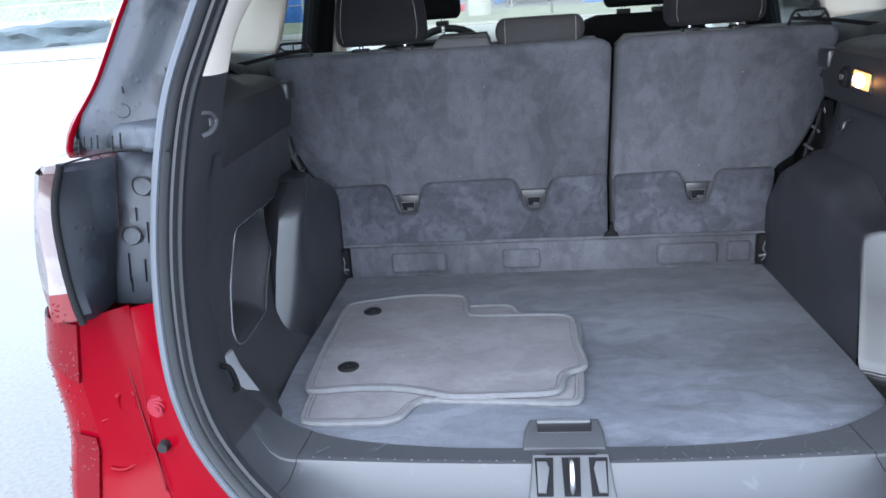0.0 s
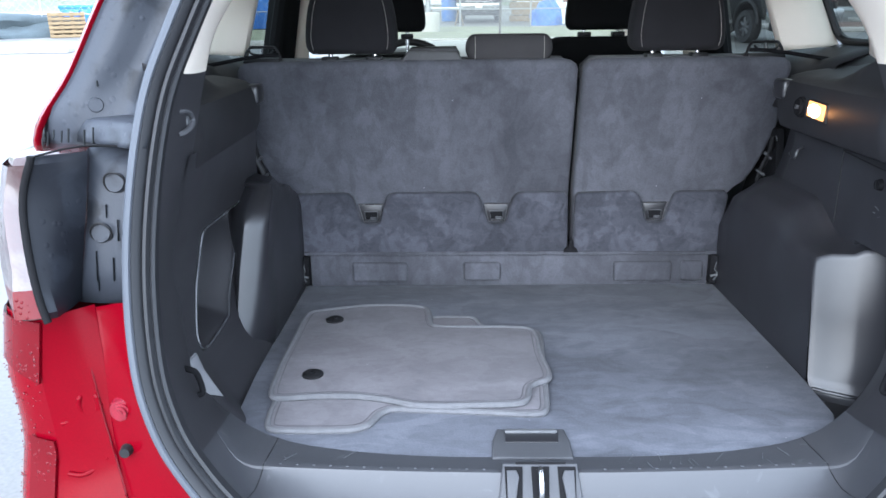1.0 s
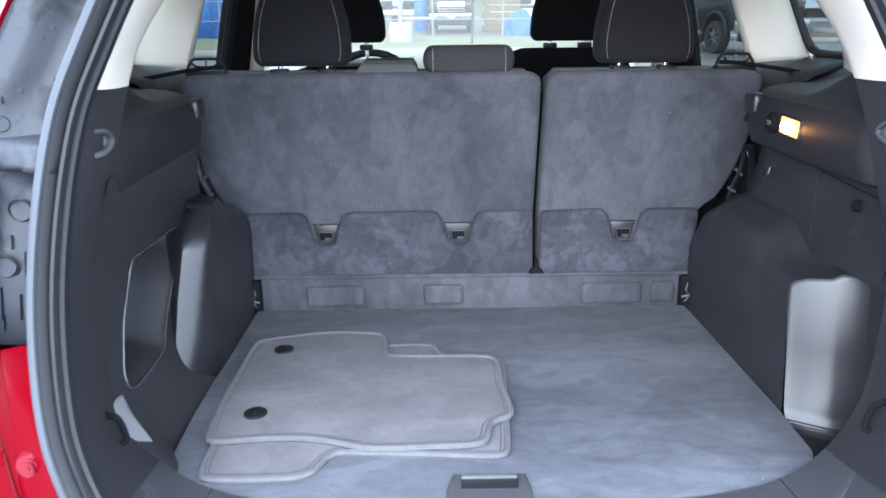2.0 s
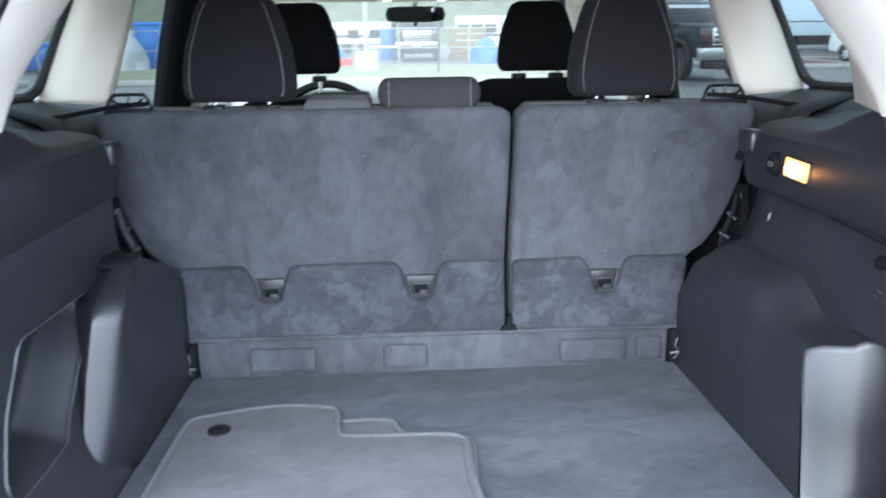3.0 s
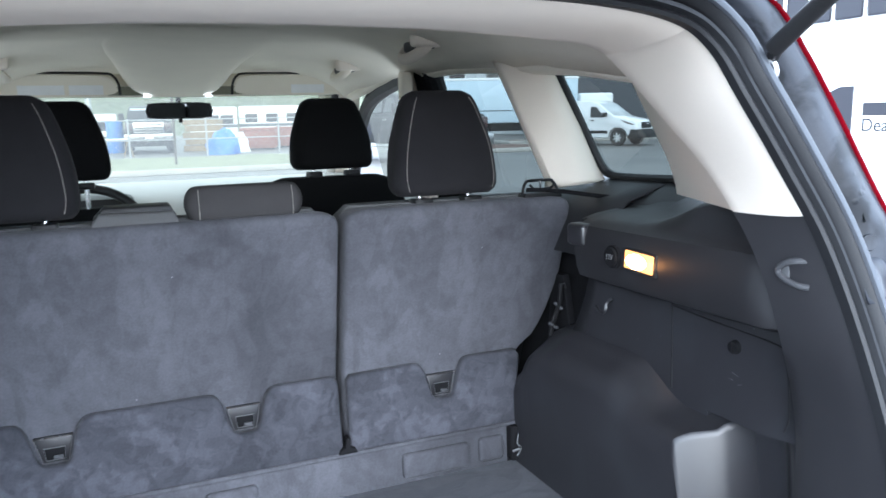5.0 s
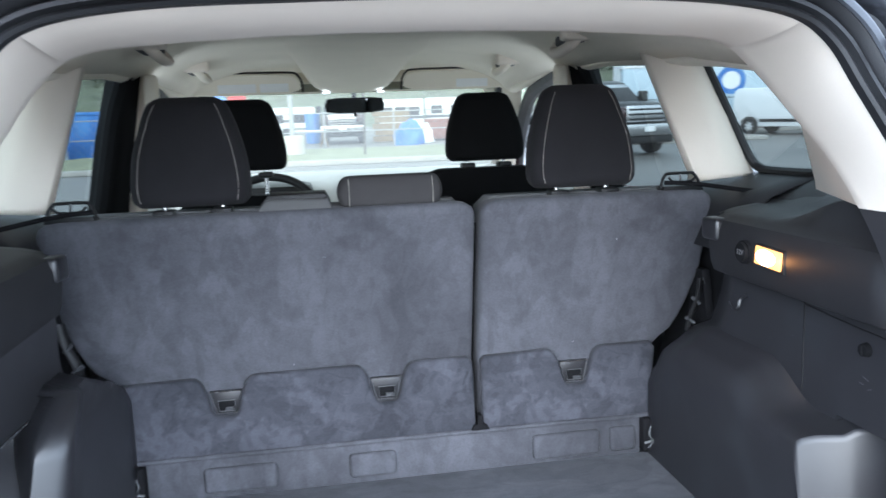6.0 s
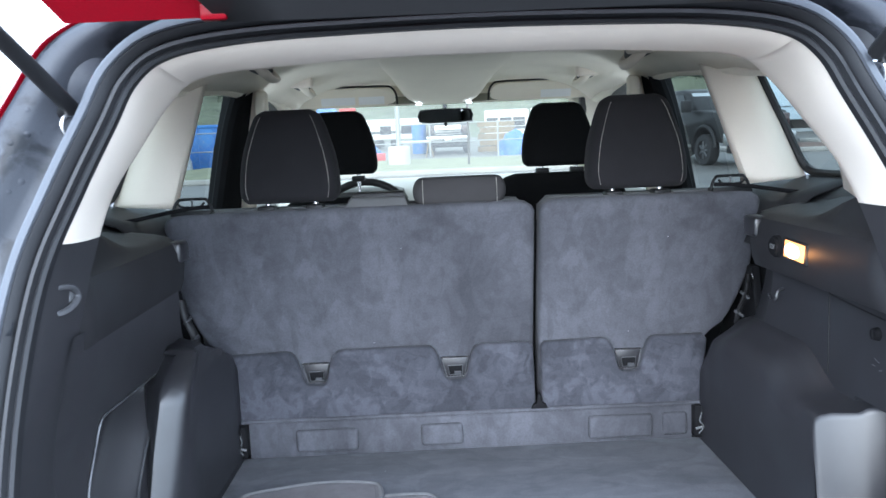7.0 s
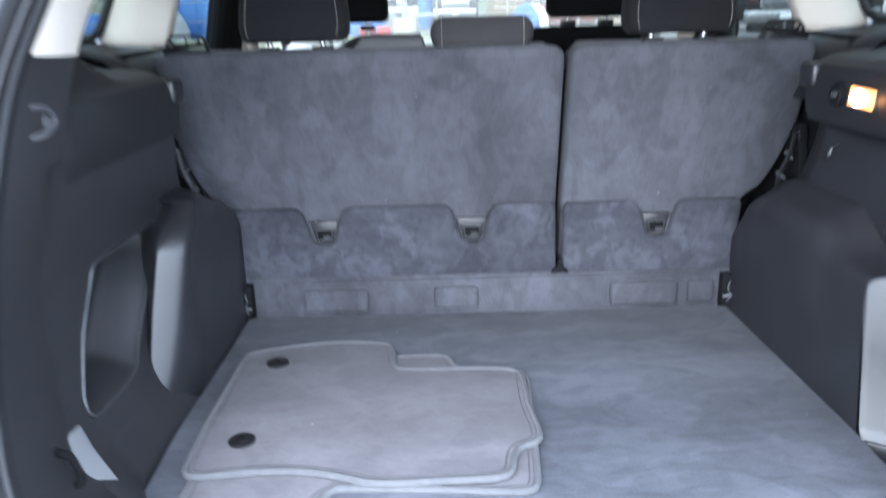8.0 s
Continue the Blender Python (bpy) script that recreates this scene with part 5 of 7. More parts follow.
# dashboard, wheel, closing floor and bonnet
part("dashboard", grid([[(x, y + 0.05 * (x / 0.7) ** 2 * -1, z) for x in np.linspace(-0.74, 0.74, 13)] for y, z in ((3.40, 0.70), (3.36, 0.98), (3.38, 1.12), (3.45, 1.195), (3.55, 1.235), (3.75, 1.262), (3.95, 1.282), (4.03, 1.288), (4.06, 1.25), (4.10, 1.10))]), mat("pale_grey_dash_top", (0.42, 0.42, 0.41), 0.6, 0, 0.06, 6, 0.3, 900), car, "grey dashboard", thick=0.01)
part("instrument_hood", rings([rr(-0.52, -0.18, 3.40, 3.70, 1.10, 0.05), rr(-0.52, -0.18, 3.40, 3.70, 1.235, 0.06), rr(-0.51, -0.19, 3.41, 3.69, 1.256, 0.06), rr(-0.48, -0.22, 3.44, 3.66, 1.266, 0.06)]), BLACK, car, "black instrument hood")
sw = part("steering_wheel", tube([Matrix.Translation((-0.33, 3.20, 1.13)) @ pose(0, 0, 0, 68, 0, 0) @ Vector((0.185 * math.cos(t), 0.185 * math.sin(t), 0)) for t in (2 * math.pi * k / 36 for k in range(36))], 0.015, 10, closed=True), BLACK, car, "black steering wheel")
part("wheel_hub", rings([rr(-0.41, -0.25, 3.19, 3.23, 1.05, 0.015), rr(-0.42, -0.24, 3.19, 3.25, 1.12, 0.015), rr(-0.40, -0.26, 3.21, 3.27, 1.18, 0.015)]), BLACK, sw)
part("cabin_floor", grid([[(x, y, z) for x in (-0.80, 0.80)] for y, z in ((1.05, 0.55), (2.0, 0.55), (2.2, 0.36), (4.4, 0.36))]), mat("dark_cabin_carpet", (0.02, 0.02, 0.022), 0.95, 0, 0.15, 10, 0.5, 700), car, thick=0.01)
part("roof_skin", grid([[(x, y, lerp([(1.27, 1.655)] + [(a, b + 0.045) for a, b in LINE[1:]], y) - 0.09 * (abs(x) / 0.72) ** 4) for x in np.linspace(-w, w, 15)] for y, w in ((1.28, 0.50), (1.4, 0.54), (1.6, 0.60), (1.8, 0.66), (2.0, 0.70), (2.5, 0.72), (3.0, 0.72), (3.4, 0.72), (3.66, 0.72))]), RED, car, "red roof", thick=0.008)
part("bonnet", grid([[(x, y, z - 0.05 * (x / 0.7) ** 2) for x in np.linspace(-0.72, 0.72, 9)] for y, z in ((4.24, 1.115), (4.6, 1.09), (5.0, 1.02), (5.3, 0.90), (5.38, 0.70), (5.36, 0.30))]), RED, car, "red bonnet", thick=0.006)


# ---- rear bench, in two folding sections ----
def back_y(z):
    return 2.028 - max(0, z - 0.93) * 0.275


def seat_edge(z):
    return lerp([(0.79, 0.553), (0.93, 0.568), (0.955, 0.588), (0.975, 0.613), (1.01, 0.632), (1.05, 0.645), (1.11, 0.662), (1.22, 0.667), (1.29, 0.665)], z)


def stitches(parent, points, r=0.00065, gap=0.7):
    bm = bmesh.new()
    P = smooth_path(points, 14)
    for a, b in zip(P[:-1], P[1:]):
        tube([a, a.lerp(b, 1 - gap * 0.5)], r, 5, bm=bm)
    return part("stitching", bm, THREAD, parent, "pale contrast stitching")


def headrest(parent, cx, cy, z0, h, w0, d0, d1, material, lean=0.10, stitch=True):
    loops = []
    table = smooth_path([(0, 0.87, 0), (0.04, 0.955, 0), (0.12, 1.0, 0), (0.30, 0.99, 0), (0.50, 0.935, 0), (0.66, 0.855, 0), (0.80, 0.775, 0), (0.90, 0.700, 0), (0.96, 0.625, 0), (1.0, 0.47, 0)], 6)
    wide = lambda u: lerp([(q.x, q.y) for q in table], u)
    for u in (0, 0.015, 0.04, 0.08, 0.14, 0.22, 0.32, 0.42, 0.52, 0.62, 0.71, 0.79, 0.86, 0.91, 0.95, 0.98, 1.0):
        w = w0 * wide(u)
        d = lerp([(0, d0 - 0.03), (0.02, d0 - 0.012), (0.06, d0), (0.5, d0), (0.84, d1 + 0.006), (0.93, d1 - 0.004), (0.98, d1 - 0.022), (1, d1 - 0.04)], u)
        if h < 0.1:
            bow = 1 - math.sqrt(max(0, 1 - (2 * u - 1) ** 2))
            w, d = w0 - 0.045 * bow, d0 - 0.03 * bow
        loops.append(rr(cx - w / 2, cx + w / 2, cy - d / 2 + lean * h * u, cy + d / 2 + lean * h * u, z0 + h * u, min(0.036, d * 0.42), 6))
    hr = part("headrest", rings(loops), material, parent)
    if stitch:
        for s in (1, -1):
            if h < 0.1:
                stitches(hr, [(cx + s * w0 * 0.39, cy - (d0 - 0.03 * (1 - math.sqrt(max(0, 1 - (2 * u - 1) ** 2)))) / 2 + lean * h * u - 0.0005, z0 + h * u) for u in (0.08, 0.2, 0.35, 0.5, 0.65, 0.8, 0.92)])
                continue
            stitches(hr, [(cx + s * (0.5 * w0 * wide(u) - 0.020), cy - lerp([(0, d0 - 0.03), (0.06, d0), (0.5, d0), (0.84, d1 + 0.006), (0.93, d1 - 0.004), (1, d1 - 0.04)], u) / 2 + lean * h * u - 0.0005, z0 + h * u) for u in (0.05, 0.15, 0.3, 0.5, 0.7, 0.84, 0.93)])
    for s in (1, -1):
        post = part("headrest_post", tube([(cx + s * 0.055, cy, z0 - 0.09), (cx + s * 0.055, cy, z0 + 0.02)], 0.006, 10), STEEL, hr, "bright steel post")
        part("post_collar", box(cx + s * 0.055 - 0.020, cx + s * 0.055 + 0.020, cy - 0.030, cy + 0.012, z0 - 0.022, z0 - 0.006, 0.004, 2), BLACK, hr, "black post collar")
    return hr


LATCH_X = (-0.363, -0.0315, 0.384)


def rear_section(x0, x1, label):
    """One section of the bench: carpeted back, flap with cut-outs, fabric front."""
    th = thing("rear_seat", label, "car seat", ((max(x0, -0.6) + min(x1, 0.6)) / 2, 2.1, 0.70), "rear bench sections")
    lo, hi = (lambda z: max(x0, -seat_edge(z))), (lambda z: min(x1, seat_edge(z)))
    loops = []
    for z, s in ((0.785, 0.008), (0.79, 0.002), (0.82, 0), (0.87, 0), (0.93, 0), (0.955, 0), (0.975, 0), (1.0, 0), (1.03, 0), (1.06, 0), (1.12, 0), (1.18, 0), (1.24, 0), (1.265, 0), (1.278, 0.003), (1.286, 0.010), (1.290, 0.022)):
        y = back_y(z)
        loops.append(rr(lo(z) + s * 1.8, hi(z) - s * 1.8, y + s * 0.8, y + 0.075 - s * 0.5, z, 0.014, 4))
    body = part("seat_back", rings(loops), CARPET, th, "dark grey carpeted seat back with brushed nap")
    cush = [rr(lo(z) + 0.01, hi(z) - 0.01, back_y(z) + 0.07, back_y(z) + 0.16, z, 0.03, 4) for z in (0.82, 0.95, 1.1, 1.22, 1.27)]
    cush.append(rr(lo(1.27) + 0.03, hi(1.27) - 0.03, back_y(1.27) + 0.08, back_y(1.27) + 0.14, 1.292, 0.025, 4))
    part("seat_front", rings(cush), GREY_FABRIC, th, "grey fabric seat front")
    part("seat_cushion", box(lo(0.8), hi(0.8), 2.12, 2.58, 0.60, 0.82, 0.05, 4), GREY_FABRIC, th, "grey fabric seat cushion")
    # lower flap with rounded cut-outs round the latches
    xs = [x for x in LATCH_X if x0 < x < x1]
    top = [(lo(0.8) + 0.002, 0.789), (lo(0.935) + 0.003, 0.938), (lo(0.935) + 0.012, 0.948)]
    for x in xs:
        top += [(x - 0.068, 0.951), (x - 0.056, 0.949), (x - 0.047, 0.941), (x - 0.040, 0.928), (x - 0.028, 0.882), (x - 0.022, 0.872), (x - 0.014, 0.868), (x + 0.014, 0.868), (x + 0.022, 0.872), (x + 0.027, 0.882), (x + 0.039, 0.928), (x + 0.045, 0.940), (x + 0.053, 0.947), (x + 0.064, 0.950)]
    top += [(hi(0.935) - 0.014, 0.950), (hi(0.935) - 0.004, 0.938), (hi(0.8) - 0.002, 0.786)]
    part("carpet_flap", slab(top[::-1], 0.026, lambda u, v, w: (u, 2.016 - 0.03 * (0.95 - v) / 0.16 * 0.3 + w - 0.014, v), 0.008, 4), DARK_FLAP_CARPET, th, "carpeted hinge flap with cut-outs")
    for x in xs:
        def latch(pts, depth, lift, bevel=0.002):
            return slab([(x + u, v) for u, v in pts], depth, lambda u, v, w: (u, back_y(v) - lift + w, v), bevel, 2)

        la = part("anchor_latch", latch([(-0.032, 0.918), (0.032, 0.918), (0.022, 0.870), (-0.020, 0.870)], 0.012, 0.007, 0.003), PLASTIC, th, "charcoal child seat anchor cover with a dark slot")
        part("anchor_bar", tube([(x - 0.032, 2.018, 0.9175), (x + 0.032, 2.018, 0.9175)], 0.0011, 6), STEEL, la, "thin bright top edge")
        part("anchor_rim", tube([(x + u, back_y(v) - 0.0085, v) for u, v in ((-0.0315, 0.917), (-0.0200, 0.870), (0.0215, 0.870), (0.0315, 0.917))], 0.0008, 6), GREY_PLASTIC, la, "thin bright rim")
        part("anchor_slot", latch([(-0.017, 0.898), (0.018, 0.898), (0.016, 0.876), (-0.014, 0.876)], 0.003, 0.0085, 0.0006), MATT_BLACK, la)
        part("slot_frame", tube([(x + u, back_y(v) - 0.0095, v) for u, v in ((-0.014, 0.8755), (-0.017, 0.898), (0.018, 0.898), (0.016, 0.8755))], 0.0009, 6, closed=True), GREY_PLASTIC, la)
        part("slot_catch", box(x - 0.002, x + 0.014, 2.0150, 2.0185, 0.877, 0.884, 0.001, 1), LOCK_PLASTIC, la, "grey catch in the slot")
    return th


big = rear_section(-0.70, 0.1585, "wide dark grey rear seat section, carpet-backed, folded upright")
small = rear_section(0.1695, 0.70, "narrow dark grey rear seat section, carpet-backed, folded upright")
headrest(big, -0.392, 2.015, 1.304, 0.210, 0.226, 0.095, 0.07, FABRIC)
headrest(small, 0.405, 2.015, 1.304, 0.212, 0.230, 0.095, 0.07, FABRIC)
headrest(big, -0.006, 1.985, 1.284, 0.064, 0.212, 0.072, 0.06, ARM_FABRIC, 0.1)
part("seat_shoulder", slab([(-0.275, 1.278), (-0.118, 1.278), (-0.130, 1.308), (-0.252, 1.310)], 0.10, lambda u, v, w: (u, 1.945 + w + (v - 1.278) * 0.8, v), 0.006, 3), GREY_FABRIC, big, "grey fabric seat shoulder")
part("armrest_top", slab([(-0.262, 1.300), (-0.125, 1.300), (-0.135, 1.318), (-0.245, 1.318)], 0.10, lambda u, v, w: (u, 1.985 + w, v), 0.004), BLACK, big, "black plastic armrest edge")
part("hinge_gap_cover", slab([(0.144, 0.792), (0.184, 0.792), (0.179, 0.802), (0.170, 0.806), (0.167, 0.826), (0.161, 0.826), (0.158, 0.806), (0.149, 0.802)], 0.02, lambda u, v, w: (u, 1.985 + w, v), 0.002), MATT_BLACK, small, "black hinge cover")
# black strip added between the sections; it paints in the gap's shade
part("seat_gap_shade", grid([[(x, back_y(z) + 0.055, z) for x in (0.148, 0.180)] for z in (0.76, 0.85, 0.93, 1.1, 1.24)]), MATT_BLACK, small, "black strip painted as shade in the gap between the seats", thick=0.004)
for th, s in ((big, -1), (small, 1)):
    at_g = lambda u, v, y: (s * 0.604 + u, 1.945 + y, 1.286 + v)
    g = part("belt_guide", slab([(-0.047, 0.0), (0.047, 0.0), (0.043, 0.012), (-0.043, 0.012)], 0.034, lambda u, v, w: at_g(u, v, w), 0.004, 2), BLACK, th, "black plastic belt guide loop")
    part("guide_frame", tube(smooth_path([at_g(u, v, 0.012 + 0.2 * v) for u, v in ((-0.044, 0.006), (-0.040, 0.022), (-0.032, 0.034), (-0.024, 0.037), (0.024, 0.037), (0.032, 0.034), (0.040, 0.022), (0.044, 0.006))], 3), 0.0034, 8), BLACK, g)
    part("guide_tongue", tube(smooth_path([at_g(u, v, 0.006) for u, v in ((-0.030, 0.030), (-0.022, 0.022), (-0.008, 0.020), (0.008, 0.020), (0.022, 0.022), (0.030, 0.030))], 3), 0.0026, 8), BLACK, g)
    part("guide_stem", tube([at_g(0.0, 0.010, 0.012), at_g(0.0, 0.036, 0.016)], 0.0024, 6), GREY_PLASTIC, g, "grey middle stem")
    strap = [[(s * x, y, z + h) for h in (-0.0045, 0.0045)] for x, y, z in ((0.560, 1.940, 1.306), (0.60, 1.938, 1.304), (0.64, 1.925, 1.299), (0.70, 1.88, 1.288), (0.79, 1.83, 1.275))]
    part("seat_belt", grid(strap), MATT_BLACK, th, "black seat belt webbing", thick=0.003)
    lock = part("backrest_lock", slab([(1.925, 0.985), (1.985, 0.965), (2.02, 0.98), (2.0, 1.115), (1.955, 1.115)], 0.02, lambda u, v, w: (s * (0.652 + w), u, v), 0.004, 2), MATT_BLACK, th, "black backrest lock beside the seat")
    for (xa, za), (xb, zb) in (((0.636, 1.046), (0.618, 1.062)), ((0.624, 1.006), (0.604, 1.019))):
        part("lock_pin", tube([(s * xa, 1.932, za), (s * xb, 1.932, zb)], 0.0038, 8), LOCK_PLASTIC, lock, "grey steel pin")
    part("lock_wire", tube([(s * 0.645, 1.930, 1.090), (s * 0.641, 1.930, 1.104)], 0.0016, 6), STEEL, lock, "bright wire end")
    part("lock_web", tube(smooth_path([(s * 0.640, 1.940, 1.10), (s * 0.632, 1.935, 1.06), (s * 0.616, 1.935, 1.02), (s * 0.612, 1.94, 0.99)], 4), 0.010, 8, flat=0.5), BLACK, lock)
    hinge = part("seat_hinge", box(*sorted((s * 0.528, s * 0.552)), 1.975, 2.03, 0.705, 0.785, 0.006, 2), MATT_BLACK, th, "black steel seat hinge")
    part("hinge_spring", tube(smooth_path([(s * 0.543, 1.968, 0.770), (s * 0.536, 1.962, 0.752), (s * 0.545, 1.960, 0.738), (s * 0.534, 1.962, 0.722)], 4), 0.0013, 8), GREY_PLASTIC, hinge, "small grey steel spring")
    part("hinge_bolt", tube([(s * 0.530, 1.972, 0.73), (s * 0.545, 1.968, 0.735)], 0.003, 10), GREY_PLASTIC, hinge)

# carpeted strip between floor and seats, with pressed panels
strip = thing("hinge_carpet", "dark grey carpet strip behind the rear seats", "carpet", (0, 2.0, 0.70))
part("strip", box(-0.528, 0.530, 1.995, 2.03, 0.690, 0.789, 0.006, 2), CARPET, strip)
for x0, x1, z0, z1 in ((-0.415, -0.268, 0.712, 0.766), (-0.119, -0.020, 0.714, 0.766), (0.279, 0.432, 0.710, 0.766), (0.456, 0.516, 0.710, 0.766)):
    part("pressed_panel", box(x0, x1, 1.9815 if x1 - x0 > 0.09 else 1.988, 2.0, z0, z1, 0.009, 4), CARPET, strip)
part("hem", tube([(-0.545, 1.992, 0.790), (-0.2, 1.990, 0.790), (0.2, 1.990, 0.789), (0.55, 1.992, 0.787)], 0.005, 8), CARPET, strip)

# load floor
fl = thing("load_floor", "dark blue-grey carpeted load floor panel", "carpet", (0, 1.6, 0.68))
poly = [(0.548, 1.998), (0.544, 1.46), (0.536, 1.30), (0.52, 1.262), (0.466, 1.226), (0.40, 1.20), (0.317, 1.179), (0.156, 1.161), (0, 1.157), (-0.156, 1.161), (-0.317, 1.179), (-0.40, 1.20), (-0.466, 1.226), (-0.52, 1.262), (-0.536, 1.30), (-0.544, 1.46), (-0.548, 1.998)]
part("carpet", slab(poly, 0.02, lambda u, v, w: (u, v, 0.680 + w), 0.004, 2), FLOOR_CARPET, fl)

# loose floor mats
def floor_mat(name_label, outline, z, h=0.007, buttons=()):
    th = thing("floor_mat", name_label, "floor mat", (*[sum(c) / len(outline) for c in zip(*outline)], z), "stacked floor mats")
    P = rounded(outline)
    side = -1 if sum(a[0] * b[1] - b[0] * a[1] for a, b in zip(P, P[1:] + P[:1])) > 0 else 1
    part("mat_carpet", slab(P, h, lambda u, v, w: (u, v, z + w), 0.002), MAT_PILE, th, "grey looped pile")
    inner = [Vector((u, v)) for u, v in P]
    mid = []
    for i, q in enumerate(inner):
        d = (inner[(i + 1) % len(inner)] - inner[i - 1]).normalized()
        mid.append((q.x + d.y * 0.011 * side, q.y - d.x * 0.011 * side, z + h))
    part("edge_seam", tube(mid, 0.0009, 5, closed=True), STITCH, th, "dark stitched seam inside the binding")
    part("binding", tube([(u, v, z + h * 0.55) for u, v in P], 0.0062, 8, closed=True), MAT_EDGE, th, "stitched grey edge binding")
    for x, y in buttons:
        bm = rings([[(x + r * math.cos(t), y + r * math.sin(t), zz) for t in (2 * math.pi * k / 24 for k in range(24))] for r, zz in ((0.021, z + h), (0.021, z + h + 0.003), (0.018, z + h + 0.005), (0.008, z + h + 0.004))])
        b = part("retainer_button", bm, BLACK, th, "black round retainer")
        part("button_pin", rings([[(x + r * math.cos(t), y + r * math.sin(t), zz) for t in (2 * math.pi * k / 12 for k in range(12))] for r, zz in ((0.0045, z + h + 0.003), (0.0045, z + h + 0.0062), (0.003, z + h + 0.007))]), MATT_BLACK, b)
    return th


def dense(pts, r=0.016):
    """Doubles the corners of an outline, so that the rounded path keeps to it."""
    out = []
    for i, p in enumerate(pts):
        a, b = Vector(pts[i - 1]), Vector(pts[(i + 1) % len(pts)])
        v = Vector(p)
        out += [tuple(v + (a - v).normalized() * min(r, (a - v).length * 0.4)), tuple(v + (b - v).normalized() * min(r, (b - v).length * 0.4))]
    return out


LOWER = [(-0.470, 1.236), (-0.379, 1.235), (-0.298, 1.238), (-0.283, 1.275), (-0.272, 1.305), (-0.245, 1.313), (-0.217, 1.308), (-0.095, 1.300), (0.024, 1.286), (0.032, 1.381), (0.039, 1.505), (0.052, 1.668), (-0.020, 1.672), (-0.083, 1.688), (-0.092, 1.750), (-0.198, 1.750), (-0.398, 1.624), (-0.470, 1.482), (-0.474, 1.348)]
UPPER = [(-0.486, 1.334), (-0.494, 1.477), (-0.493, 1.605), (-0.494, 1.766), (-0.422, 1.789), (-0.356, 1.808), (-0.287, 1.810), (-0.204, 1.794), (-0.196, 1.670), (-0.013, 1.669), (0.040, 1.656), (0.036, 1.527), (0.048, 1.408), (0.000, 1.392), (-0.008, 1.314), (-0.110, 1.310), (-0.207, 1.306), (-0.249, 1.326), (-0.303, 1.343), (-0.356, 1.348), (-0.408, 1.344)]
floor_mat("grey carpet floor mat lying under another mat", dense(LOWER), 0.700)
floor_mat("grey carpet floor mat with black retainers, on top of another", dense(UPPER), 0.708, buttons=((-0.421, 1.712), (-0.420, 1.428)))


# ---- front seats ----
def front_seat(cx, label, drop=0.0):
    th = thing("front_seat", label, "car seat", (cx, 2.85, 0.45), "front seats")
    loops = []
    for z, w in ((0.62, 0.46), (0.75, 0.50), (1.0, 0.52), (1.15, 0.50), (1.24, 0.46), (1.29, 0.40), (1.315, 0.34), (1.325, 0.28)):
        y = 2.86 - 0.30 * (z - 0.62)
        d = 0.15 if z < 1.25 else 0.11
        loops.append(rr(cx - w / 2, cx + w / 2, y, y + d, z - drop * ease(0.75, 1.3, z), 0.045, 5))
    part("seat_back", rings(loops), BLACK_FABRIC, th, "black fabric seat back")
    part("seat_cushion", box(cx - 0.25, cx + 0.25, 2.85, 3.36, 0.50, 0.70, 0.06, 4), FABRIC, th)
    part("seat_rail", box(cx - 0.20, cx + 0.20, 2.95, 3.25, 0.35, 0.52, 0.01, 2), BLACK, th)
    headrest(th, cx, 2.68, 1.347, 0.198, 0.232, 0.10, 0.07, BLACK_FABRIC, 0.08, False)
    return th


front_seat(0.342, "black fabric front passenger seat with raised headrest")
front_seat(-0.352, "black fabric driver's seat with raised headrest", 0.05)
# ---- outside: the lot, fence, yard and vehicles ----
ASPHALT = mat("wet_pale_asphalt", (0.114, 0.110, 0.104), 0.55, 0, 0.25, 0.6, 0.4, 60, spec=0.4, blotch=(0.086, 0.083, 0.079), blotch_scale=0.25)
GRASS = mat("pale_dry_grass", (0.17, 0.18, 0.11), 0.95, 0, 0.4, 3, 0.8, 40)
MULCH = mat("brown_bark_mulch", (0.10, 0.06, 0.045), 0.95, 0, 0.4, 8, 0.8, 40)
KERB = mat("concrete_kerb", (0.34, 0.33, 0.31), 0.9, 0, 0.2, 2, 0.5, 80)
BLUE = mat("faded_blue_paint", (0.03, 0.15, 0.48), 0.5, 0, 0.2, 1.5, blotch=(0.05, 0.20, 0.52), blotch_scale=1.2)
WHITE = mat("white_vehicle_paint", (0.72, 0.73, 0.74), 0.3, 0, 0.05, 1.0, coat=0.5)
GREYW = mat("grey_trailer_skin", (0.45, 0.48, 0.50), 0.5, 0, 0.08, 1.0)
TARP_BLUE = mat("blue_tarpaulin", (0.04, 0.16, 0.55), 0.45, 0, 0.3, 3, 0.5, 30)
TARP_GREY = mat("grey_tarpaulin", (0.38, 0.40, 0.42), 0.5, 0, 0.25, 2, 0.6, 20)
TIMBER = mat("raw_timber", (0.21, 0.150, 0.080), 0.8, 0, 0.25, 4, 0.4, 60)
BARK = mat("grey_brown_bark", (0.075, 0.065, 0.055), 0.9, 0, 0.3, 3, 0.6, 30)
RUST = mat("red_brown_steel", (0.20, 0.07, 0.045), 0.7, 0, 0.25, 2)
DARKGLASS = mat("dark_vehicle_glass", (0.012, 0.014, 0.016), 0.08, 0, 0.1, 2, spec=0.4)
CHARCOAL_PAINT = mat("charcoal_vehicle_paint", (0.006, 0.0065, 0.0075), 0.35, 0.0, 0.1, 2, coat=0.0, spec=0.25)
RUBBER2 = mat("tyre_rubber", (0.015, 0.015, 0.016), 0.8, 0, 0.2, 6, 0.5, 80)
LEAF = mat("grey_green_foliage", (0.105, 0.120, 0.080), 0.9, 0, 0.45, 0.5, 0, 30)
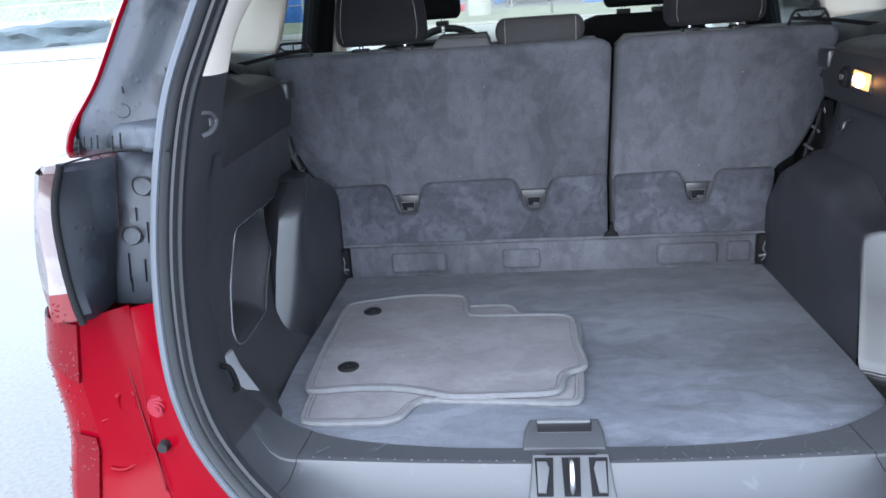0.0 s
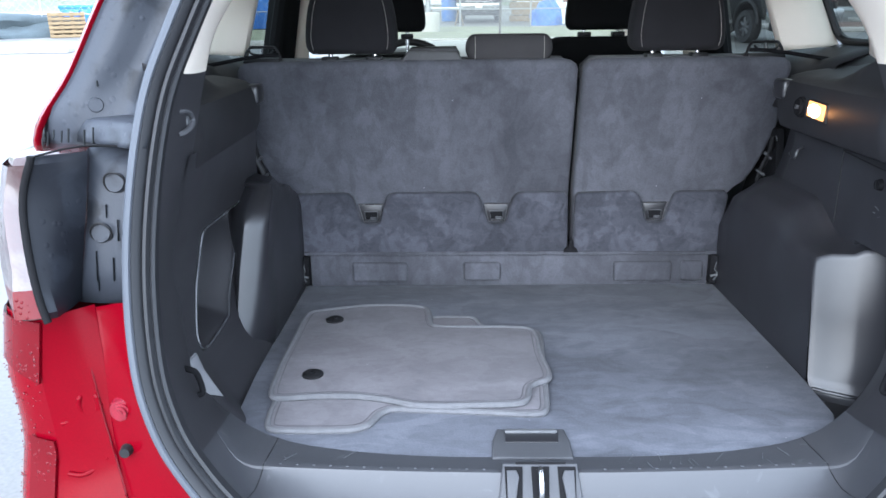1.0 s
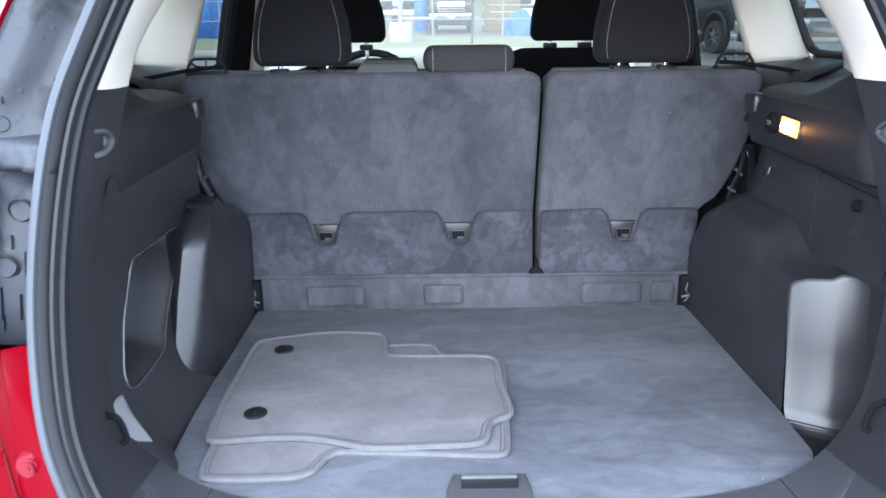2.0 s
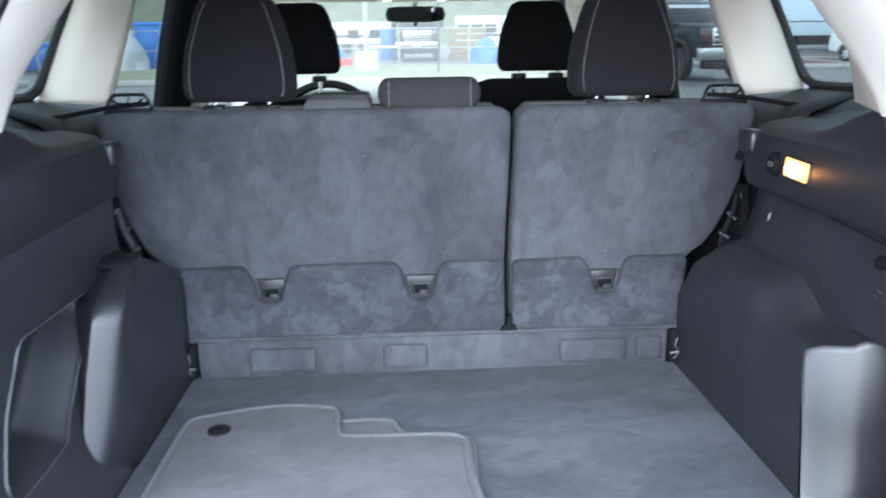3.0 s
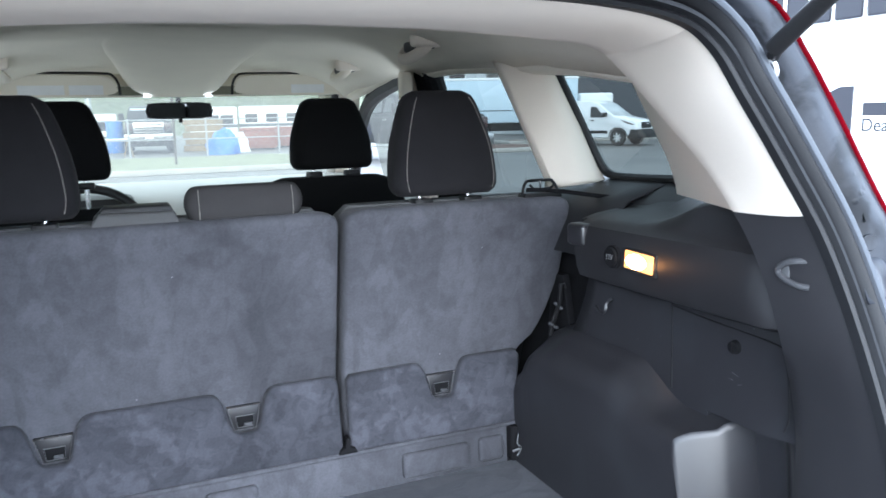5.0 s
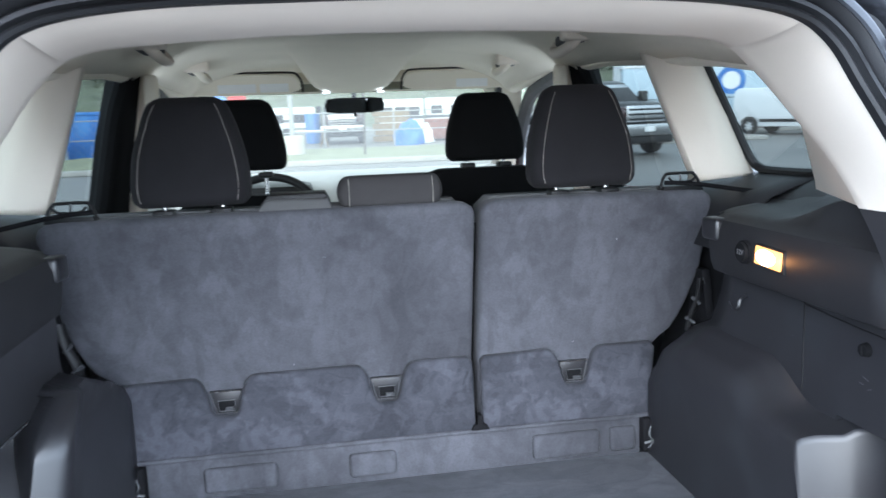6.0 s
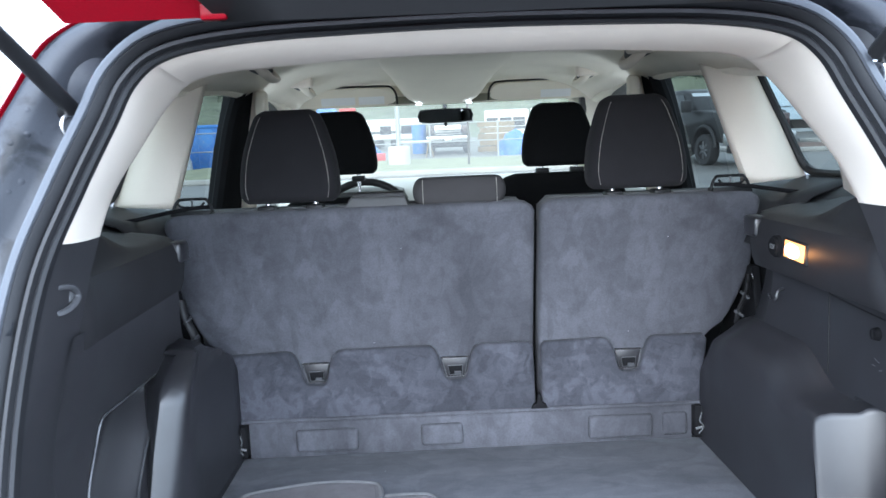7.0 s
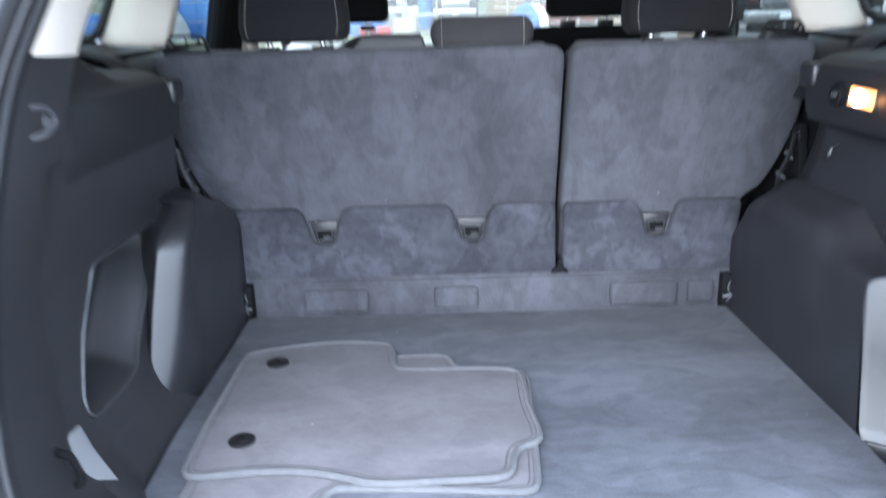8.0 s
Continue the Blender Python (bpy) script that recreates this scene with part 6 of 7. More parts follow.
SLATE = mat("dark_grey_cladding", (0.05, 0.055, 0.065), 0.6, 0, 0.1, 0.5)
INK = mat("dark_sign_lettering", (0.018, 0.018, 0.026), 0.5, 0, 0.15, 1.5)
BANNER = mat("white_banner", (0.73, 0.725, 0.71), 0.6, 0, 0.04, 0.8)
CONCRETE = mat("pale_concrete", (0.42, 0.41, 0.37), 0.9, 0, 0.2, 3, 0.5, 60)
GALV = mat("galvanised_steel", (0.36, 0.37, 0.38), 0.5, 0.6, 0.1, 4)

gm = bmesh.new()
bmesh.ops.create_grid(gm, x_segments=8, y_segments=8, size=400)
ground = new("ground", bpy.data.meshes.new("ground"))
gm.to_mesh(ground.data)
gm.free()
ground.data.materials.append(ASPHALT)
tagged(ground, "pale wet asphalt parking lot", "ground", kind="structure")


def polar(az, d):
    return (-0.1 + d * math.sin(radians(az)), 0.3 + d * math.cos(radians(az)))


def place(az, d, turn=0.0):
    """A pose on the ground at a bearing and distance, facing the car, turned by degrees."""
    x, y = polar(az, d)
    return pose(x, y, 0, 0, 0, -az + turn)


def lot_thing(name, label, category, m, group=""):
    return thing(name, label, category, (0, 0, 0), group, at=m)


def loft_y(outline, half, tuck=0.0, bevel=0.04):
    """A side outline (x, z) given a width: y from -half to half, narrower by tuck towards the top."""
    z0, z1 = min(z for _, z in outline), max(z for _, z in outline)
    bm = slab(outline, 2 * half, lambda u, v, w: (u, w - half, v), bevel, 2)
    for v in bm.verts:
        v.co.y *= 1 - tuck * (v.co.z - z0) / (z1 - z0)
    return bm


def wheel(parent, x, y, r, w, rim_mat=None):
    prof_w = [(r * 0.62, -w / 2), (r * 0.95, -w / 2), (r, -w * 0.35), (r, w * 0.35), (r * 0.95, w / 2), (r * 0.62, w / 2)]
    t_ = part("wheel", grid([[(x + q * math.cos(t), y + o, r + q * math.sin(t)) for q, o in prof_w] for t in (2 * math.pi * k / 28 for k in range(28))], closed=True, wrap=True), RUBBER2, parent, "black tyre with a bright rim")
    bm = bmesh.new()
    s = 1 if y > 0 else -1
    bmesh.ops.create_cone(bm, cap_ends=True, segments=24, radius1=r * 0.62, radius2=r * 0.62, depth=w * 0.5, matrix=Matrix.Translation((x, y, r)) @ pose(0, 0, 0, 90, 0, 0))
    part("rim", bm, BLACK, t_)
    for k in range(7):
        a = 2 * math.pi * k / 7
        bm = tube([(x + r * 0.10 * math.cos(a), y + s * w * 0.34, r + r * 0.10 * math.sin(a)), (x + r * 0.58 * math.cos(a), y + s * w * 0.28, r + r * 0.58 * math.sin(a))], r * 0.085, 6)
        part("spoke", bm, rim_mat or GREY_PLASTIC, t_)
    return t_


def pickup(m, label, paint):
    """A crew-cab pickup: x ahead from the front axle, y to its left."""
    th = lot_thing("pickup_truck", label, "pickup truck", m)
    part("body", loft_y([(0.95, 0.62), (0.98, 1.0), (0.95, 1.32), (0.80, 1.42), (-0.55, 1.50), (-3.10, 1.50), (-5.2, 1.48), (-5.25, 0.70), (-4.7, 0.62), (-4.55, 0.95), (-4.2, 1.10), (-3.75, 1.05), (-3.5, 0.80), (-3.4, 0.60), (-0.70, 0.58), (-0.60, 0.85), (-0.30, 1.06), (0.15, 1.06), (0.45, 0.85), (0.55, 0.64)], 0.98, 0.06, 0.05), paint, th, "dark painted body")
    part("cab", loft_y([(-0.45, 1.48), (-1.15, 2.02), (-1.5, 2.10), (-3.0, 2.08), (-3.25, 1.48)], 0.90, 0.16, 0.06), paint, th, "dark cab roof")
    # opaque grey pane: the sky's reflection is put into its colour
    part("windscreen", grid([[(-0.52, y, 1.52) for y in (-0.78, 0, 0.78)], [(-1.10, y * 0.93, 1.985) for y in (-0.78, 0, 0.78)]]), GREYW, th, "windscreen painted pale grey for a sky reflection", thick=0.01)
    for s in (-1, 1):
        for a, b in ((-0.95, -1.85), (-1.98, -2.95)):
            part("side_window", slab([(a, 1.52), (b, 1.52), (b + 0.06, 1.95), (a - 0.42 if a > -1 else a, 1.95)], 0.01, lambda u, v, w, s=s: (u, s * (0.905 - 0.14 * (v - 1.48) / 0.62 * 0.9) + s * w, v), 0), DARKGLASS, th)
        part("arch_flare", tube([(0.0 + 0.56 * math.cos(t), s * 0.98, 0.50 + 0.56 * math.sin(t)) for t in (math.pi * k / 12 for k in range(13))], 0.05, 8), BLACK, th, "black wheel arch flare")
        part("headlamp", box(0.84, 1.0, *sorted((s * 0.62, s * 0.93)), 1.02, 1.34, 0.03, 2), LENS_CLEAR, th, "bright headlamp")
        part("side_mirror", box(-0.85, -0.62, *sorted((s * 0.98, s * 1.22)), 1.45, 1.78, 0.04, 2), BLACK, th, "black towing mirror")
        part("door_handle", box(-1.75, -1.55, *sorted((s * 0.975, s * 0.995)), 1.28, 1.32, 0.006, 1), STEEL, th)
        part("running_board", box(-3.3, -0.8, *sorted((s * 0.84, s * 1.02)), 0.48, 0.56, 0.02, 2), GALV, th)
        for x in (0.0, -4.1):
            wheel(th, x, s * 0.88, 0.42, 0.28)
    gr = part("grille", box(0.93, 1.02, -0.62, 0.62, 0.92, 1.36, 0.03, 2), STEEL, th, "chrome grille")
    for z in (1.0, 1.13, 1.26):
        part("grille_bar", box(1.015, 1.03, -0.56, 0.56, z - 0.03, z + 0.02, 0.01, 1), BLACK, gr)
    bu = part("front_bumper", loft_y([(0.92, 0.55), (1.15, 0.56), (1.20, 0.70), (1.18, 0.86), (0.92, 0.88)], 1.0, 0.0, 0.04), STEEL, th, "chrome front bumper")
    part("air_dam", box(0.85, 1.10, -0.85, 0.85, 0.34, 0.55, 0.04, 2), BLACK, th)
    part("number_plate", box(1.19, 1.21, -0.16, 0.16, 0.66, 0.80, 0.005, 1), WHITE, bu)
    return th


def van(m, label):
    th = lot_thing("delivery_van", label, "van", m)
    part("body", loft_y([(0.78, 0.42), (0.86, 0.60), (0.84, 0.88), (0.70, 1.02), (-0.20, 1.20), (-0.95, 1.74), (-1.3, 1.85), (-3.65, 1.87), (-3.82, 1.75), (-3.88, 0.55), (-3.80, 0.42), (-3.48, 0.36), (-3.40, 0.58), (-3.20, 0.70), (-2.90, 0.70), (-2.72, 0.58), (-2.65, 0.32), (-0.42, 0.32), (-0.36, 0.58), (-0.16, 0.72), (0.16, 0.72), (0.36, 0.58), (0.42, 0.42)], 0.90, 0.13, 0.06), WHITE, th, "white van body")
    # grey skin instead of glass, painting in the windscreen's reflection
    part("windscreen", grid([[(-0.22, y, 1.225) for y in (-0.74, -0.4, 0, 0.4, 0.74)], [(-0.93, y * 0.90, 1.738) for y in (-0.74, -0.4, 0, 0.4, 0.74)]]), GREYW, th, "windscreen with its reflection painted grey", thick=0.012)
    for s in (-1, 1):
        part("side_window", slab([(-0.62, 1.16), (-1.28, 1.16), (-1.28, 1.60), (-1.02, 1.60)], 0.01, lambda u, v, w, s=s: (u, s * (0.905 - 0.117 * (v - 0.32) / 1.55) + s * w, v), 0), DARKGLASS, th, "dark cab window")
        part("headlamp", slab([(0.78, 0.86), (0.10, 1.06), (0.30, 0.94), (0.80, 0.78)], 0.06, lambda u, v, w, s=s: (u, s * (0.80 + w), v), 0.01), LENS_CLEAR, th, "swept headlamp")
        part("side_moulding", box(-2.6, -0.45, *sorted((s * 0.885, s * 0.915)), 0.50, 0.62, 0.01, 1), BLACK, th, "black side moulding")
        part("side_mirror", box(-0.62, -0.45, *sorted((s * 0.90, s * 1.06)), 1.18, 1.36, 0.03, 2), BLACK, th)
        part("door_handle", box(-1.25, -1.08, *sorted((s * 0.875, s * 0.895)), 1.02, 1.06, 0.005, 1), BLACK, th)
        for x in (0.0, -3.06):
            wheel(th, x, s * 0.80, 0.33, 0.21, WHITE)
    part("front_bumper", loft_y([(0.42, 0.30), (0.90, 0.30), (0.93, 0.46), (0.90, 0.66), (0.60, 0.68)], 0.89, 0.0, 0.04), BLACK, th, "black front bumper")
    part("grille", box(0.80, 0.90, -0.42, 0.42, 0.70, 0.95, 0.03, 2), BLACK, th, "black grille")
    part("badge", box(0.895, 0.905, -0.12, 0.12, 0.86, 0.90, 0.004, 1), STEEL, th)
    return th


# pickup: its near front wheel stands beside the lot's drive
def at_wheel(x, y, heading, off):
    m = pose(x, y, 0, 0, 0, heading)
    return m @ Matrix.Translation((-off[0], -off[1], 0))


pickup(at_wheel(7.55, 20.9, -79, (0.0, -0.88)), "dark grey crew-cab pickup with chrome grille on the lot", CHARCOAL_PAINT)
van(at_wheel(18.6, 26.6, -64, (0.0, -0.80)), "white delivery van with black bumper by a kerb")
pickup(at_wheel(0.9, 36.5, -92, (0.0, 0.0)), "black pickup facing the fence in the yard", CHARCOAL_PAINT)

# white box truck with a pale blue side, behind the pickup
bt = lot_thing("box_truck", "pale blue and white box truck parked behind", "truck", at_wheel(17.5, 34.5, -20, (0, 0)))
part("cargo_box", box(-3.4, 3.4, -1.2, 1.2, 0.95, 3.05, 0.05, 2), mat("pale_blue_panel", (0.48, 0.58, 0.66), 0.5, 0, 0.05, 0.5), bt, "pale blue ribbed cargo box")
part("belt_line", box(-3.42, 3.42, -1.225, 1.225, 1.52, 1.56, 0.01, 1), SLATE, bt)
part("roof_cap", box(-3.45, 3.45, -1.22, 1.22, 2.98, 3.10, 0.03, 2), WHITE, bt)
for k, r in enumerate((0.62, 0.40)):
    part("emblem", rings([[(1.4 + q * math.cos(t), -y, 2.30 + q * math.sin(t)) for t in (2 * math.pi * n / 32 for n in range(32))] for q, y in ((r, 1.198), (r, 1.208 + 0.004 * k))]), (BLUE, WHITE)[k], bt, "round blue and white emblem")
part("cab", box(3.5, 5.2, -1.05, 1.05, 0.55, 2.3, 0.15, 3), WHITE, bt, "white cab")
part("chassis", box(-3.2, 5.0, -0.5, 0.5, 0.55, 0.95, 0.02, 1), BLACK, bt)
for x in (-2.2, 4.3):
    for y in (-0.95, 0.95):
        wheel(bt, x, y, 0.42, 0.26)

# verges with kerbs
def verge(name, label, x0, x1, y0, y1, material, h=0.15):
    th = lot_thing(name, label, "verge", pose((x0 + x1) / 2, (y0 + y1) / 2, 0))
    w, d = (x1 - x0) / 2, (y1 - y0) / 2
    bm = bmesh.new()
    bmesh.ops.create_grid(bm, x_segments=max(2, int(w * 1.5)), y_segments=max(2, int(d * 3)), size=1)
    rnd = random.Random(int(w * 10))
    for v in bm.verts:
        e = min(1 - abs(v.co.x), 1 - abs(v.co.y))
        v.co = Vector((v.co.x * (w - 0.15), v.co.y * (d - 0.15), h - 0.02 + (rnd.uniform(0.02, 0.10) if e > 0.02 else 0)))
    part("planting", bm, material, th, "rough low planting")
    for a, b, c, e in ((-w, w, -d, -d + 0.16), (-w, w, d - 0.16, d), (-w, -w + 0.16, -d + 0.16, d - 0.16), (w - 0.16, w, -d + 0.16, d - 0.16)):
        part("kerb", box(a, b, c, e, 0, h, 0.025, 2), KERB, th, "pale concrete kerb")
    return th


verge("verge", "grassy verge with a kerb before the fence", -9.5, 5.6, 21.8, 28.4, GRASS)
verge("verge", "bark mulch bed with a concrete kerb", 10.6, 15.6, 25.4, 28.6, MULCH)
verge("verge", "bark mulch bed under the parked van", 16.2, 26, 31.6, 33.2, MULCH)
verge("verge", "narrow kerbed strip across the lot", -32, -10.2, 20.0, 22.2, CONCRETE)

# chain-link fence
fence = lot_thing("fence", "galvanised chain-link fence round the yard", "fence", pose(0, 29.2, 0))
for k in range(-9, 6):
    part("post", tube([(k * 2.6, 0, 0), (k * 2.6, 0, 1.50)], 0.035, 8), GALV, fence)
for z in (0.08, 0.75, 1.44):
    part("rail", tube([(-23.4, 0, z), (13.0, 0, z)], 0.022 if z > 0.5 else 0.012, 6), GALV, fence)
wires = bmesh.new()
for k in range(-78, 44):
    x = k * 0.30
    for s in (1, -1):
        a, b = Vector((x, 0, 0.08)), Vector((x + s * 1.35, 0, 1.43))
        d = Vector((0.0035, 0, 0))
        wires.faces.new([wires.verts.new(p) for p in (a - d, a + d, b + d, b - d)])
part("mesh", wires, GALV, fence, "diamond wire mesh", kind="stuff", thick=0.003)

# lamp post on a concrete base
lp = lot_thing("lamp_post", "grey steel lamp post on a concrete base", "lamp post", pose(*polar(-2.15, 24.9), 0))
part("base", rings([[(r * math.cos(t), r * math.sin(t), z) for t in (2 * math.pi * k / 20 for k in range(20))] for r, z in ((0.36, 0.14), (0.36, 0.72), (0.33, 0.76), (0.25, 0.77))]), CONCRETE, lp, "round concrete base")
part("footing", rings([[(r * math.cos(t), r * math.sin(t), z) for t in (2 * math.pi * k / 20 for k in range(20))] for r, z in ((0.40, 0.0), (0.40, 0.145))]), CONCRETE, lp)
part("pole", tube([(0, 0, 0.7), (0, 0, 8.0)], 0.08, 10), GALV, lp)


# young tree's stake on the verge
sk = lot_thing("stake", "thin dark timber stake standing in the verge", "stake", pose(1.15, 23.4, 0.14))
part("pole", tube([(0, 0, 0), (0.02, 0, 2.0)], 0.035, 8), BARK, sk)
part("tie", tube([(-0.05, 0, 1.4), (0.05, 0, 1.42)], 0.02, 6), RUBBER2, sk)


# yard goods behind the fence
def heap(name, label, category, m, w, d, h, material, seed, sub=4):
    th = lot_thing(name, label, category, m)
    bm = bmesh.new()
    bmesh.ops.create_icosphere(bm, subdivisions=sub, radius=1)
    for v in bm.verts:
        n = noise.noise(v.co * 1.7 + Vector((seed, 0, 0))) * 0.35 + noise.noise(v.co * 5 + Vector((0, seed, 0))) * 0.10
        p = v.co * (1 + n)
        v.co = Vector((p.x * w, p.y * d, max(0, p.z) * h))
    part("cover", bm, material, th)
    return th


heap("tarp_heap", "blue tarpaulin over stacked goods in the yard", "tarpaulin", place(6.4, 33), 0.75, 0.6, 0.95, TARP_BLUE, 3)
heap("tarp_heap", "white plastic sheet over goods in the yard", "tarpaulin", place(7.5, 34.5), 0.5, 0.5, 0.85, WHITE, 5)
heap("tarp_heap", "blue tarpaulin heap beside red crates", "tarpaulin", place(-4.9, 32), 0.8, 0.6, 0.95, TARP_BLUE, 8)
heap("tarp_heap", "grey tarpaulin drooping over a stack", "tarpaulin", place(-18.9, 29.5), 0.8, 0.8, 1.5, TARP_GREY, 11)
heap("gravel_mound", "dark blue-grey mound of gravel across the lot", "mound", place(-30.6, 33), 3.2, 2.0, 0.85, mat("dark_gravel", (0.05, 0.065, 0.072), 0.95, 0, 0.3, 3, 0.8, 30), 14)

cr = lot_thing("red_crate", "red crates at the foot of a blue heap", "crate", place(-4.6, 31))
for x in (-0.45, 0.2):
    part("crate", box(x, x + 0.55, -0.3, 0.3, 0.0, 0.34, 0.02, 2), mat("red_plastic_crate", (0.50, 0.03, 0.03), 0.5) if x < 0 else bpy.data.materials["red_plastic_crate"], cr)


def container(m, w, d, h, label, material=BLUE):
    th = lot_thing("container", label, "container", m)
    part("box", box(-w / 2, w / 2, 0, d, 0.08, h, 0.03, 2), material, th)
    part("rim", box(-w / 2 - 0.04, w / 2 + 0.04, -0.04, d + 0.04, h - 0.10, h + 0.02, 0.02, 2), material, th)
    part("skid", box(-w / 2 + 0.1, w / 2 - 0.1, 0.1, d - 0.1, 0, 0.09, 0.01, 1), BLACK, th)
    n = int(w / 0.6)
    for k in range(n + 1):
        x = -w / 2 + 0.05 + k * (w - 0.1) / n
        part("rib", box(x - 0.035, x + 0.035, -0.06, 0.01, 0.1, h - 0.1, 0.01, 1), material, th)
    return th


container(place(-15.0, 31, 4), 3.2, 2.0, 1.75, "blue steel waste container behind the fence")
container(place(-24.0, 33, 0), 3.6, 1.8, 1.05, "low blue steel container across the lot")
container(place(9.0, 36, 0), 1.6, 1.4, 0.98, "red-brown steel bin in the yard", RUST)
container(place(10.9, 38, 0), 0.9, 1.2, 0.98, "small red-brown steel bin in the yard", RUST)


def pallets(m, n, label):
    th = lot_thing("pallet_stack", label, "pallet", m)
    for k in range(n):
        z = k * 0.145
        for j in range(3):
            part("bearer", box(-0.6, 0.6, -0.5 + j * 0.45, -0.40 + j * 0.45, z, z + 0.10, 0, 1), TIMBER, th)
        for j in range(4):
            part("board", box(-0.6 + j * 0.36, -0.48 + j * 0.36, -0.52, 0.52, z + 0.10, z + 0.125, 0, 1), TIMBER, th)
        part("board", box(-0.6, 0.6, -0.53, -0.505, z + 0.02, z + 0.10, 0, 1), TIMBER, th)
    return th


pallets(place(-26.8, 31), 6, "stack of pale timber pallets beside a blue container")
lm = lot_thing("timber_stack", "stack of yellowish sawn timber in the yard", "timber", place(5.2, 37))
for k in range(5):
    for j in range(3):
        part("beam", box(-0.9 + 0.1 * (k % 2), 0.7 + 0.1 * j, -0.3 + j * 0.2, -0.12 + j * 0.2, 0.30 * k, 0.30 * k + 0.26, 0.01, 1), TIMBER, lm)
sh = lot_thing("work_table", "white folding work table in the yard", "table", place(-0.9, 33))
part("tabletop", box(-0.7, 0.7, -0.3, 0.3, 0.70, 0.75, 0.01, 1), WHITE, sh)
for x in (-0.6, 0.6):
    for dx in (-0.18, 0.18):
        part("leg", tube([(x + dx, 0, 0), (x, 0, 0.7)], 0.025, 6), TIMBER, sh)


def trailer(m, w, h, label):
    th = lot_thing("trailer", label, "trailer", m)
    part("body", box(-w / 2, w / 2, 0, 2.4, 0.55, h, 0.12, 3), WHITE, th)
    part("stripe", box(-w / 2 - 0.005, w / 2 + 0.005, -0.005, 0.02, 0.95, 1.12, 0.002, 1), SLATE, th)
    for k in range(3):
        x = -w * 0.32 + k * w * 0.3
        part("window", box(x - 0.35, x + 0.35, -0.02, 0.02, h - 0.95, h - 0.45, 0.02, 1), DARKGLASS, th)
    for x in (-0.5, 0.5):
        wheel(th, x, 0.15, 0.33, 0.2)
    part("jack", box(-w / 2 + 0.2, -w / 2 + 0.3, 0.4, 0.5, 0, 0.6, 0.005, 1), GALV, th)
    return th


trailer(place(6.0, 45), 2.6, 2.1, "white travel trailer parked in the yard")
trailer(place(10.2, 47), 4.0, 2.15, "long white travel trailer parked in the yard")
trailer(place(-3.0, 48), 4.4, 1.85, "white travel trailer behind the yard goods")
cn = lot_thing("canopy", "blue and red pop-up canopy in the yard", "canopy", place(-7.2, 42))
for x in (-1.3, 1.3):
    for y in (-1.0, 1.0):
        part("leg", tube([(x, y, 0), (x, y, 2.0)], 0.03, 6), GALV, cn)
part("roof", rings([[(-1.4, -1.1, 1.9), (0.5, -1.1, 1.9), (0.5, 1.1, 1.9), (-1.4, 1.1, 1.9)], [(-1.4, -1.1, 2.15), (0.5, -1.1, 2.15), (0.5, 1.1, 2.15), (-1.4, 1.1, 2.15)], [(-0.6, -0.1, 2.5), (0.3, -0.1, 2.5), (0.3, 0.1, 2.5), (-0.6, 0.1, 2.5)]]), TARP_BLUE, cn, "blue canopy roof")
part("end_panel", box(0.52, 1.4, -1.1, 1.1, 1.85, 2.45, 0.03, 1), bpy.data.materials["red_plastic_crate"], cn, "red canopy end")
gb = lot_thing("blue_barrel", "upright blue barrel on trestles in the yard", "barrel", place(-0.6, 38))
part("drum", rings([[(r * math.cos(t), r * math.sin(t), z) for t in (2 * math.pi * k / 20 for k in range(20))] for r, z in ((0.34, 0.0), (0.36, 0.05), (0.36, 1.4), (0.33, 1.45))]), BLUE, gb)


# buildings: grey-sided house at the left, dark shop front at the right, sign wall beside the car
def building(m, w, d, h, label, wall, windows, roof=WHITE):
    th = lot_thing("building", label, "building", m)
    part("wall", box(-w / 2, w / 2, 0, d, 0, h, 0.02, 1), wall, th)
    part("roof", box(-w / 2 - 0.3, w / 2 + 0.3, -0.3, d + 0.3, h, h + 0.35, 0.05, 2), roof, th)
    for x, z, ww, hh in windows:
        wd = part("window", box(x - ww / 2, x + ww / 2, -0.03, 0.05, z, z + hh, 0.01, 1), WHITE, th, "white framed window")
        part("pane", box(x - ww / 2 + 0.06, x + ww / 2 - 0.06, -0.045, -0.02, z + 0.06, z + hh - 0.06, 0.004, 1), DARKGLASS, wd)
    return th


building(place(35.5, 46), 9.5, 8, 5.2, "dark grey shop building behind the van", SLATE, [(-2.8, 1.0, 1.6, 1.4), (0.6, 3.2, 2.2, 0.9), (3.0, 1.0, 1.6, 1.4)])
building(place(44, 48), 7, 8, 4.4, "pale building with a brown eave", CONCRETE, [(-1.5, 1.2, 1.4, 1.2)], RUST)
building(place(26, 52), 8, 8, 6.0, "tall pale building beyond the lot", GREYW, [(-2, 3.6, 1.2, 1.4), (0.5, 3.6, 1.2, 1.4), (3, 3.6, 1.2, 1.4)])

# sign wall alongside
sw_ = lot_thing("sign_board", "large white banner with dark lettering beside the lot", "sign", pose(8.0, 5.6, 0, 0, 0, -90))
part("board", box(-3.0, 3.6, 0.0, 0.12, 0.0, 3.4, 0.01, 1), BANNER, sw_, "white banner board")
part("edge_post", box(-3.79, -3.21, -0.04, 0.30, 0.0, 3.6, 0.03, 2), mat("yellowish_timber", (0.165, 0.120, 0.052), 0.8, 0, 0.2, 4, 0.4, 60), sw_, "yellowish timber post")


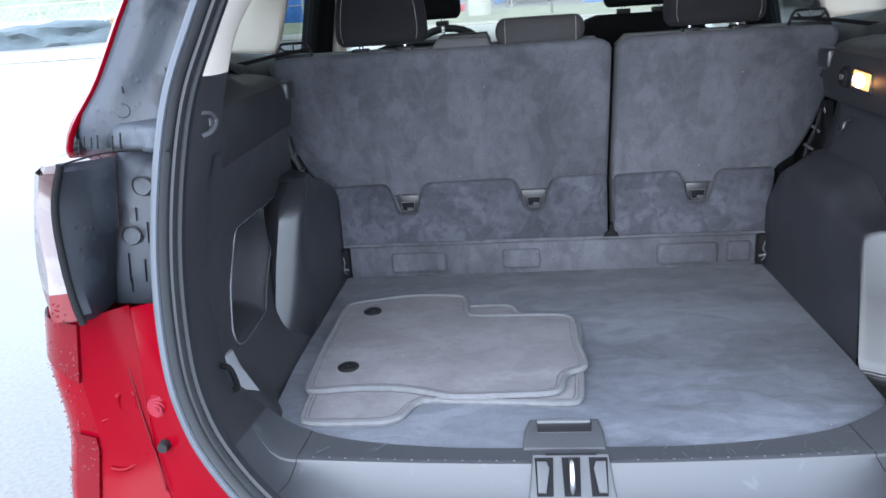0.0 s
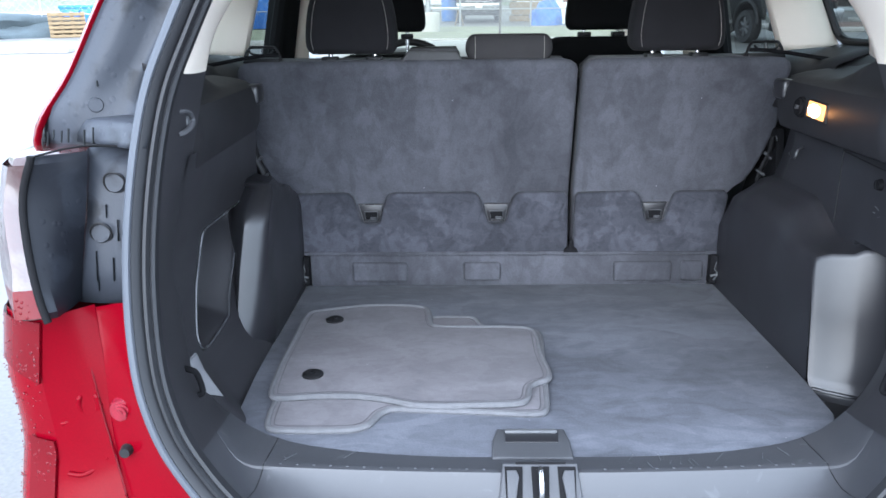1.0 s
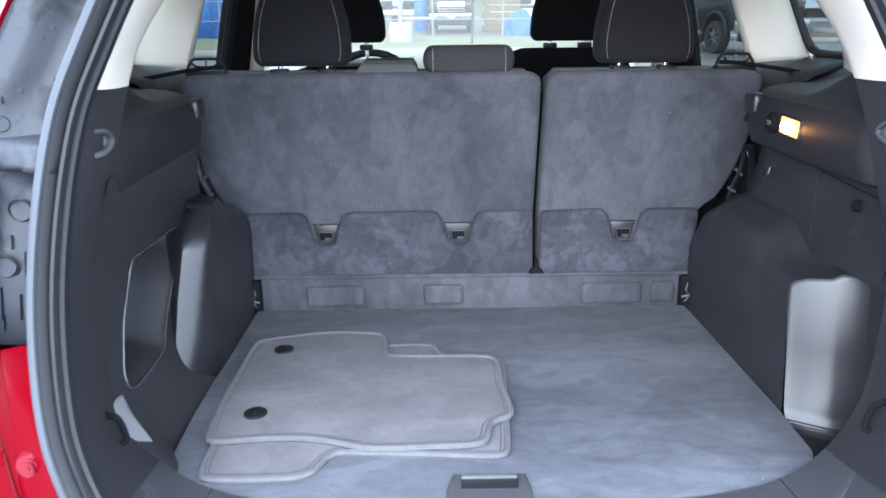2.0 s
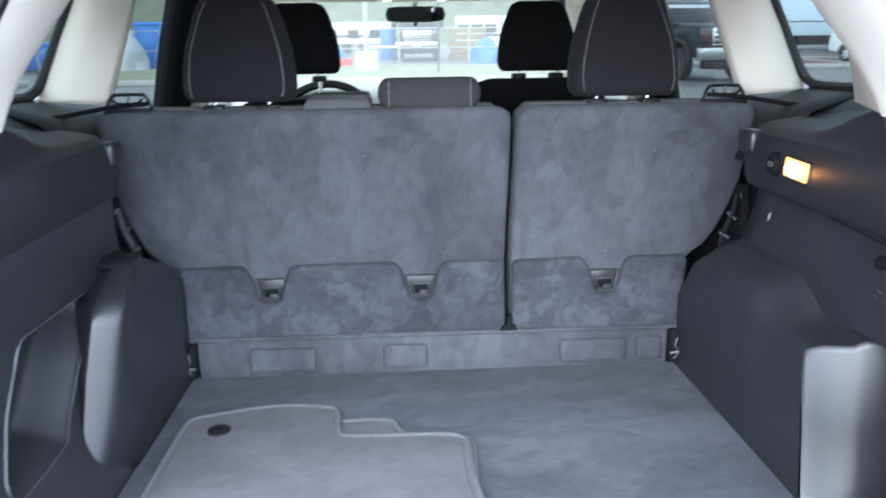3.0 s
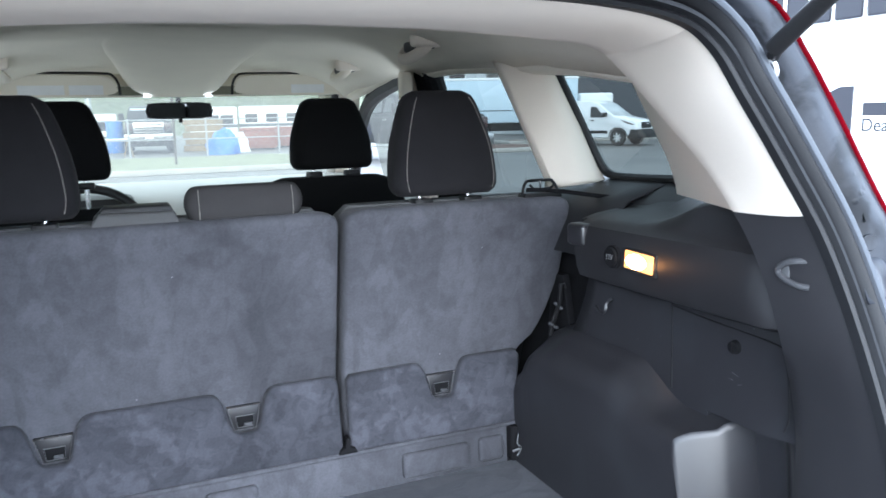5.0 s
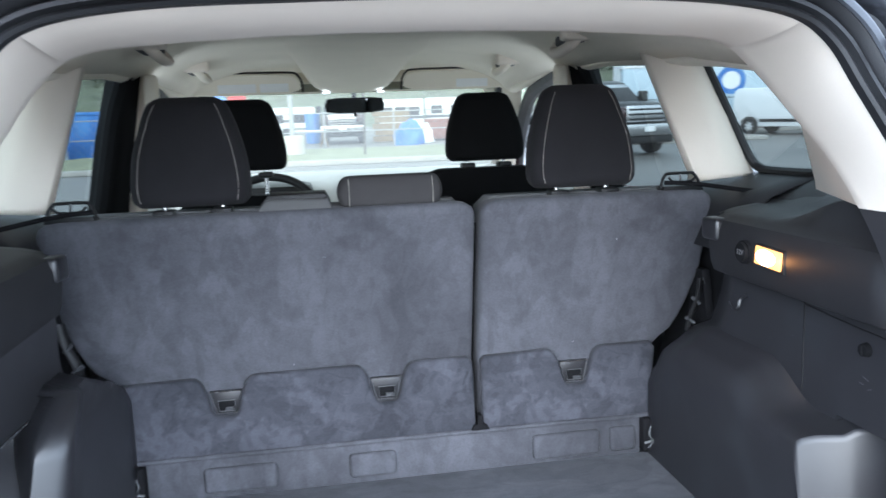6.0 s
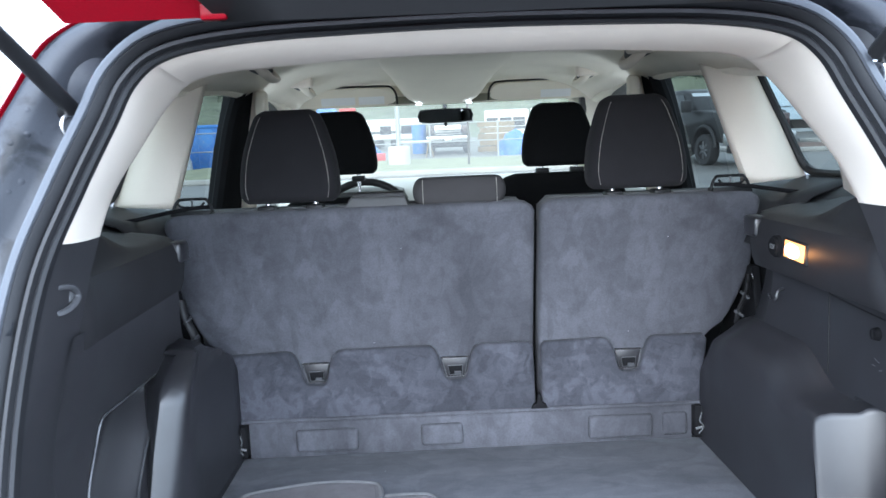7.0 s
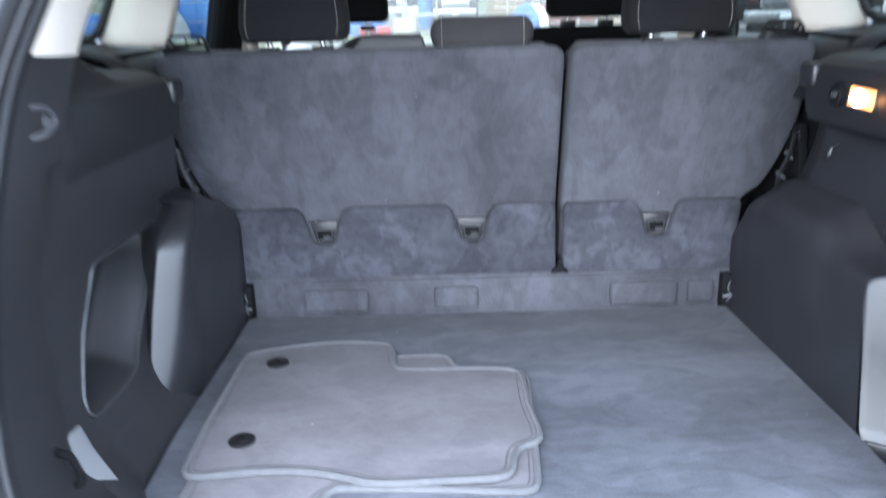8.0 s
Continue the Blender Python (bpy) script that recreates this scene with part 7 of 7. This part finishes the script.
def sign_word(text, x, z, size, bold=0.0):
    cu = bpy.data.curves.new("lettering", "FONT")
    cu.body, cu.size, cu.extrude, cu.offset = text, size, 0.004, bold
    tmp = bpy.data.objects.new("lettering", cu)
    me = bpy.data.meshes.new_from_object(tmp)
    bpy.data.objects.remove(tmp)
    bm = bmesh.new()
    bm.from_mesh(me)
    bmesh.ops.transform(bm, verts=bm.verts, matrix=Matrix.Translation((x, -0.006, z)) @ pose(0, 0, 0, 90, 0, 0))
    part("lettering", bm, INK, sw_, smooth=False)


sign_word("#", -2.42, 1.36, 0.34, 0.006)
part("lettering", slab([(-1.87, 0.93), (-1.63, 0.93), (-1.63, 1.66), (-1.82, 1.66), (-2.15, 1.53), (-2.15, 1.41), (-1.87, 1.47)], 0.012, lambda u, v, w: (u, -w, v), 0.002), INK, sw_, smooth=False)
sign_word("Dealer", -1.50, 1.125, 0.22, 0.0)
part("name_bar", box(-1.49, -0.80, -0.012, 0.0, 1.31, 1.46, 0.004, 1), INK, sw_, "dark brand name bar")
for k, (x0, x1) in enumerate(((-2.88, -2.78), (-2.70, -2.38), (-2.30, -2.02), (-1.96, -1.58), (-1.52, -1.12), (-1.05, -0.68))):
    part("name_bar", box(x0, x1, -0.012, 0.0, 2.46, 2.86, 0.02, 1), INK, sw_, "dark brand letter block")

# far trees behind the yard
tr_ = lot_thing("tree_line", "grey-green trees on the far hillside", "trees", pose(0, 116, 4.5))
tr_["kind"] = "stuff"
rnd = random.Random(4)
verts, faces = [], []
for k in range(46):
    cx, cy, h = -27 + 69 * k / 45 + rnd.uniform(-2, 2), rnd.uniform(-6, 8) - 0.006 * (-27 + 69 * k / 45) ** 2, rnd.uniform(8, 15)
    for j in range(170):
        u = rnd.random() ** 0.8
        r = (0.25 + math.sin(math.pi * min(1, u * 0.95 + 0.05))) * h * 0.20 * rnd.uniform(0.5, 1.1)
        a = rnd.uniform(0, 2 * math.pi)
        c = Vector((cx + r * math.cos(a), cy + r * math.sin(a), 0.6 + u * h))
        s = rnd.uniform(0.35, 0.95)
        d1 = Vector((rnd.uniform(-1, 1), rnd.uniform(-1, 1), rnd.uniform(-1, 1))).normalized() * s
        d2 = Vector((rnd.uniform(-1, 1), rnd.uniform(-1, 1), rnd.uniform(-1, 1))).normalized() * s
        n0 = len(verts)
        verts += [c - d1, c + d2 * 0.7, c + d1, c - d2 * 0.7]
        faces.append((n0, n0 + 1, n0 + 2, n0 + 3))
me = bpy.data.meshes.new("foliage")
me.from_pydata([tuple(v) for v in verts], [], faces)
me.materials.append(LEAF)
fo = new("foliage", me)
fo.parent = tr_
tagged(fo, kind="stuff")
tks = bmesh.new()
rnd = random.Random(4)
for k in range(46):
    cx, cy, h = -27 + 69 * k / 45 + rnd.uniform(-2, 2), rnd.uniform(-6, 8) - 0.006 * (-27 + 69 * k / 45) ** 2, rnd.uniform(8, 15)
    tube([(cx, cy, 0), (cx + 0.2, cy, h * 0.8)], 0.16, 5, bm=tks)
part("trunks", tks, BARK, tr_, kind="stuff")
hill = bmesh.new()
bmesh.ops.create_grid(hill, x_segments=220, y_segments=36, size=1)
for v in hill.verts:
    v.co = Vector((v.co.x * 140, 104 + v.co.y * 30, 11.0 * ease(-1, 1, v.co.y) + (1.8 * noise.noise(Vector((v.co.x * 14, v.co.y * 5, 0))) + 0.9 * noise.noise(Vector((v.co.x * 45, v.co.y * 14, 3)))) * ease(-1, -0.7, v.co.y)))
hill_ob = new("backdrop", bpy.data.meshes.new("backdrop"))
hill.to_mesh(hill_ob.data)
hill.free()
hill_ob.data.materials.append(LEAF)
tagged(hill_ob, "hazy wooded hillside beyond the yard", "hillside", kind="structure")
